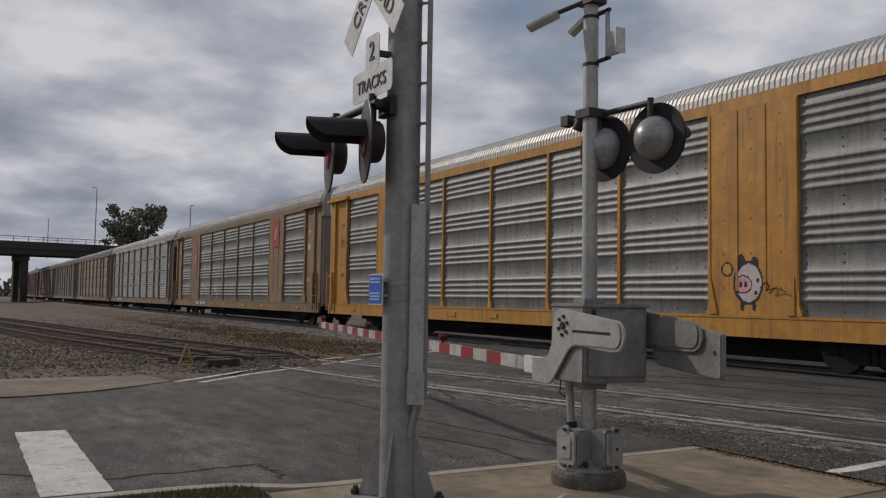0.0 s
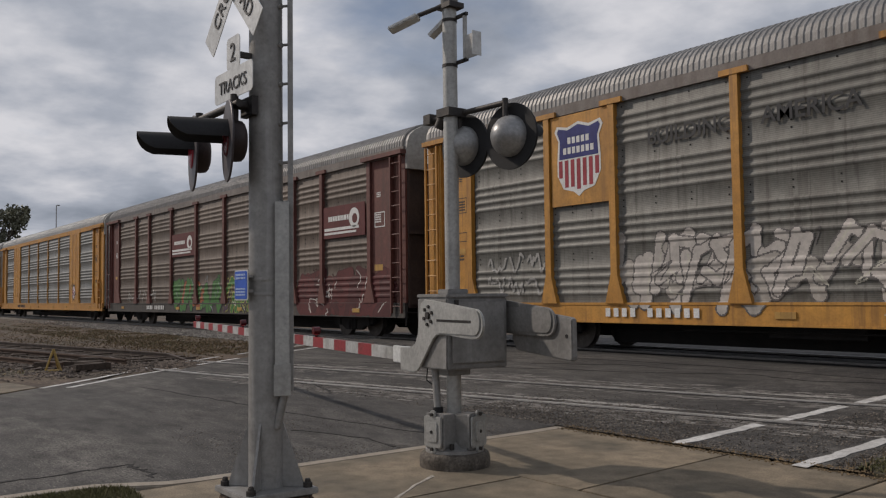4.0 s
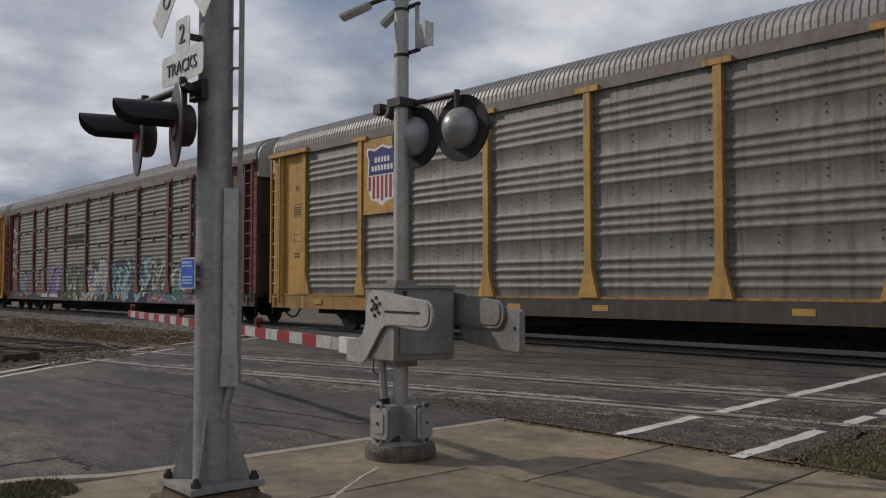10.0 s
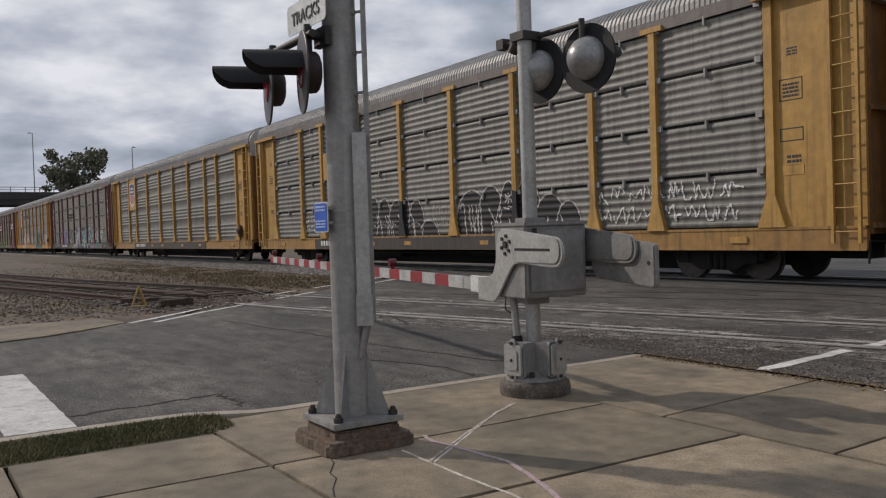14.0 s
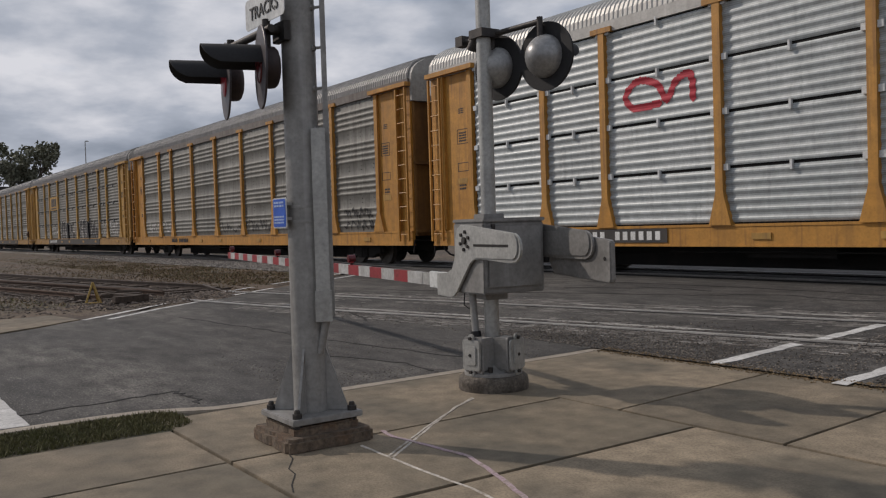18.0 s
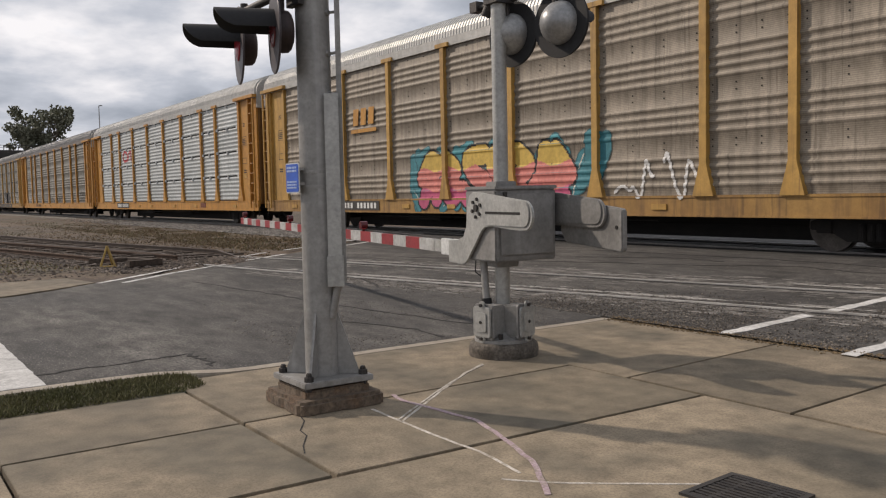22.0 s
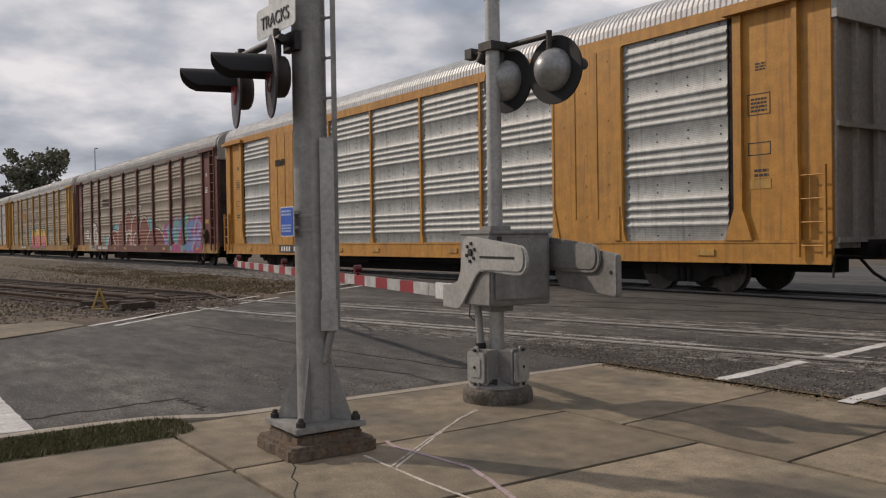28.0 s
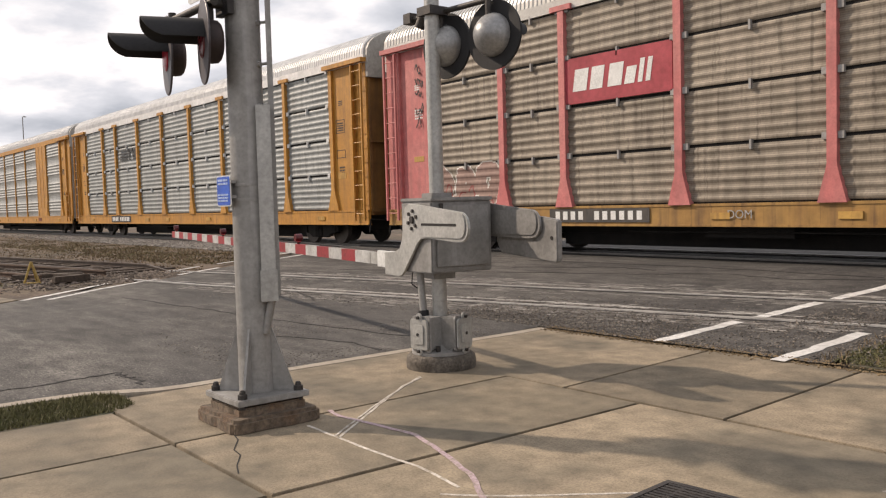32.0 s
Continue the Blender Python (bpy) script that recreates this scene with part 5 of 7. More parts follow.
PITCH = 1.0525                                       # one storey of side sheets
RIBS = {"wide": (0.20, 0.38, 0.56, 0.74), "modern": (0.32, 0.49, 0.66, 0.83), "tier": tuple(0.088 + 0.1765 * k for k in range(6)), "flat": ()}
RISE = {"wide": (0.024, 0.062, 0.020), "modern": (0.028, 0.058, 0.018), "tier": (0.020, 0.062, 0.020), "flat": (0, 1.0, 0.5)}
RIVETS = {"wide": (0.95, 0.03), "modern": (0.11, 1.00)}


def rib(z, style):
    """How far the wall stands out at a height: narrow pressed ribs between flat bands."""
    if z < DECK:
        return 0.055
    rise, foot, crest = RISE[style]
    u = (z - DECK) % (0.1765 * 6 if style == "tier" else PITCH)
    d = min([abs(u - c) for c in RIBS[style]] or [9.0])
    return rise * min(1.0, max(0.0, (foot - d) / (foot - crest)))


SHEETS = {}


def sheet_mesh(w, z0, z1, style, mat):
    key = (round(w, 3), z0, z1, style, mat)
    if key not in SHEETS:
        zs = [z0]
        rise, foot, crest = RISE[style]
        step = 0.1765 * 6 if style == "tier" else PITCH
        marks = [DECK + k * step + c + o for k in range(4) for c in RIBS[style] for o in (-foot, -crest - .012, -crest, crest, crest + .012, foot)]
        zs += [z for z in sorted(marks) if z0 + 0.01 < z < z1 - 0.01] + [z1]
        g = Geo()
        v = []
        for z in zs:
            y = -rib(z + 1e-6, style)
            v += [(-w / 2, y, z), (w / 2, y, z)]
        n = len(zs)
        v += [(-w / 2, 0.02, z0), (w / 2, 0.02, z0), (-w / 2, 0.02, z1), (w / 2, 0.02, z1)]
        f = [(2 * i, 2 * i + 1, 2 * i + 3, 2 * i + 2) for i in range(n - 1)]
        f += [(2 * n, 2 * n + 1, 1, 0), (2 * n - 2, 2 * n - 1, 2 * n + 3, 2 * n + 2)]
        f += [tuple([2 * n] + [2 * i for i in range(n)] + [2 * n + 2]), tuple([2 * n + 3] + [2 * i + 1 for i in range(n - 1, -1, -1)] + [2 * n + 1])]
        g.add(v, f)
        if style != "tier":
            for k in range(4):
                for up in RIVETS[style]:
                    for x in (-w * 0.44, -w * 0.15, w * 0.15, w * 0.44):
                        z = DECK + k * PITCH + up
                        if z0 + .03 < z < z1 - .03:
                            g.box(x - .013, x + .013, -.010, .004, z - .013, z + .013, 1)
        else:
            g.box(-.022, .022, -.075, -.01, z1 - .10, z1 + .08, 1)
            for sx in (-1, 1):
                g.box(sx * w / 2 - .14 * (sx > 0), sx * w / 2 + .14 * (sx < 0), -.075, -.01, z1 - .03, z1 + .09, 1)
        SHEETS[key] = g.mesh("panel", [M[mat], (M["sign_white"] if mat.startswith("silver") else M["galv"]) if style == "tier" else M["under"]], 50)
    return SHEETS[key]


ROOFS = {}


def roof_mesh(mat):
    if mat not in ROOFS:
        half = [(-1.50, 5.50), (-1.49, 5.66), (-1.42, 5.82), (-1.26, 5.98), (-.98, 6.13), (-.55, 6.25), (0, 6.30)]
        arc = half + [(-p, q) for p, q in half[-2::-1]]
        xs, hs = [], []
        n = 210
        p = 2 * (END - .05) / n
        for k in range(n):
            x = -(END - .05) + k * p
            xs += [x, x + p * .28, x + p * .42, x + p * .72, x + p * .86]
            hs += [0, 0, 1, 1, 0]
        xs.append(END - .05), hs.append(0)
        v = []
        for x, h in zip(xs, hs):
            q = 1 + h * 0.012
            v += [(x, y * q, 5.2 + (z - 5.2) * (1 + h * 0.026)) for y, z in arc]
        m = len(arc)
        f = [(i * m + j, (i + 1) * m + j, (i + 1) * m + j + 1, i * m + j + 1) for i in range(len(xs) - 1) for j in range(m - 1)]
        f += [tuple(range(m)), tuple(range(len(v) - 1, len(v) - m - 1, -1))]
        ROOFS[mat] = Geo().add(v, f).mesh("roof", [M[mat]])
    return ROOFS[mat]


STROKES = [[[(0, .1), (.25, .9), (.6, .85), (.5, .4), (.15, .3)], [(.5, .05), (.95, .6)]], [[(.05, .95), (.55, .72), (.1, .42), (.6, .08), (.95, .3)]], [[(0, .5), (.35, 1), (.92, .8)], [(.2, 0), (.5, .55), (.95, .1)]],
           [[(.1, 0), (.22, .8), (.75, 1), (.95, .6), (.5, .33)]], [[(0, .2), (.5, 0), (.92, .35), (.4, .6), (.1, .88), (.75, 1)]], [[(.05, .6), (.3, .05), (.75, .15), (.88, .8), (.4, .97)]],
           [[(.1, .98), (.15, .3), (.55, .5), (.9, 0)], [(.5, .98), (.95, .55)]], [[(0, .05), (.4, .35), (.2, .95), (.95, .85), (.7, .1)]]]


COATS = {}


def painted(car, cells, x0, z0, dx, dz, style, mats, name, label, kind=""):
    """Spray paint that follows the ribs: a grid of colour numbers, its runs made into strips that lie on the sheet."""
    COATS[car.name] = COATS.get(car.name, 0) + 1
    lift = .010 + .0022 * (COATS[car.name] % 7)
    g = Geo()
    v, f, mi = [], [], []
    for r, row in enumerate(cells):
        za, zb = z0 + r * dz, z0 + (r + 1) * dz
        ya, yb = FACE - rib(za, style) - lift, FACE - rib(zb, style) - lift
        c = 0
        while c < len(row):
            k = row[c]
            e = c
            while e < len(row) and row[e] == k:
                e += 1
            if k >= 0:
                n = len(v)
                v += [(x0 + c * dx, ya, za), (x0 + e * dx, ya, za), (x0 + e * dx, yb, zb), (x0 + c * dx, yb, zb)]
                f.append((n, n + 1, n + 2, n + 3))
                mi.append(k)
            c = e
    g.v, g.f, g.m = v, f, mi
    return part(name, g, mats, car, label, kind=kind)


def distance(px, pz, lines):
    d = np.full(px.shape, 9.0)
    for line in lines:
        for (ax, az), (bx, bz) in zip(line, line[1:]):
            vx, vz = bx - ax, bz - az
            t = np.clip(((px - ax) * vx + (pz - az) * vz) / (vx * vx + vz * vz + 1e-9), 0, 1)
            d = np.minimum(d, np.hypot(px - ax - t * vx, pz - az - t * vz))
    return d


def spray(car, x0, x1, z0, z1, style, seed, fills, line, back=None, weight=0.15, count=0, slant=0.12, label="", edge=0.05):
    """A lettered-looking graffiti piece of loose strokes: fill bands from the bottom up, outline, and a cloud behind."""
    rng = random.Random(seed)
    h, w = z1 - z0, x1 - x0
    count = count or max(3, int(w / (h * 0.8)))
    r = weight * h
    lines = []
    for k in range(count):
        cx = x0 + r + (w - 2 * r) * k / count
        cw = (w - 2 * r) / count * 0.92
        for s in STROKES[rng.randrange(len(STROKES))]:
            lines.append(bend([(cx + cw * (u + rng.uniform(-.07, .07)) + slant * (q - .5) * h, z0 + r + (h - 2 * r) * (q + rng.uniform(-.06, .06))) for u, q in s], 4))
    dx, dz = 0.035, 0.03
    nx, nz = int((w + 0.8) / dx), int((h + 0.3) / dz)
    X, Z = np.meshgrid(x0 - .4 + (np.arange(nx) + .5) * dx, z0 - .1 + (np.arange(nz) + .5) * dz)
    d = distance(X, Z, lines)
    cells = np.full(X.shape, -1)
    if back is not None:
        wob = 0.22 + 0.10 * np.sin(X * 3.1 + seed) + 0.06 * np.sin(X * 7.3 + Z * 5)
        cells[d < r + wob] = len(fills) + 1
    cells[d < r + edge] = len(fills)
    level = np.clip(((Z - z0 + 0.07 * np.sin(X * 5 + seed)) / h * len(fills)).astype(int), 0, len(fills) - 1)
    cells = np.where(d < r, level, cells)
    cells[(Z < 0.64) | (Z > EAVE - 0.05)] = -1
    mats = [paint(n, c) for n, c in fills] + [paint(*line)] + ([paint(*back)] if back is not None else [])
    return painted(car, cells.tolist(), x0 - .4, z0 - .1, dx, dz, style, mats, "graffiti", label, kind="stuff")


def scrawl(car, x0, x1, z0, z1, style, seed, colour, label="thin scribbled spray lines", rows=1, r=0.018):
    rng = random.Random(seed)
    lines = []
    for q in range(rows):
        a, b = z0 + (z1 - z0) * q / rows, z0 + (z1 - z0) * (q + 0.85) / rows
        x = x0
        while x < x1 - .1:
            pts = [(x, a + (b - a) * rng.random())]
            for _ in range(rng.randint(4, 9)):
                x += (b - a) * rng.uniform(.08, .26)
                pts.append((x, a + (b - a) * rng.random()))
            lines.append(bend(pts, 4))
            x += (b - a) * rng.uniform(.15, .4)
    dx, dz = 0.022, 0.022
    nx, nz = int((x1 - x0 + .5) / dx), int((z1 - z0 + .2) / dz)
    X, Z = np.meshgrid(x0 - .2 + (np.arange(nx) + .5) * dx, z0 - .1 + (np.arange(nz) + .5) * dz)
    cells = np.where(distance(X, Z, lines) < r, 0, -1)
    return painted(car, cells.tolist(), x0 - .2, z0 - .1, dx, dz, style, [paint(*colour)], "graffiti", label, kind="stuff")


def bend(pts, n=6):
    """A smooth line through the points."""
    if len(pts) < 3:
        return pts
    p = [pts[0]] + list(pts) + [pts[-1]]
    out = []
    for a, b, c, d in zip(p, p[1:], p[2:], p[3:]):
        for k in range(n):
            t = k / n
            out.append(tuple(0.5 * (2 * b[q] + (c[q] - a[q]) * t + (2 * a[q] - 5 * b[q] + 4 * c[q] - d[q]) * t * t + (3 * b[q] - a[q] - 3 * c[q] + d[q]) * t ** 3) for q in (0, 1)))
    return out + [pts[-1]]


def blobs(car, shapes, style, label, low=0.64, step=0.025):
    """Painted rounds (x, z, rx, rz, colour) and lines (points, r, colour), from back to front."""
    xs, zs = [], []
    for q in shapes:
        if len(q) == 3:
            xs += [p[0] for p in q[0]]
            zs += [p[1] for p in q[0]]
        else:
            xs += [q[0] - q[2], q[0] + q[2]]
            zs += [q[1] - q[3], q[1] + q[3]]
    x0, x1, z0, z1 = min(xs) - .2, max(xs) + .2, max(low, min(zs) - .2), max(zs) + .2
    X, Z = np.meshgrid(x0 + (np.arange(int((x1 - x0) / step)) + .5) * step, z0 + (np.arange(int((z1 - z0) / step)) + .5) * step)
    cells = np.full(X.shape, -1)
    names = []
    for q in shapes:
        col = q[-1]
        if col not in names:
            names.append(col)
        k = names.index(col)
        if len(q) == 3:
            line, r = bend(q[0]), q[1]
            a, b = min(p[0] for p in line) - r - step, max(p[0] for p in line) + r + step
            i0, i1 = max(0, int((a - x0) / step)), max(0, int((b - x0) / step) + 1)
            w = cells[:, i0:i1]
            w[distance(X[:, i0:i1], Z[:, i0:i1], [line]) < r] = k
        else:
            cells[((X - q[0]) / q[2]) ** 2 + ((Z - q[1]) / q[3]) ** 2 < 1] = k
    return painted(car, cells.tolist(), x0, z0, step, step, style, [paint(*c) for c in names], "graffiti", label, kind="stuff")


def wild(car, x0, x1, z0, z1, style, seed, colours, label, line=("black", (0.018, 0.018, 0.02)), back=None, count=0, r=0.085, swirls=0, pale=("cream", (0.52, 0.50, 0.42)), fine=0, sharp=.65):
    """A dense interlocked piece: outlined curved strokes over a ground, pale swirls and fine light lines."""
    rng = random.Random(seed)
    w, h = x1 - x0, z1 - z0
    out = []
    if back:
        for k in range(int(w / .35)):
            out.append((x0 + w * (k + .5) / int(w / .35), z0 + h * .45, .42, h * rng.uniform(.42, .6), back))
    count = count or int(w * 3.2)
    for k in range(count):
        cx = x0 + w * (k + .5) / count + rng.uniform(-.3, .3)
        st = STROKES[rng.randrange(len(STROKES))][0]
        sx, sz = rng.uniform(.5, .9) * rng.choice((1, 1, -1)), h * rng.uniform(.5, .95)
        cz = z0 + (h - sz) * rng.random()
        pts = [(cx + sx * (u - .5) + .25 * (v - .5), cz + sz * v) for u, v in st]
        if rng.random() < sharp:
            pts = [p for p in pts for _ in (0, 1)]
        q = r * rng.uniform(.6, 1.25)
        out += [(pts, q + .032, line), (pts, q, colours[rng.randrange(len(colours))])]
        if rng.random() < .5:
            out.append(([(a + q * .4, b + q * .4) for a, b in pts[:3]], .016, pale))
    for k in range(swirls):
        cx, cz = rng.uniform(x0, x1), z0 + h * abs(rng.gauss(0, .3))
        for m in range(rng.randint(2, 4)):
            px, pz, q = cx + rng.uniform(-.16, .16), cz + rng.uniform(-.16, .2), rng.uniform(.06, .13)
            out += [(px, pz, q + .03, q + .03, line), (px, pz, q, q, pale)]
    for k in range(fine):
        cx, cz = rng.uniform(x0, x1), rng.uniform(z0, z1)
        out.append(([(cx + rng.uniform(-.3, .3), cz + rng.uniform(-.3, .3)) for _ in range(4)], .014, pale if k % 2 else line))
    return blobs(car, out, style, label, step=0.021)


def shield(car, x, z, w, h, y):
    """A plain shield in blue over red and white stripes."""
    out = [(-.5, .5), (-.25, .46), (0, .52), (.25, .46), (.5, .5), (.56, .42), (.47, .28), (.50, 0), (.50, -.2), (.36, -.40), (.12, -.45), (0, -.52), (-.12, -.45), (-.36, -.40), (-.50, -.2), (-.50, 0), (-.47, .28), (-.56, .42)]
    b = part("shield", Geo().prism([(x + a * w, z + c * h) for a, c in out], y - .006, y, "y"), M["text_white"], car, "plain shield with a blue top over red and white stripes")
    top = [(-.46, .46), (-.25, .42), (0, .48), (.25, .42), (.46, .46), (.5, .41), (.43, .28), (.45, .02), (-.45, .02), (-.43, .28), (-.5, .41)]
    part("blue_field", Geo().prism([(x + a * w, z + c * h) for a, c in top], y - .010, y - .006, "y"), paint("navy", (0.035, 0.04, 0.18)), b)
    for k in range(7):
        a = -.42 + .14 * k
        low = -.42 if abs(a) < .1 else (-.38 if abs(a) < .3 else -.24)
        part("red_bar", Geo().box(x + (a - .042) * w, x + (a + .042) * w, y - .010, y - .006, z + low * h, z - .0 * h), paint("crimson", (0.34, 0.04, 0.055)), b)
    for row, (n, up) in enumerate(((5, .27), (7, .13))):
        for k in range(n):
            c = x + (k - (n - 1) / 2) * .105 * w
            part("letter_block", Geo().box(c - .036 * w, c + .036 * w, y - .013, y - .010, z + (up - .045) * h, z + (up + .045) * h), M["text_white"], b)
    return b


CAR_MESH = {}


def cached(key, make):
    if key not in CAR_MESH:
        CAR_MESH[key] = make()
    return CAR_MESH[key]


def truck(car, x):
    def frame_mesh():
        g = Geo()
        for s in (-1, 1):
            y = s * 1.02
            g.prism([(-1.15, .55), (-1.15, .40), (-.75, .36), (-.45, .20), (.45, .20), (.75, .36), (1.15, .40), (1.15, .55), (.7, .68), (.35, .74), (-.35, .74), (-.7, .68)], y - .07, y + .07, "y")
            for k in (-.865, .865):
                g.box(k - .15, k + .15, y - .10, y + .10, .34, .58)
            for k in (-.16, 0, .16):
                g.rod((k, y + s * .08, .22), (k, y + s * .08, .52), .065, 10)
        g.box(-.22, .22, -1.0, 1.0, .50, .72)
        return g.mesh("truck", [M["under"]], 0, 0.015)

    def wheel_mesh():
        g = Geo()
        for s in (-1, 1):
            g.lathe([(0, .457), (.10, .452), (.105, .485), (.13, .485), (.14, .40), (.12, .30), (.16, .12)], (0, s * .83, .0), (0, 0, 0), 28)
        g.rod((0, -1.08, 0), (0, 1.08, 0), .075, 14)
        g.box(-.05, .05, -.86, -.83, .18, .38)
        return g.mesh("wheelset", [M["wheel"]], 35)

    t = part("truck", cached("truck", frame_mesh), None, car, "dark steel truck")
    t.location = (x, 0, 0)
    sets = []
    for k in (-.865, .865):
        w = part("wheelset", cached("wheel", wheel_mesh), None, t)
        w.location = (k, 0, .457)
        sets.append((w, k))
    return sets


def end_parts(car, s, body, dark, cover, modern=False):
    """The end of a car: blank side block with ladder, end wall, roof end and coupler. s: -1 or 1."""
    lo, hi = sorted((s * 12.15, s * END))

    def plate(q):
        y0, y1 = sorted((q * 1.40, q * 1.47))
        return Geo().box(lo, hi, y0, y1, DECK - .02, TOP).mesh("end_plate", [M[body]], 0, 0.008)

    def jamb(q):
        y0, y1 = sorted((q * 1.47, q * 1.55))
        x = s * 12.26
        return Geo().prism([(x - .30, DECK), (x + .30, DECK), (x + .09, DECK + .60), (x + .09, EAVE), (x - .09, EAVE), (x - .09, DECK + .60)], y0, y1, "y").mesh("jamb", [M[body]])

    def strip(q):
        y0, y1 = sorted((q * 1.47, q * 1.56))
        return Geo().box(s * 13.46 - .05, s * 13.46 + .05, y0, y1, DECK, EAVE).mesh("corner_strip", [M[body]])

    def brow(q):
        y0, y1 = sorted((q * 1.42, q * 1.66))
        return Geo().box(min(s * 12.0, s * (END + .04)), max(s * 12.0, s * (END + .04)), y0, y1, EAVE + .02, EAVE + .14).mesh("door_track", [M[body]])

    def stile(x):
        return Geo().box(x - .028, x + .028, -1.63, -1.57, .75, 2.35 if modern else EAVE - .02).mesh("stile", [M[body]])

    def rung():
        return Geo().rod((s * 13.54, -1.60, 0), (s * 14.04, -1.60, 0), .014, 6).mesh("rung", [M[body]])

    def bar_mesh():
        a, b = sorted((s * (END - .06), s * (END + .04)))
        return Geo().box(a, b, -.04, .04, .9, 4.95).mesh("end_rib", [M[dark]])

    def beam():
        a, b = sorted((s * (END - .06), s * (END + .09)))
        return Geo().box(a, b, -1.40, 1.40, 0, .09).mesh("end_beam", [M[dark]])

    def wall():
        a, b = sorted((s * (END - .13), s * (END - .05)))
        return Geo().box(a, b, -1.40, 1.40, .9, 4.95).mesh("end_wall", [M[dark]])

    def hood():
        a, b = sorted((s * (END - .12), s * (END + .10)))
        half = [(-1.46, 4.85), (-1.46, 5.50), (-1.44, 5.66), (-1.36, 5.82), (-1.2, 5.97), (-.92, 6.11), (-.5, 6.22), (0, 6.26)]
        return Geo().prism(half + [(-p, q) for p, q in half[-2::-1]], a, b, "x").mesh("end_hood", [M[cover]])

    def coupler():
        g = Geo()
        a, b = sorted((s * 13.3, s * 14.65))
        g.box(a, b, -.09, .09, .78, .96).box(s * 14.55 - .10, s * 14.55 + .10, -.16, .16, .72, 1.0)
        g.box(min(s * 13.3, s * 14.2), max(s * 13.3, s * 14.2), -.5, .5, .70, 1.04)
        return g.mesh("coupler", [M["under"]])

    def hose():
        g = Geo()
        pts = [(s * 14.0, -.45, .72), (s * 14.25, -.45, .45), (s * 14.45, -.42, .32), (s * 14.65, -.40, .28)]
        for p, q in zip(pts, pts[1:]):
            g.rod(p, q, .03, 8)
        return g.mesh("air_hose", [M["under"]], 40)

    def lever():
        return Geo().rod((s * 14.12, -1.45, .78), (s * 14.12, -.3, .72), .02, 8).rod((s * 14.12, -1.45, .78), (s * 14.12, -1.5, .40), .02, 8).mesh("coupler_lever", [M["under"]])

    nm = (body, dark, cover, s, modern)
    for q in (-1, 1):
        part("end_plate", cached(("plate", nm, q), lambda: plate(q)), None, car)
        part("jamb", cached(("jamb", nm, q), lambda: jamb(q)), None, car)
        part("corner_strip", cached(("strip", nm, q), lambda: strip(q)), None, car)
        part("door_track", cached(("brow", nm, q), lambda: brow(q)), None, car)
    rails = part("ladder", cached(("stile", nm, 0), lambda: stile(s * 13.54)), None, car)
    part("stile", cached(("stile", nm, 1), lambda: stile(s * 14.04)), None, rails)
    for k in range(4 if modern else 11):
        part("rung", cached(("rung", nm), rung), None, rails).location = (0, 0, .95 + .41 * k)
    w = part("end_wall", cached(("wall", nm), wall), None, car)
    for y in (-1.36, -.7, 0, .7, 1.36):
        part("end_rib", cached(("rib", nm), bar_mesh), None, w).location = (0, y, 0)
    for z in (1.0, 3.0):
        part("end_beam", cached(("beam", nm), beam), None, w).location = (0, 0, z)
    part("end_hood", cached(("hood", nm), hood), None, car)
    part("coupler", cached(("coupler", nm), coupler), None, car)
    part("air_hose", cached(("hose", nm), hose), None, car)
    part("coupler_lever", cached(("lever", nm), lever), None, car)


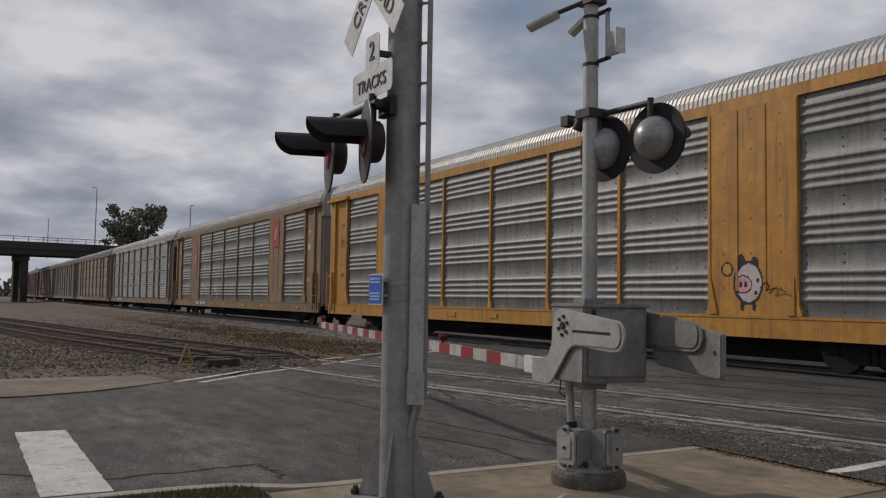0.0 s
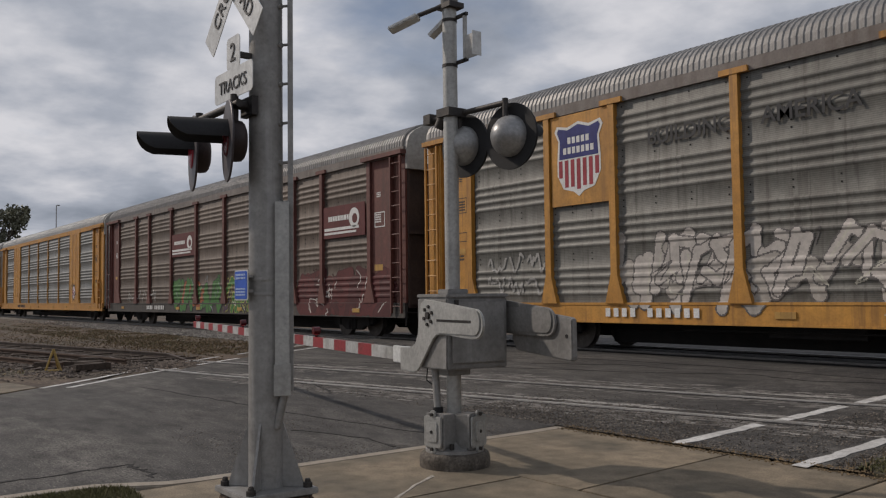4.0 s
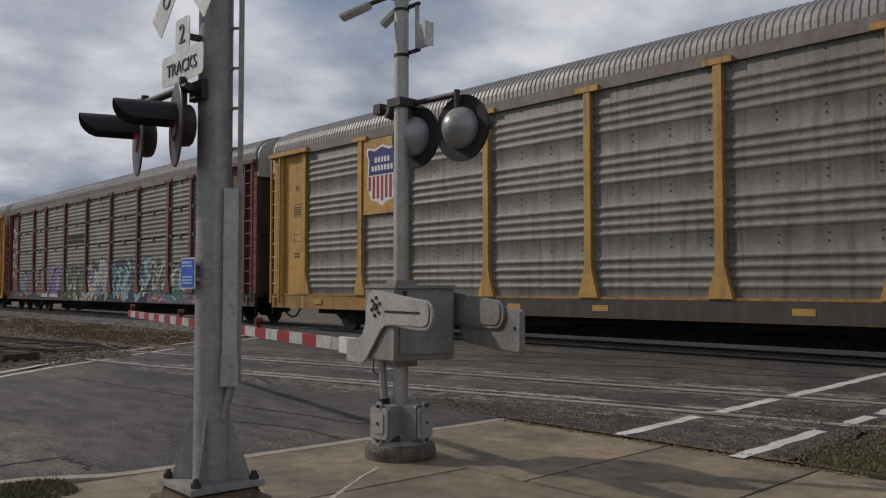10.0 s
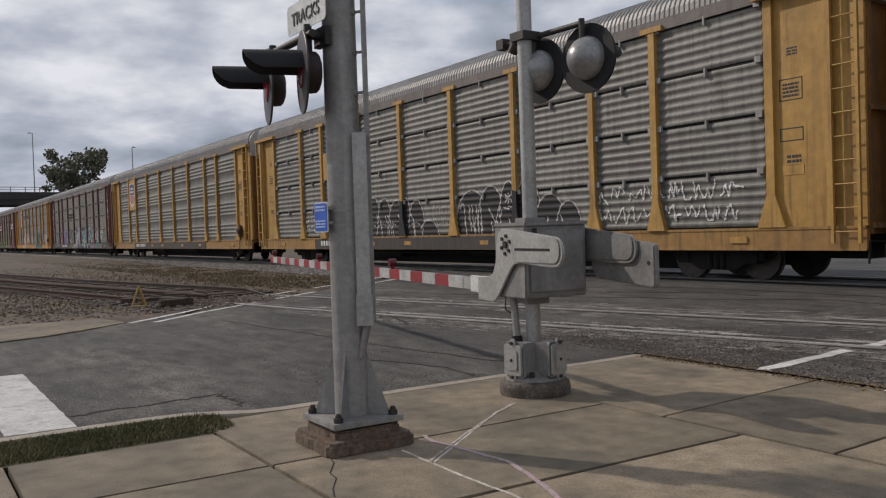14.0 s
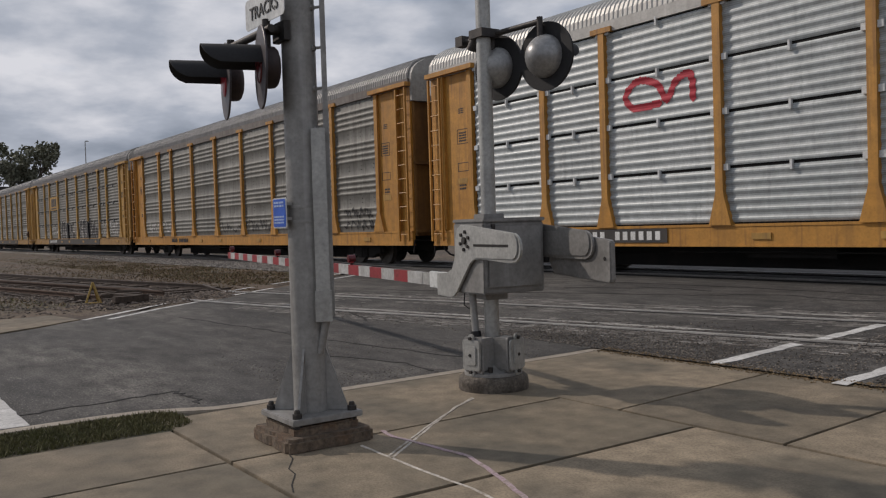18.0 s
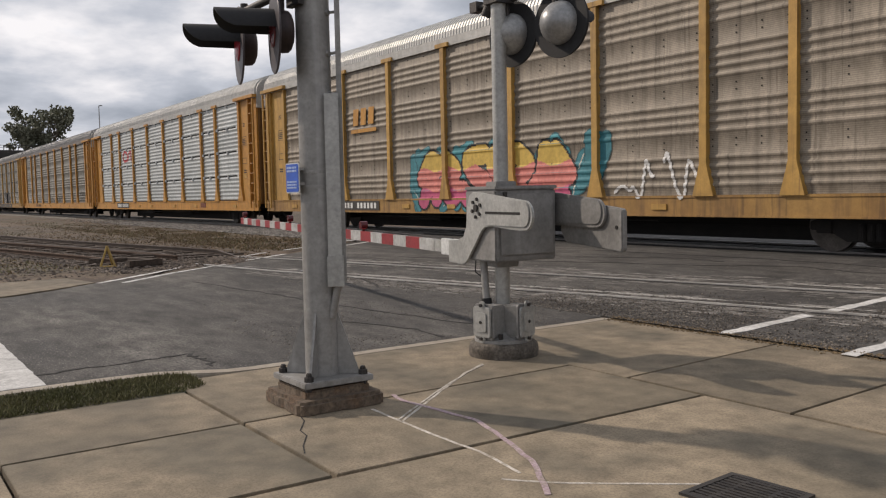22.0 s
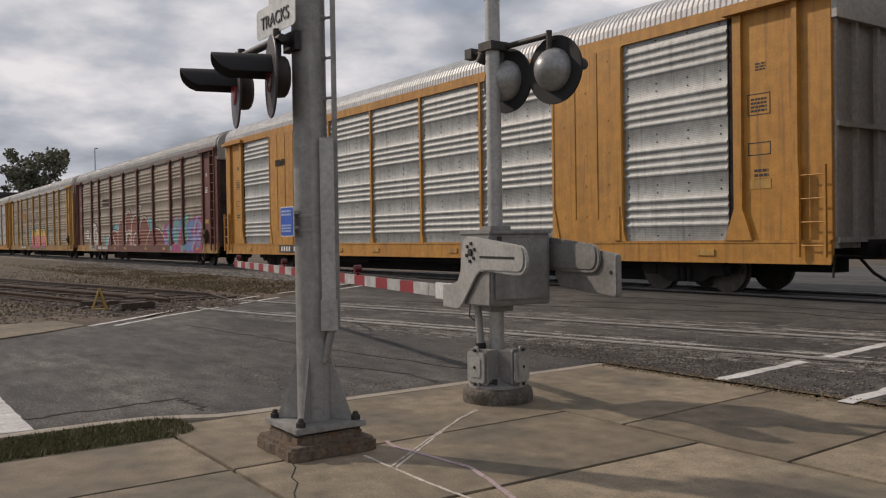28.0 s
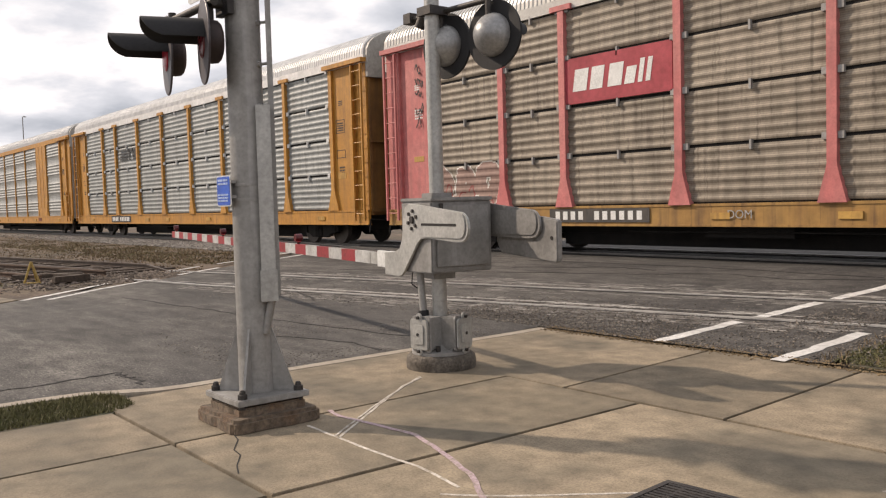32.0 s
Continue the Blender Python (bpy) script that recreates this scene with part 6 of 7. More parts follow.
def build_car(label, body="yellow", panel="silver", style="tier", roof="roof_grey", sill=None, sill_mid=None, dark="end_dark", cover="end_grey", low=None, modern=False, brake_side=False):
    car = thing("autorack_car", label, "rail car", "cars of the train")
    sill = sill or body
    # older yellow cars get end walls in a paint darkened for shade
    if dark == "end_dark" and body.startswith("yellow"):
        dark = "end_grey" if modern else "end_yellow_shaded"
    style = "modern" if modern else style
    low = low or panel

    def sill_mesh():
        g = Geo()
        g.box(-END, END, -1.515, -1.42, .62, DECK, 0).box(-END, END, 1.42, 1.515, .62, DECK, 0)
        g.box(-END, END, -1.53, -1.40, DECK - .05, DECK, 0).box(-END, END, -1.53, -1.40, .62, .66, 0)
        # last box deepens the centre sill, added to block bright ground beyond
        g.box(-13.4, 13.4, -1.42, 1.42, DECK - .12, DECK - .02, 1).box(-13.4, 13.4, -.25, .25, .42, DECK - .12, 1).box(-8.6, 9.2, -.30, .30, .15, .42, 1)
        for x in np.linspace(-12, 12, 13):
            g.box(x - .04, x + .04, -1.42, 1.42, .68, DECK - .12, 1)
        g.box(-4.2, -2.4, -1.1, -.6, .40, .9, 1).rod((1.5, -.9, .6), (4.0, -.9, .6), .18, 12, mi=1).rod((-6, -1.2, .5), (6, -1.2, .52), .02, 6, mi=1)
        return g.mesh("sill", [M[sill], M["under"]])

    part("sill", cached(("sill", sill), sill_mesh), None, car)
    if sill_mid:
        part("sill_panel", cached(("mid", sill_mid), lambda: Geo().box(-8.3, 7.3, -1.535, -1.50, .63, DECK - .06).mesh("sill_panel", [M[sill_mid]])), None, car)

    eave = body if modern else "eave_drab" if roof == "roof_grey" or body == "brown" else roof

    def rail_mesh():
        return Geo().box(-END, END, -1.53, -1.40, EAVE, TOP).box(-END, END, 1.40, 1.53, EAVE, TOP).mesh("eave_rail", [M[eave]])

    part("eave_rail", cached(("rail", eave), rail_mesh), None, car)
    part("roof", roof_mesh(roof), None, car)
    # near-black lining: the shade in the panel gaps is put into its colour
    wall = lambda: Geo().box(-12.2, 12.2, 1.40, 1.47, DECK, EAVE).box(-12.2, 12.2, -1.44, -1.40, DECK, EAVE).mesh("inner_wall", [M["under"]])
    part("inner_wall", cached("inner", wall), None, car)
    if modern:
        edges = (-12.0, -9.30, -7.15, -4.29, -1.43, 1.43, 4.29, 7.15, 9.30, 12.0)
        blank = (1, 7)
    else:
        edges, blank = BAYS, ()
    for k in range(9):
        a, b = edges[k], edges[k + 1]
        if k in blank:
            def flat(a=a, b=b):
                g = Geo().box(-(b - a) / 2 - .05, (b - a) / 2 + .05, -.07, .0, DECK, EAVE)
                for x in (-(b - a) / 2, -.35, .35, (b - a) / 2):
                    g.box(x - .025, x + .025, -.085, -.07, DECK + .5, EAVE - .03)
                for sx in (-1, 1):
                    g.prism([(sx * (b - a) / 2 - .04 * sx, DECK + .02), (sx * (b - a) / 2 - .22 * sx, DECK + .02), (sx * (b - a) / 2 - .04 * sx, DECK + .75)][::1 if sx < 0 else -1], -.10, -.07, "y")
                for x in (-.7, 0, .7):
                    for z in (1.6, 2.3, 3.0, 3.7, 4.4, 5.0):
                        g.box(x - .02, x + .02, -.08, -.07, z - .02, z + .02)
                return g.mesh("blank_panel", [M[body]])
            part("blank_panel", cached(("flat", body, k), flat), None, car).location = ((a + b) / 2, FACE, 0)
            continue
        spans = [(DECK, EAVE)] if style != "tier" else [(TIERS[i] + .030, TIERS[i + 1] - .030) for i in range(4)]
        for i, (z0, z1) in enumerate(spans):
            part("panel", sheet_mesh(b - a - (.02 if modern else .10), z0, z1, style, low if (i == 0 and style == "tier") else panel), None, car).location = ((a + b) / 2, FACE, 0)

    def post():
        if modern:
            return Geo().prism([(-.12, DECK), (.12, DECK), (.05, DECK + .2), (.04, EAVE), (-.04, EAVE), (-.05, DECK + .2)], -.075, .02, "y").mesh("post", [M[body]])
        g = Geo().prism([(-.25, DECK - .02), (.25, DECK - .02), (.105, DECK + .52), (.085, DECK + .62), (.085, EAVE + .02), (-.085, EAVE + .02), (-.085, DECK + .62), (-.105, DECK + .52)], -.115, .02, "y")
        g.box(-.30, .30, -.13, -.02, EAVE - .01, EAVE + .10)
        return g.mesh("post", [M[body]])

    for x in edges[1:-1]:
        part("post", cached(("post", body, modern), post), None, car).location = (x, FACE, 0)
    for s in (-1, 1):
        end_parts(car, s, body, dark, cover, modern)

    if brake_side:
        def brake():
            g = Geo().prism([(12.52, 1.20), (12.80, 1.20), (12.84, 1.42), (12.80, 1.66), (12.68, 1.74), (12.56, 1.66)], -1.62, -1.47, "y")
            g.lathe([(0, .05), (.05, .05), (.055, .14), (.075, .14), (.08, .12)], (12.68, -1.62, 1.46), (12.68, -2, 1.46), 18)
            return g.mesh("hand_brake", [M["rail_rust"]], 0, 0.012)
        part("hand_brake", cached("brake", brake), None, car, "rusty dark hand brake housing")
        part("brake_chain", cached("chain", lambda: Geo().rod((12.66, -1.56, 1.2), (12.60, -1.58, .55), .018, 6).rod((12.60, -1.58, .55), (12.2, -1.5, .30), .018, 6).rod((12.2, -1.5, .30), (11.7, -1.4, .45), .018, 6).mesh("brake_chain", [M["iron"]])), None, car)
    plate = cached("refl", lambda: Geo().box(-.2, .2, -1.542, -1.515, .76, .88).mesh("reflector", [M["yellow_bright"]]))
    for x in (-11.5, -3.6, -1.2, 3.0, 6.3, 11.5):
        part("reflector", plate, None, car).location = (x, 0, 0)
    sets = truck(car, -10.0) + truck(car, 10.6)
    return car, sets


def stencil(car, seed, x, mat="text_white", w=2.6, sill_mat="text_white"):
    g = Geo()
    for k in (0, 1, 2, 3, 5, 6, 7, 8, 9, 10):
        a = x + (k - 5) * w / 11
        g.box(a - .29 * w / 11, a + .29 * w / 11, -1.541, -1.537, .755, .935)
    part("number_stencil", g, M[sill_mat], car, "unreadable stencilled car number", kind="stuff")
    for s in (-1, 1):
        g = Geo()
        if s < 0:
            g.box(-12.92, -12.5, -1.478, -1.47, 2.3, 2.44)
        else:
            g.box(12.48, 12.92, -1.478, -1.47, 2.0, 2.18)
        part("warning_label", g, M["yellow_bright"], car, "small yellow warning label")
        g = Geo()
        bars(g, s * 12.68, 3.55, .34, .28, 4, 4, -1.47, .004, seed + 3 + s)
        bars(g, s * 12.72, 4.25, .22, .16, 3, 2, -1.47, .004, seed + 5 + s)
        if mat == "text_black":
            for za, zb in ((3.36, 3.76), (2.62, 2.86)):
                xa, xb = s * 12.68 - .24, s * 12.68 + .24
                g.box(xa, xb, -1.474, -1.47, za, za + .018).box(xa, xb, -1.474, -1.47, zb - .018, zb).box(xa, xa + .018, -1.474, -1.47, za, zb).box(xb - .018, xb, -1.474, -1.47, za, zb)
            bars(g, s * 12.72, 2.25, .3, .26, 3, 3, -1.47, .004, seed + 9)
        part("stencil_text", g, M["text_black"] if mat == "text_black" else M["text_white"], car, "small unreadable stencilled lines", kind="stuff")


def placard(car, x0, x1, z0, z1, mat, label):
    return part("placard", Geo().box(x0, x1, FACE - .075, FACE - .045, z0, z1), mat, car, label, bevel=0.006)


PLATE = FACE - .075
BLACK, WHITE, GREY = ("black", (0.018, 0.018, 0.02)), ("white", (0.68, 0.67, 0.65)), ("ash", (0.34, 0.33, 0.31))
TRAIN = {}


def build_train():
    C = {}
    for k, kw in {-7: dict(body="yellow_old", panel="grey_panel"), -6: dict(body="brown", panel="dark_panel", style="wide"), -5: dict(body="drab", panel="tan_panel", style="wide"),
                  -4: dict(body="drab", panel="grey_panel"), -3: dict(body="drab", panel="tan_panel", style="wide"), -2: dict(body="drab", panel="silver", roof="roof_light")}.items():
        C[k] = build_car("weathered enclosed autorack car with ribbed metal sides", **kw)
        stencil(C[k][0], k + 20, -8.5)
    C[-1] = build_car("yellow enclosed autorack car with silver ribbed panels and red emblems", "yellow_dusty", "silver_dull", "wide", "roof_light", modern=True)
    C[0] = build_car("yellow enclosed autorack car with silver ribbed panels and a painted pig", "yellow", "silver_dull", "wide", "roof_light", modern=True)
    C[1] = build_car("sooty red-brown autorack car with graffiti along its lower side", "brown", "dark_panel", "wide", sill="sill_black")
    C[2] = build_car("yellow-posted autorack car with a striped shield and pale graffiti", "yellow", "grey_panel", "wide", brake_side=True)
    C[3] = build_car("red-brown-posted autorack car covered below in purple and green graffiti", "brown", "grey_panel", "tier", sill="sill_black", low="grey_panel")
    C[4] = build_car("yellow-posted autorack car with a striped shield on a yellow board", "yellow_bright", "grey_panel", "wide", sill="yellow_old", sill_mid="sill_black", brake_side=True)
    C[5] = build_car("yellow-posted grey autorack car with a lettered board and black graffiti", "yellow_bright", "grey_panel", "tier", sill="yellow_old", sill_mid="sill_black")
    C[6] = build_car("yellow autorack car with dull silver ribbed sides", "yellow", "grey_panel", "wide")
    C[7] = build_car("yellow autorack car with bright clean silver panels", "yellow", "silver_new", "tier", "roof_light")
    C[8] = build_car("yellow-posted dusty autorack car with bright pink graffiti", "yellow_bright", "tan_panel", "wide", "roof_light", sill="yellow_old", brake_side=True)
    C[9] = build_car("red-brown-posted dusty autorack car with large round graffiti", "brown", "tan_panel", "wide", "roof_light", sill="yellow_old", sill_mid="brown", brake_side=True)
    C[10] = build_car("clean yellow autorack car with silver ribbed panels and white roof", "yellow", "silver", "wide", "roof_white", modern=True)
    C[11] = build_car("yellow autorack car with clean silver panels and white roof", "yellow", "silver_blue", "tier", "roof_white")
    C[12] = build_car("faded red-posted autorack car with a red board and dusty panels", "rose", "tan_panel", "tier", "roof_light", sill="yellow_old")
    C[13] = build_car("yellow-posted autorack car with dull ribbed sides", "yellow_old", "grey_panel", "tier")
    for k, (car, _) in C.items():
        if k >= -1:
            stencil(car, 40 + k, -7.13 if k in (7, 10, 11) else -6.55, "text_black" if k in (0, 2, 4, 5, 6, 7, 8, 10, 11) else "text_white", 2.45, "text_black" if k in (0, 6) else "text_white")
            if k in (7, 10, 11, 12, 8):
                mid = -7.13 if k in (7, 10, 11) else -6.55
                part("stencil_panel", cached(("stencil_panel", mid), lambda: Geo().box(mid - 1.36, mid + 1.36, -1.537, -1.53, .70, .99).mesh("stencil_panel", [M["sill_black"]])), None, car, "black painted band behind the car number")
            if k in (7, 10, 11):
                for q in (-.26, 0, .26):
                    part("letter_block", Geo().box(7.43 + q - .1, 7.43 + q + .1, -1.537, -1.53, .75, .96), M["stencil_brown"], car)
    c = {k: v[0] for k, v in C.items()}
    y = FACE - .075

    # red emblems, pig
    for x, w, h, z, tone in ((-8.2, 1.0, 2.6, 3.7, ("faded_emblem", (0.27, 0.13, 0.10))), (8.2, 1.05, 1.35, 4.4, ("emblem_red", (0.36, 0.05, 0.05)))):
        e = part("emblem", Geo().prism(rounded(w, h, .12, x, z), FACE - .094, FACE - .088, "y"), paint(*tone), c[-1], "worn red emblem")
        part("emblem_mark", Geo().prism([(x - .2, z - .3), (x + .05, z - .25), (x + .22, z + .35), (x, z + .3)], FACE - .098, FACE - .094, "y"), paint("worn_pink", (0.45, 0.30, 0.27)), e)
    scrawl(c[-1], -6.5, -3.0, 1.1, 2.4, "modern", 3, WHITE, rows=1, r=.03)
    pink = ("pig_pink", (0.62, 0.36, 0.40))
    pig = blobs(c[0], [(7.62, 1.98, .16, .15, BLACK), (7.62, 1.98, .12, .11, ("pig_yellow", (0.58, 0.31, 0.055))), (8.32, 2.08, .10, .14, BLACK), (7.98, 2.14, .10, .14, BLACK), (8.15, 1.70, .37, .44, BLACK), (8.17, 1.70, .31, .38, ("pig_pale", (0.60, 0.50, 0.52))),
                       (8.03, 1.67, .23, .19, BLACK), (8.03, 1.67, .20, .16, pink), (7.97, 1.67, .04, .06, BLACK), (8.10, 1.67, .04, .06, BLACK), (8.35, 1.5, .04, .04, BLACK), (8.4, 1.75, .04, .05, BLACK), (8.0, 1.24, .05, .1, BLACK), (8.3, 1.24, .05, .1, BLACK)],
                "flat", "simple painted pink pig with black outline")
    pig.location = (0, -.062, 0)
    for q in ((8.52, 1.6, 8.66, 1.72), (8.66, 1.72, 8.74, 1.62), (8.74, 1.62, 8.66, 1.55), (8.66, 1.55, 8.9, 1.6), (8.9, 1.6, 9.1, 1.52)):
        part("tail_line", Geo().rod((q[0], FACE - .09, q[1]), (q[2], FACE - .09, q[3]), .012, 6), paint(*BLACK), pig)

    # maroon boards
    maroon = paint("maroon", (0.115, 0.022, 0.022))
    for x0, x1 in ((-4.38, -1.58), (9.5, 12.05)):
        b = placard(c[1], x0, x1, 3.10, 4.12, maroon, "maroon board with a white wheel emblem")
        xm = (x0 + x1) / 2
        g = Geo().box(x0 + .1, x1 - .35, y - .006, y, 3.34, 3.43).box(x0 + .1, x1 - .5, y - .006, y, 3.22, 3.29)
        g.lathe([(0, .30), (.006, .30)], (x1 - .62, y, 3.68), (x1 - .62, y - 1, 3.68), 28)
        bars(g, x0 + 1.0, 3.72, 1.3, .26, 1, 7, y, .006, 3)
        part("white_text", g, M["text_white"], b, kind="stuff")
        part("wheel_centre", Geo().lathe([(0, .15), (.003, .15)], (x1 - .58, y - .006, 3.65), (x1 - .58, y - 1, 3.65), 24), maroon, b)
    wild(c[1], -4.1, 1.1, .68, 2.1, "wide", 11, [("green_lush", (0.05, 0.17, 0.035)), ("green_lush", (0.05, 0.17, 0.035)), ("green_pale", (0.12, 0.27, 0.08)), ("rust_orange", (0.30, 0.09, 0.03))], "green angular graffiti with dark outlines", ("teal_line", (0.02, 0.03, 0.03)), count=15, r=.15, pale=("mist", (0.30, 0.32, 0.36)), fine=6, sharp=.9)
    wild(c[1], 1.6, 7.4, .68, 1.98, "wide", 12, [("green_lush", (0.07, 0.24, 0.035)), ("plum_dark", (0.06, 0.035, 0.055)), ("black2", (0.03, 0.03, 0.03)), ("tan_brown", (0.26, 0.12, 0.07))], "green, brown and black graffiti with yellow outlines", ("lime_line", (0.34, 0.34, 0.08)), count=19, r=.10, fine=12, sharp=.9)
    wild(c[1], 7.8, 13.3, .66, 2.05, "wide", 13, [("darkred", (0.105, 0.018, 0.018)), ("darkred", (0.105, 0.018, 0.018)), ("blood", (0.075, 0.014, 0.015))], "dark red graffiti with thin white outlines", ("oxblood", (0.06, 0.012, 0.012)), ("darkred", (0.105, 0.018, 0.018)), count=12, r=.16, pale=("outline_white", (0.60, 0.58, 0.54)), fine=18, sharp=.9)
    scrawl(c[1], -10.8, -6.6, 1.1, 1.9, "wide", 14, GREY, r=.035)
    part("white_stencil_box", Geo().box(12.5, 13.05, -1.478, -1.47, 3.28, 3.31).box(12.5, 13.05, -1.478, -1.47, 3.70, 3.73).box(12.5, 12.53, -1.478, -1.47, 3.31, 3.70).box(13.02, 13.05, -1.478, -1.47, 3.31, 3.70), M["text_white"], c[1])

    # shields and slogan
    for k in (2, 4):
        placard(c[k], -9.28, -7.56, 3.20, EAVE - .02, M["yellow"] if k == 2 else M["yellow_bright"], "yellow board")
        shield(c[k], -8.42, 4.22, 1.30, 1.60, y - .001)
    part("lettering", words("BUILDING", .44, M["text_black"], .003, .006), None, c[2], "black slogan lettering").matrix_basis = pose(-5.55, FACE - .045, 4.38)
    part("lettering", words("AMERICA", .44, M["text_black"], .003, .006), None, c[2], "black slogan lettering").matrix_basis = pose(-3.05, FACE - .045, 4.38)
    wild(c[2], -7.1, -1.6, .95, 2.35, "wide", 21, [("chalky", (0.40, 0.37, 0.33)), ("chalky_light", (0.52, 0.48, 0.44)), ("chalky_light", (0.52, 0.48, 0.44))], "pale grey angular graffiti lettering", ("soft_grey", (0.13, 0.12, 0.115)), count=20, r=.115, fine=8, sharp=.95)
    spray(c[2], -.2, 3.0, .95, 2.0, "wide", 22, [("dusty_blue", (0.22, 0.27, 0.29)), ("chalky", (0.40, 0.37, 0.33))], ("slate", (0.12, 0.15, 0.17)), None, .13, 3, .1, "faded blue-grey graffiti", .03)
    spray(c[2], 3.3, 8.2, .75, 2.2, "wide", 23, [("ink", (0.025, 0.03, 0.035))], ("turquoise", (0.03, 0.19, 0.18)), ("turquoise", (0.03, 0.19, 0.18)), .15, 5, .1, "black graffiti on turquoise")
    scrawl(c[2], -11.6, -9.7, 1.2, 2.3, "wide", 24, GREY, rows=2, r=.03)
    spray(c[2], 8.6, 11.8, .95, 2.2, "wide", 25, [("chalky", (0.40, 0.37, 0.33))], ("soft_grey", (0.13, 0.12, 0.115)), None, .12, 4, .1, "pale graffiti", .03)

    # purple, green, blue and white pieces
    wild(c[3], -12.0, -9.8, .72, 2.15, "tier", 31, [("steel_blue", (0.09, 0.15, 0.20)), ("blue_grey", (0.10, 0.16, 0.19)), ("slate", (0.12, 0.15, 0.17))], "steel blue interlocked graffiti", fine=10, r=.10)
    wild(c[3], -9.7, -7.5, .72, 2.2, "tier", 36, [("mist", (0.24, 0.24, 0.26)), ("grey_dark", (0.09, 0.09, 0.10)), ("rust_spot", (0.30, 0.10, 0.03))], "grey and white interlocked graffiti", fine=16, r=.07)
    wild(c[3], -7.5, -5.1, .72, 2.3, "tier", 37, [("violet", (0.16, 0.12, 0.28)), ("lavender", (0.24, 0.20, 0.38)), ("ash_violet", (0.16, 0.15, 0.18))], "round violet graffiti with dark outlines", ("deep_violet", (0.05, 0.035, 0.10)), count=9, r=.13, fine=8, pale=("lilac_line", (0.36, 0.30, 0.52)), sharp=.1)
    wild(c[3], -4.7, -1.6, .68, 2.25, "tier", 32, [("dark_green", (0.05, 0.11, 0.06)), ("forest", (0.035, 0.07, 0.045)), ("moss", (0.09, 0.16, 0.10))], "dark green angular graffiti with cream puffs", back=("night_green", (0.03, 0.045, 0.035)), swirls=9, fine=14, r=.12, count=13, sharp=.95)
    wild(c[3], -1.5, 1.35, .68, 2.45, "tier", 33, [("fog", (0.34, 0.33, 0.37)), ("plum", (0.16, 0.13, 0.20)), ("haze", (0.42, 0.40, 0.44)), ("pool", (0.12, 0.24, 0.32))], "pale lavender angular graffiti on black", back=("soot", (0.03, 0.026, 0.028)), swirls=7, fine=16, r=.085, count=14, sharp=.95)
    wild(c[3], 1.4, 5.4, .68, 2.40, "tier", 34, [("sky", (0.11, 0.24, 0.31)), ("sky_light", (0.22, 0.38, 0.43)), ("sky_light", (0.22, 0.38, 0.43)), ("deep_blue", (0.04, 0.07, 0.11))], "light blue angular graffiti on black", back=("ink_blue", (0.02, 0.03, 0.045)), swirls=3, fine=14, r=.10, count=17, sharp=.95)
    wild(c[3], 5.5, 9.9, .68, 1.45, "tier", 38, [("plum_band", (0.20, 0.13, 0.22)), ("teal_piece", (0.05, 0.20, 0.16))], "purple and teal lower band of graffiti", back=("plum_band", (0.20, 0.13, 0.22)), count=10, r=.09, fine=8, sharp=.9)
    wild(c[3], 5.6, 10.2, 1.15, 2.25, "tier", 35, [("bone", (0.42, 0.41, 0.36)), ("fog", (0.34, 0.33, 0.37)), ("mint", (0.10, 0.22, 0.15))], "white angular graffiti", fine=10, r=.11, count=13, sharp=.95)
    scrawl(c[3], 10.3, 11.9, .9, 1.95, "tier", 39, ("mint_line", (0.05, 0.26, 0.18)), "green outlined letters", 2, .035)
    scrawl(c[3], -13.2, -12.4, 1.6, 4.6, "flat", 36, WHITE, rows=5, r=.025).location = (0, -.03, 0)
    part("white_stencil_box", Geo().box(12.45, 13.05, -1.478, -1.47, 2.95, 2.98).box(12.45, 13.05, -1.478, -1.47, 3.36, 3.39).box(12.45, 12.48, -1.478, -1.47, 2.98, 3.36).box(13.02, 13.05, -1.478, -1.47, 2.98, 3.36), M["text_white"], c[3])
    bars_dark = bars(Geo(), -3.0, 3.55, 2.2, .5, 2, 8, FACE - .045, .004, 5)
    part("faded_text", bars_dark, M["under"], c[3], "faded unreadable lettering", kind="stuff")

    # black lettering board
    b = placard(c[5], -7.36, -4.56, 3.20, 4.22, M["yellow_bright"], "yellow board with black lettering shapes")
    g = Geo().box(-6.85, -5.05, y - .006, y, 3.28, 3.38)
    for x in (-6.5, -5.92, -5.34):
        g.prism([(x - .27, 3.48), (x + .21, 3.48), (x + .27, 4.06), (x - .21, 4.06)], y - .006, y, "y")
    part("black_text", g, M["text_black"], b, "plain black slanted blocks", kind="stuff")
    scrawl(c[5], -9.2, -7.7, 1.25, 1.95, "tier", 51, WHITE, "white scribbled lines", 2, .014)
    jet, pale = ("jet", (0.012, 0.012, 0.014)), ("pale", (0.46, 0.44, 0.42))
    out = []
    for x, z, rx, rz in ((-4.07, 1.1, .43, .55), (-3.5, 1.4, .5, .95), (-2.75, 1.4, .45, .9), (-1.91, 1.35, .54, .85), (-1.35, 1.4, .3, .85), (-.68, 1.35, .45, .8), (.05, .95, .55, .55), (2.38, 1.36, .76, .92), (3.3, 1.4, .6, .95), (4.11, 1.45, .40, .98), (4.9, 1.42, .55, 1.0), (5.8, 1.2, .6, .8), (6.5, 1.1, .45, .7)):
        out += [(x, z, rx + .04, rz + .04, pale), (x, z, rx, rz, jet)]
    for x, z, rx, rz in ((-3.1, .95, .7, .45), (-1.5, .9, .8, .4), (-.6, .85, .6, .4), (3.6, 1.0, .9, .5), (4.6, 1.0, .8, .6), (6.0, .95, .6, .4)):
        out.append((x, z, rx, rz, jet))
    rng = random.Random(55)
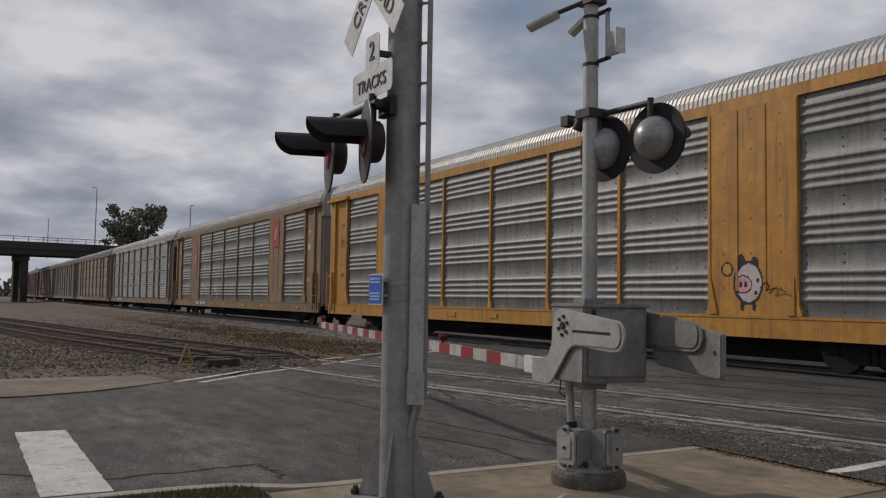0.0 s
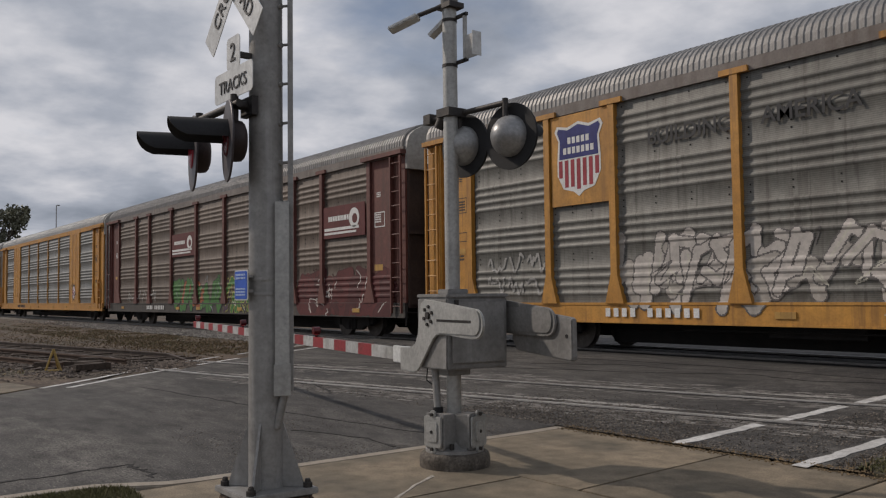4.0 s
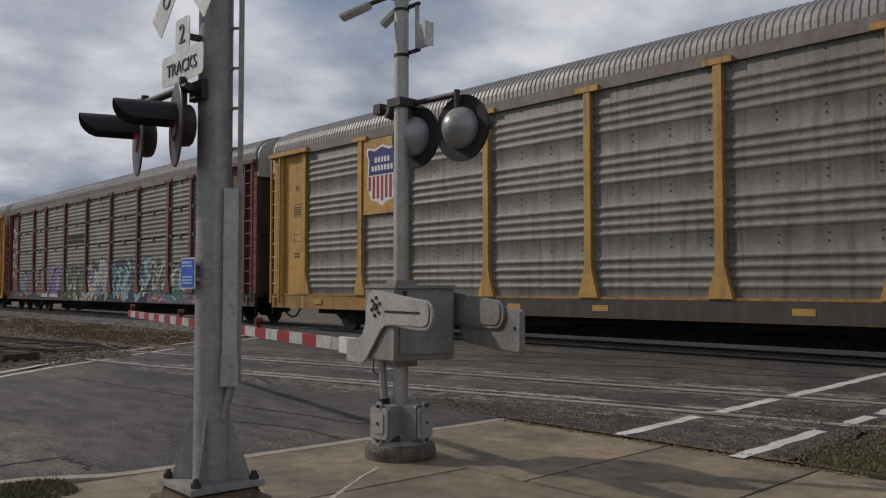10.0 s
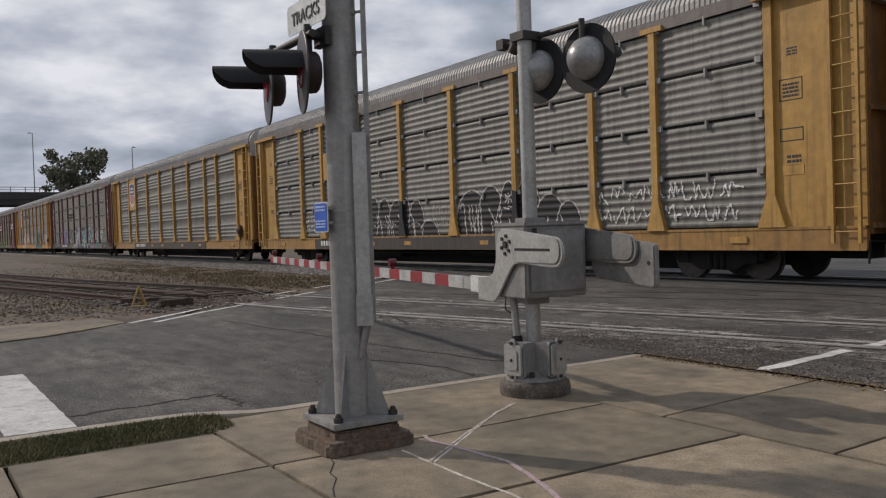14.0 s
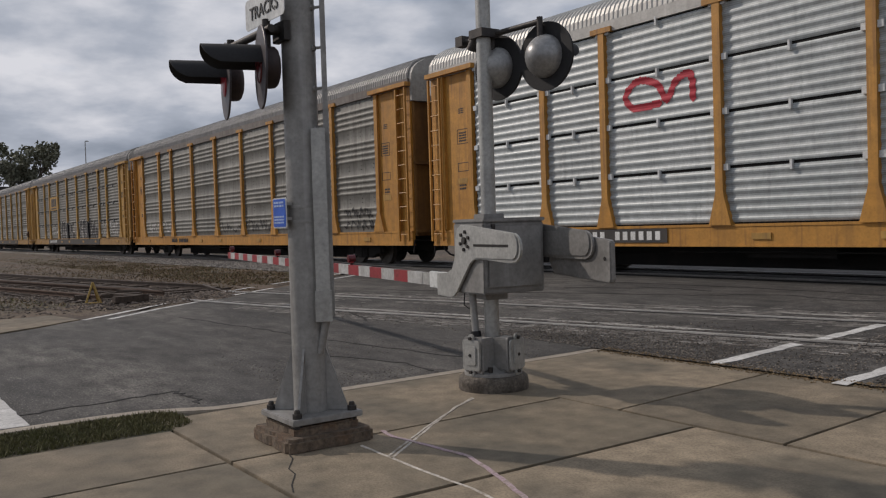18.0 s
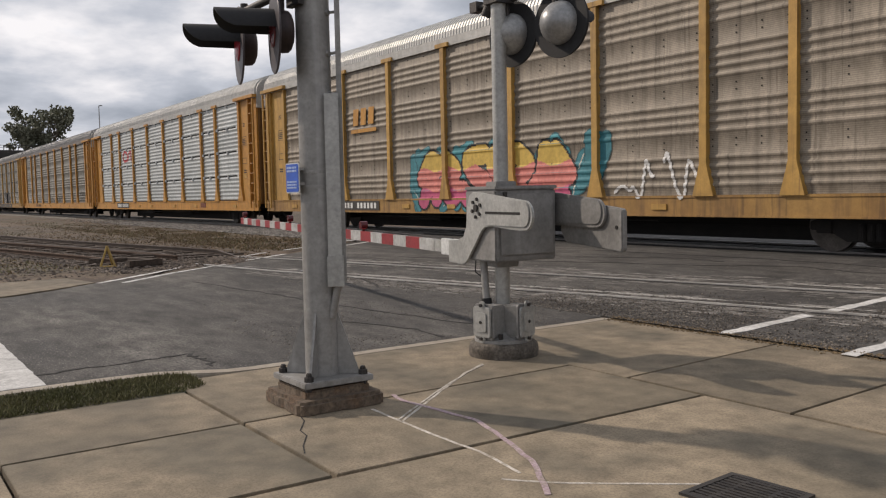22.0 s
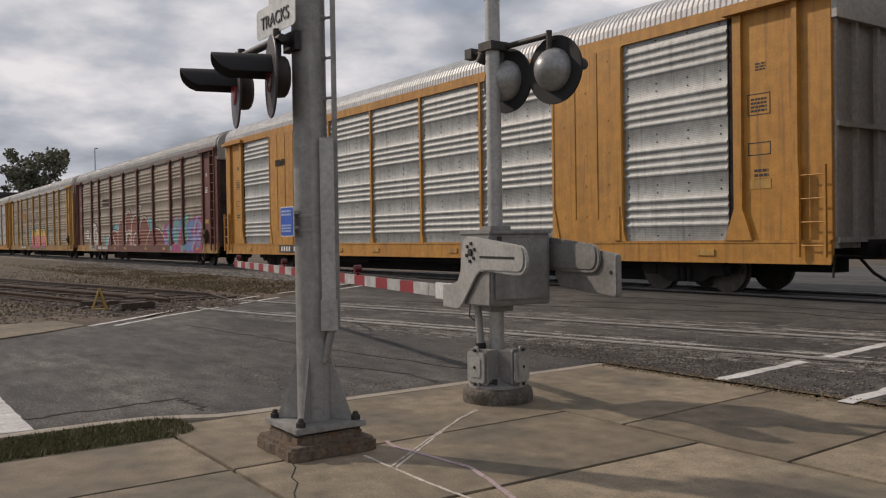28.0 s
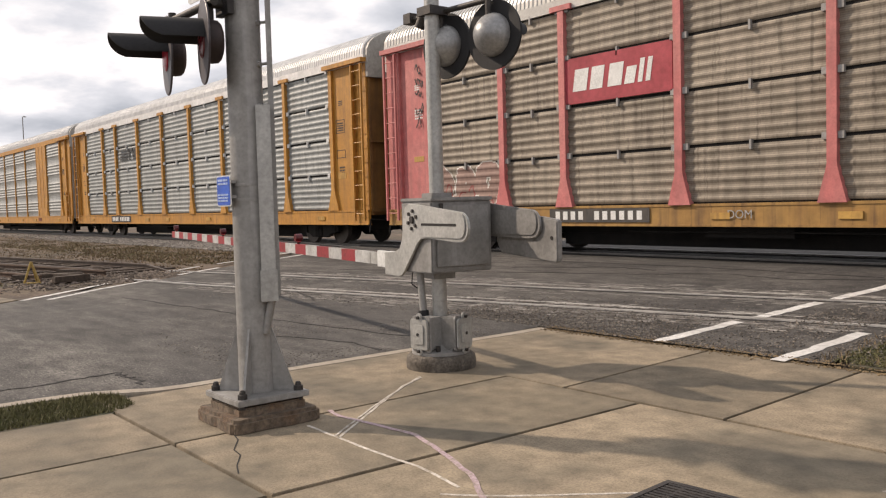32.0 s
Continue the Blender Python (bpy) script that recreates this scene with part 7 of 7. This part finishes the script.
    for x in (-3.9, -3.3, -2.7, -2.2, -1.7, -.9, -.3, 2.0, 2.3, 2.55, 2.8, 3.3, 3.8, 4.1, 4.6, 5.1, 5.7, 6.2):
        z = rng.uniform(1.3, 1.9)
        out.append(([(x, z), (x + rng.uniform(-.1, .15), z - .3), (x + rng.uniform(-.15, .3), max(.7, z - rng.uniform(.5, 1.0)))], .018, pale))
    for x, z in ((4.1, 2.0), (4.0, 1.75), (4.2, 1.78)):
        out.append(([(x - .12, z), (x + .12, z - .04)], .016, pale))
    for x in (-3.7, -2.95, -2.3, -1.6, -.8):
        out.append(([(x - .25, 1.75), (x - .05, 1.5), (x + .02, 1.1), (x + .16, .68)], .020, pale))
        out.append(([(x - .2, 1.42), (x + .1, 1.46), (x + .3, 1.40)], .018, pale))
    for x in (2.0, 2.25, 2.4, 2.6, 2.8):
        out.append(([(x, 1.88), (x + .03, 1.5), (x + .08, 1.15)], .018, pale))
    for a, b in (((3.2, 1.75), (3.5, 1.35)), ((3.68, 1.8), (3.5, 1.35)), ((3.5, 1.35), (3.56, .68)), ((3.55, 1.38), (4.15, .9)), ((3.95, 2.1), (4.25, 1.9)), ((3.95, 1.9), (4.25, 2.1)), ((4.1, 2.15), (4.1, 1.85))):
        out.append(([a, b], .018, pale))
    for x in BAYS[1:-1]:
        if -4.0 < x < .2 or 2.5 < x < 6.6:
            coat = Geo().prism([(-.255, DECK), (.255, DECK), (.11, DECK + .52), (.09, DECK + .62), (.09, 2.15), (-.09, 2.2), (-.09, DECK + .62), (-.11, DECK + .52)], -.120, .015, "y")
            part("paint_coat", coat, paint(*jet), c[5], "black spray paint over a post foot").location = (x, FACE, 0)
    blobs(c[5], out, "tier", "black rounded graffiti with thin white outlines")
    scrawl(c[5], .3, 1.7, 1.35, 2.05, "tier", 56, pale, "white scribbled lines", 2, .014)
    scrawl(c[5], 7.6, 11.5, 1.2, 2.1, "tier", 54, WHITE, "white scribbled lines", 2, .016)
    scrawl(c[6], -11.5, -8.0, 1.2, 1.9, "wide", 61, WHITE, r=.02)
    scrawl(c[6], -1.0, 4.0, 1.15, 1.7, "wide", 62, BLACK, r=.025)
    scrawl(c[6], 10.0, 11.8, 1.1, 1.9, "wide", 63, BLACK, rows=2, r=.025)

    # red initials as plain shapes, orange ones
    mark = blobs(c[7], [([(-5.95, 3.55), (-6.6, 3.52), (-6.85, 3.8), (-6.5, 4.08), (-6.0, 3.95), (-5.75, 3.6), (-5.5, 3.95), (-5.15, 4.02), (-5.1, 3.55)], .075, ("signal_red", (0.45, 0.03, 0.05)))], "tier", "plain winding red band")
    g = Geo().box(-6.95, -5.3, FACE - .052, FACE - .046, 3.22, 3.34)
    for x in (-6.6, -6.1, -5.6):
        g.prism([(x - .2, 3.46), (x + .14, 3.46), (x + .2, 4.0), (x - .14, 4.0)], FACE - .052, FACE - .046, "y")
    part("orange_text", g, M["yellow"], c[8], "worn orange letter shapes", kind="stuff")
    wild(c[8], -3.6, 4.8, .72, 2.45, "wide", 84, [("cyan", (0.05, 0.26, 0.30)), ("teal_paint", (0.04, 0.20, 0.24))], "turquoise spray behind pink graffiti", ("teal_dark", (0.02, 0.10, 0.12)), count=15, r=.18)
    spray(c[8], -3.0, 3.9, .70, 2.45, "wide", 87, [("hot_pink", (0.52, 0.10, 0.20)), ("coral", (0.60, 0.19, 0.16)), ("amber", (0.62, 0.42, 0.09))], BLACK, None, .155, 6, .10, "pink and yellow chunky graffiti with black outlines", .06)
    scrawl(c[8], 5.0, 7.6, 1.0, 2.1, "wide", 82, WHITE, "white scribbled lettering", 1, .035)
    scrawl(c[8], -9.0, -7.7, 1.2, 1.8, "wide", 83, WHITE, r=.03)

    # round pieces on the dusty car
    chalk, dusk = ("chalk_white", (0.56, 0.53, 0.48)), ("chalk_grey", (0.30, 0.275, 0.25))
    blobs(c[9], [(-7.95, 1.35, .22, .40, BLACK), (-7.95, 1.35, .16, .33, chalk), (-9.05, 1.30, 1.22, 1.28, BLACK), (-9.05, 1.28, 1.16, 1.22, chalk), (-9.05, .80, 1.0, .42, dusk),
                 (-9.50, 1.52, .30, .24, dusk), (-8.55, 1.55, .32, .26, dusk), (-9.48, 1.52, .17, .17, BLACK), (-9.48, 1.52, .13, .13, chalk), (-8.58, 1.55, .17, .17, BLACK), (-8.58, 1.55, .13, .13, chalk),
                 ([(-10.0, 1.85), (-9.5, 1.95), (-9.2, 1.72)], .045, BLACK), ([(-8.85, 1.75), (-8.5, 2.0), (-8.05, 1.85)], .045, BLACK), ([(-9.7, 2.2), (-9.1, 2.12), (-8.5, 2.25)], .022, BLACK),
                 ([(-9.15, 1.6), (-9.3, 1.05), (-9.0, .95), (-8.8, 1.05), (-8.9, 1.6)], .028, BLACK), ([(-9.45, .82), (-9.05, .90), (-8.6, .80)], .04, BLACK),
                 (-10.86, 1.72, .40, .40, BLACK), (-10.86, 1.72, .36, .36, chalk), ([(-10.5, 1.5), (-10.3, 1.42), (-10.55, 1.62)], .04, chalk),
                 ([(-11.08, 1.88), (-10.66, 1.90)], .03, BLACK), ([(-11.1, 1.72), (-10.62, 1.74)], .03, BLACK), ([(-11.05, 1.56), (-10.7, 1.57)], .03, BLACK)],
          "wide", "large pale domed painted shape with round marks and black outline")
    scrawl(c[9], -7.2, -6.4, 1.2, 1.9, "wide", 93, WHITE, r=.02)
    oxide, white = ("oxide", (0.185, 0.055, 0.035)), ("outline_white", (0.60, 0.58, 0.54))
    aqua = ("aqua", (0.11, 0.36, 0.46))
    out = [(-3.3, 1.95, .55, .38, aqua), (-5.5, 1.15, .5, .42, aqua), (3.6, 2.1, .6, .4, aqua), (-.6, 2.6, .5, .6, ("yellow_mist", (0.26, 0.24, 0.08)))]
    forms = ((-3.83, .98, 1.5, .88), (-2.06, 1.43, .87, 1.09), (-.57, 2.25, .62, .73), (-.5, .85, .64, 1.0), (.91, 1.48, .94, 1.19), (2.65, 1.45, .95, 1.10), (4.7, .95, 1.65, .92))
    for x, z, rx, rz in forms:
        out.append((x + .05, z + .03, rx + .14, rz + .12, BLACK))
    for x, z, rx, rz in forms:
        out += [(x, z, rx + .09, rz + .08, white), (x, z, rx + .02, rz + .02, BLACK), (x, z, rx, rz, oxide)]
    for line in ([(.42, .95), (.45, 1.35), (.75, 1.68), (1.3, 1.7), (1.5, 1.5)], [(.5, .9), (.8, .75), (1.1, .85), (1.05, 1.0), (.75, 1.0)], [(-1.05, 1.2), (-.9, 1.6), (-.4, 1.72), (-.05, 1.6)], [(-.35, 1.4), (-.1, 1.0), (.2, .85)],
                 [(-4.1, 1.6), (-3.9, 1.3), (-3.6, 1.1)], [(4.6, 1.5), (4.55, 1.2), (4.4, 1.0)], [(1.27, 3.02), (1.47, 3.2), (2.03, 3.17), (1.9, 3.05), (1.3, 3.0)], [(1.62, 3.05), (1.62, 2.62)], [(-.05, 2.0), (.12, 1.7), (.05, 1.3)]):
        out.append((line, .045, white))
    blobs(c[9], out, "wide", "large red-brown rounded graffiti with white outlines")
    wild(c[9], 6.4, 12.0, .70, 2.35, "wide", 91, [("azure", (0.10, 0.20, 0.40)), ("seafoam", (0.10, 0.33, 0.29)), ("periwinkle", (0.20, 0.24, 0.46)), ("seafoam", (0.10, 0.33, 0.29))], "pink, blue and green graffiti", ("magenta", (0.34, 0.06, 0.17)), ("magenta", (0.34, 0.06, 0.17)), count=13, r=.17)
    bars_dark = bars(Geo(), -5.6, 3.75, 1.8, .5, 2, 6, FACE - .05, .004, 6)
    part("faded_text", bars_dark, M["under"], c[9], "faded unreadable lettering", kind="stuff")
    tag = bars(Geo(), -8.25, 4.15, .9, .4, 1, 3, FACE - .090, .004, 8)
    part("dark_text", tag, M["under"], c[10], "small dark lettering bars", kind="stuff")

    # black and white initials as plain bars, red board
    g = Geo()
    for k in range(4):
        g.box(-6.9, -5.9 + .1 * k, FACE - .052, FACE - .046, 3.62 + .13 * k, 3.69 + .13 * k)
    g.box(-5.7, -5.55, FACE - .052, FACE - .046, 3.6, 4.1).box(-5.7, -5.1, FACE - .052, FACE - .046, 3.98, 4.1).box(-5.2, -5.05, FACE - .052, FACE - .046, 3.6, 4.1).box(-4.95, -4.6, FACE - .052, FACE - .046, 3.6, 4.1)
    part("black_text", g, M["text_black"], c[11], "plain black letter shapes and speed bars", kind="stuff")
    b = placard(c[12], -7.38, -4.60, 3.22, 4.19, paint("board_red", (0.38, 0.055, 0.07)), "faded red board with white lettering bars")
    g = Geo()
    for x, wide, tall in ((-6.92, .40, .46), (-6.47, .36, .46), (-5.98, .38, .46), (-5.60, .27, .34), (-5.33, .13, .46), (-5.14, .13, .46)):
        g.prism([(x - wide / 2 - .03, 3.48), (x + wide / 2 - .05, 3.48), (x + wide / 2 + .03, 3.48 + tall), (x - wide / 2 + .05, 3.48 + tall)], y - .006, y, "y")
    part("white_text", g, M["text_white"], b, "plain white lettering blocks", kind="stuff")
    spray(c[12], -12.0, -9.5, .78, 2.15, "tier", 121, [("dusty_rose", (0.27, 0.175, 0.145))], ("outline_white", (0.60, 0.58, 0.54)), None, .13, 3, .05, "pale outlined graffiti", .03)
    scrawl(c[12], -11.9, -9.7, .85, 1.75, "tier", 122, ("brick_red", (0.26, 0.06, 0.055)), "thin red scribbled lines", 1, .020)
    scrawl(c[12], -12.75, -12.45, 3.2, 4.9, "flat", 123, BLACK, "black scribbled tag", 5, .02).location = (0, -.03, 0)
    part("lettering", words("DOM", .22, paint(*GREY)), None, c[12], "white stencilled lettering").matrix_basis = pose(-3.2, -1.537, .84)
    for text, size, x, z in (("GUESS I GOT", .27, -6.35, 1.80), ("MY SWAGGER BACK", .25, -5.95, 1.45)):
        part("lettering", words(text, size, paint(*WHITE)), None, c[5], "white spray-painted words").matrix_basis = pose(x, FACE - .040, z, 0, -4, 0)
    TRAIN.update(C)


build_train()

# ---- far things ----
def tree(name, x, y, h, w, seed, label, leaves=2600):
    t = thing(name, label, "tree", at=Matrix.Translation((x, y, soil(x, y))))
    rng = random.Random(seed)
    g = Geo()
    g.rod((0, 0, -.2), (.1, 0, h * .35), h * .03, 10, h * .022)
    tips = []
    for k in range(9):
        a = math.tau * k / 9 + rng.uniform(-.3, .3)
        z0 = h * rng.uniform(.22, .36)
        out = w * rng.uniform(.18, .42)
        p = Vector((.1, 0, z0))
        q = Vector((math.cos(a) * out, math.sin(a) * out, h * rng.uniform(.5, .88)))
        g.rod(p, q, h * .012, 7, h * .004)
        tips.append(q)
        for _ in range(3):
            e = q + Vector((rng.uniform(-1, 1), rng.uniform(-1, 1), rng.uniform(-.2, 1))) * w * .14
            g.rod(p.lerp(q, rng.uniform(.5, .9)), e, h * .005, 5, h * .002)
            tips.append(e)
    part("trunk", g, M["bark"], t)
    crown = Geo()
    clumps = [(q + Vector((rng.uniform(-1, 1), rng.uniform(-1, 1), rng.uniform(-.6, .6))) * w * .05, w * rng.uniform(.06, .11)) for q in tips]
    for _ in range(46):
        d = Vector((rng.gauss(0, 1), rng.gauss(0, 1), rng.gauss(0, 1))).normalized() * rng.uniform(.45, 1.0)
        clumps.append((Vector((d.x * w * .40, d.y * w * .40, h * .63 + d.z * h * .31)), w * rng.uniform(.07, .13)))
    for _ in range(leaves):
        c, r = clumps[rng.randrange(len(clumps))]
        d = Vector((rng.gauss(0, 1), rng.gauss(0, 1), rng.gauss(0, .8)))
        p = c + d.normalized() * r * rng.random() ** .5
        s = rng.uniform(.009, .021) * h
        u = Vector((rng.uniform(-1, 1), rng.uniform(-1, 1), rng.uniform(-1, 1))).normalized() * s
        v = u.orthogonal().normalized() * s * .7
        crown.add([p - u, p + v, p + u, p - v], [(0, 1, 2, 3)])
    part("crown", crown, M["leaf"], t, "sparse dark green crown with gaps")


def street_lamp(x, y, z, h, rz, label):
    t = thing("street_lamp", label, "street lamp", "street lamps", at=pose(x, y, z, 0, 0, rz))
    part("pole", Geo().rod((0, 0, 0), (0, 0, h), .11, 10, .07), M["galv"], t)
    part("arm", Geo().rod((0, 0, h - .1), (.9, 0, h + .05), .04, 8), M["galv"], t)
    part("head", Geo().prism([(.7, h), (1.5, h + .03), (1.5, h + .13), (.75, h + .16)], -.14, .14, "y"), M["galv"], t)


TRAFFIC = []


def build_distance():
    b = thing("overpass", "dark concrete road overpass with railing crossing above the railway", "overpass", at=pose(-172, 14, 0, 0, 0, 8))
    part("deck", Geo().box(-5, 5, -120, 14, 9.4, 10.2), M["bridge"], b)
    for x in (-4.6, -1.6, 1.6, 4.6):
        part("girder", Geo().box(x - .25, x + .25, -120, 14, 8.4, 9.4), M["bridge"], b)
    part("parapet", Geo().box(4.7, 5.0, -120, 14, 10.2, 10.7).box(-5.0, -4.7, -120, 14, 10.2, 10.7), M["bridge"], b)
    for k in range(56):
        part("railing_post", Geo().box(-.05, .05, -.05, .05, 0, .9), M["iron"], b).location = (4.85, -119 + 2.4 * k, 10.7)
    part("handrail", Geo().box(4.8, 4.9, -120, 14, 11.5, 11.6).box(4.8, 4.9, -120, 14, 11.1, 11.16), M["iron"], b)
    for y in (-94, -64, -34, -4, 12):
        p = part("pier", Geo().box(-4, 4, y - .7, y + .7, 7.4, 8.4), M["bridge"], b)
        for x in (-3, 3):
            part("column", Geo().box(x - .7, x + .7, y - .6, y + .6, -.2, 7.4), M["bridge"], p)
    part("abutment", Geo().box(-5.5, 5.5, 14, 18, -.2, 10.2), M["bridge"], b)
    bank = Geo().prism([(16, -.3), (16, 10.0), (60, 9.0), (160, .5), (160, -.3)], -8, 8, "x", m=pose(-172, 14, 0, 0, 0, 8))
    tagged(part("embankment", bank, M["verge"]), "grassy approach embankment of the overpass", "embankment", kind="structure")
    v = thing("car", "small dark car driving across the overpass", "car", at=pose(-169.5, -6, 10.2, 0, 0, 98))
    TRAFFIC.append(v)
    part("body", Geo().prism([(-2.2, .35), (2.2, .35), (2.2, .95), (1.4, 1.05), (.8, 1.55), (-2.1, 1.6)], -.85, .85, "y"), M["under"], v, bevel=0.05)
    for x in (-1.4, 1.4):
        for y in (-.8, .8):
            part("wheel", Geo().rod((x, y - .1, .33), (x, y + .1, .33), .33, 14), M["black"], v)
    tree("tree", -187, 32.0, 20.6, 14.5, 3, "broad leafy tree with an uneven crown behind the train", 6500)
    tree("tree", -196, 48.5, 13.5, 8.0, 5, "smaller leafy tree beside the broad one", 2300)
    for k, (x, y, h) in enumerate(((-178, 50, 14), (-182, 55, 13.5), (-176, 60, 13), (-188, 66, 14))):
        tree("tree", x, y, h, 8.0, 20 + k, "distant rounded tree top behind the train", 700)
    street_lamp(-171.5, 22.4, 9.6, 12.0, 200, "tall slim street lamp on the overpass")
    street_lamp(-150, 34.8, 0, 17.2, 150, "tall slim street lamp behind the train")
    street_lamp(-215, 18.0, 9.6, 9.0, 180, "far slim street lamp")
    g = Geo()
    rng = random.Random(31)
    for _ in range(9000):
        a = rng.uniform(0, math.tau)
        r = rng.uniform(420, 520)
        if rng.random() < .5:
            a = rng.uniform(2.2, 4.2)
        x, y = math.cos(a) * r, math.sin(a) * r
        z = abs(rng.gauss(0, 4.0)) * (.6 + .4 * math.sin(a * 23) ** 2)
        s = rng.uniform(1.0, 2.6)
        u = Vector((rng.uniform(-1, 1), rng.uniform(-1, 1), rng.uniform(-1, 1))).normalized() * s
        w = u.orthogonal().normalized() * s * .8
        p = Vector((x, y, z))
        g.add([p - u, p + w, p + u, p - w], [(0, 1, 2, 3)])
    tagged(part("far_woods", g, M["leaf"]), "low dark line of woods on the horizon", "woods", kind="stuff")


build_distance()


# ---- movement ----
SLACK = {1: -0.01, 5: 0.06, 8: -0.15, 11: 0.06}      # play in the couplers, car by car


def centre(k, t):
    """Where the middle of car k is along the track at a time."""
    return -20.208 + 29.303 * k - 10.7755 * t + 0.013596 * t ** 2 - 0.00017992 * t ** 3 + SLACK.get(k, 0.0)


def motions():
    rows = []
    for t in np.linspace(0, 32, 65):
        along = -20.0 + 20.0 * min(t, 15.0) + (t - 15.0 if t > 15 else 0)
        z = float(np.interp(along, (16, 60, 160), (10.2, 9.05, 0.55)))
        rows.append((t, pose(-169.5 - 0.139 * (along + 20), -6 + 0.990 * (along + 20), z, 0, 0, 98)))
    walk(TRAFFIC[0], rows)
    for k, (car, sets) in TRAIN.items():
        rows = [(t, pose(centre(k, t), TRACK_Y, RAIL_TOP)) for t in np.linspace(0, 32, 33)]
        walk(car, rows)
        if 0 <= k <= 12:
            spin = []
            n = 720
            for i in range(n + 1):
                t = 32.0 * i / n
                ang = math.degrees((centre(k, t) - centre(k, 0)) / 0.457)
                spin.append((t, ang))
            for w, x in sets:
                walk(w, [(t, pose(x, 0, .457, 0, a % 360.0, 0)) for t, a in spin])


motions()
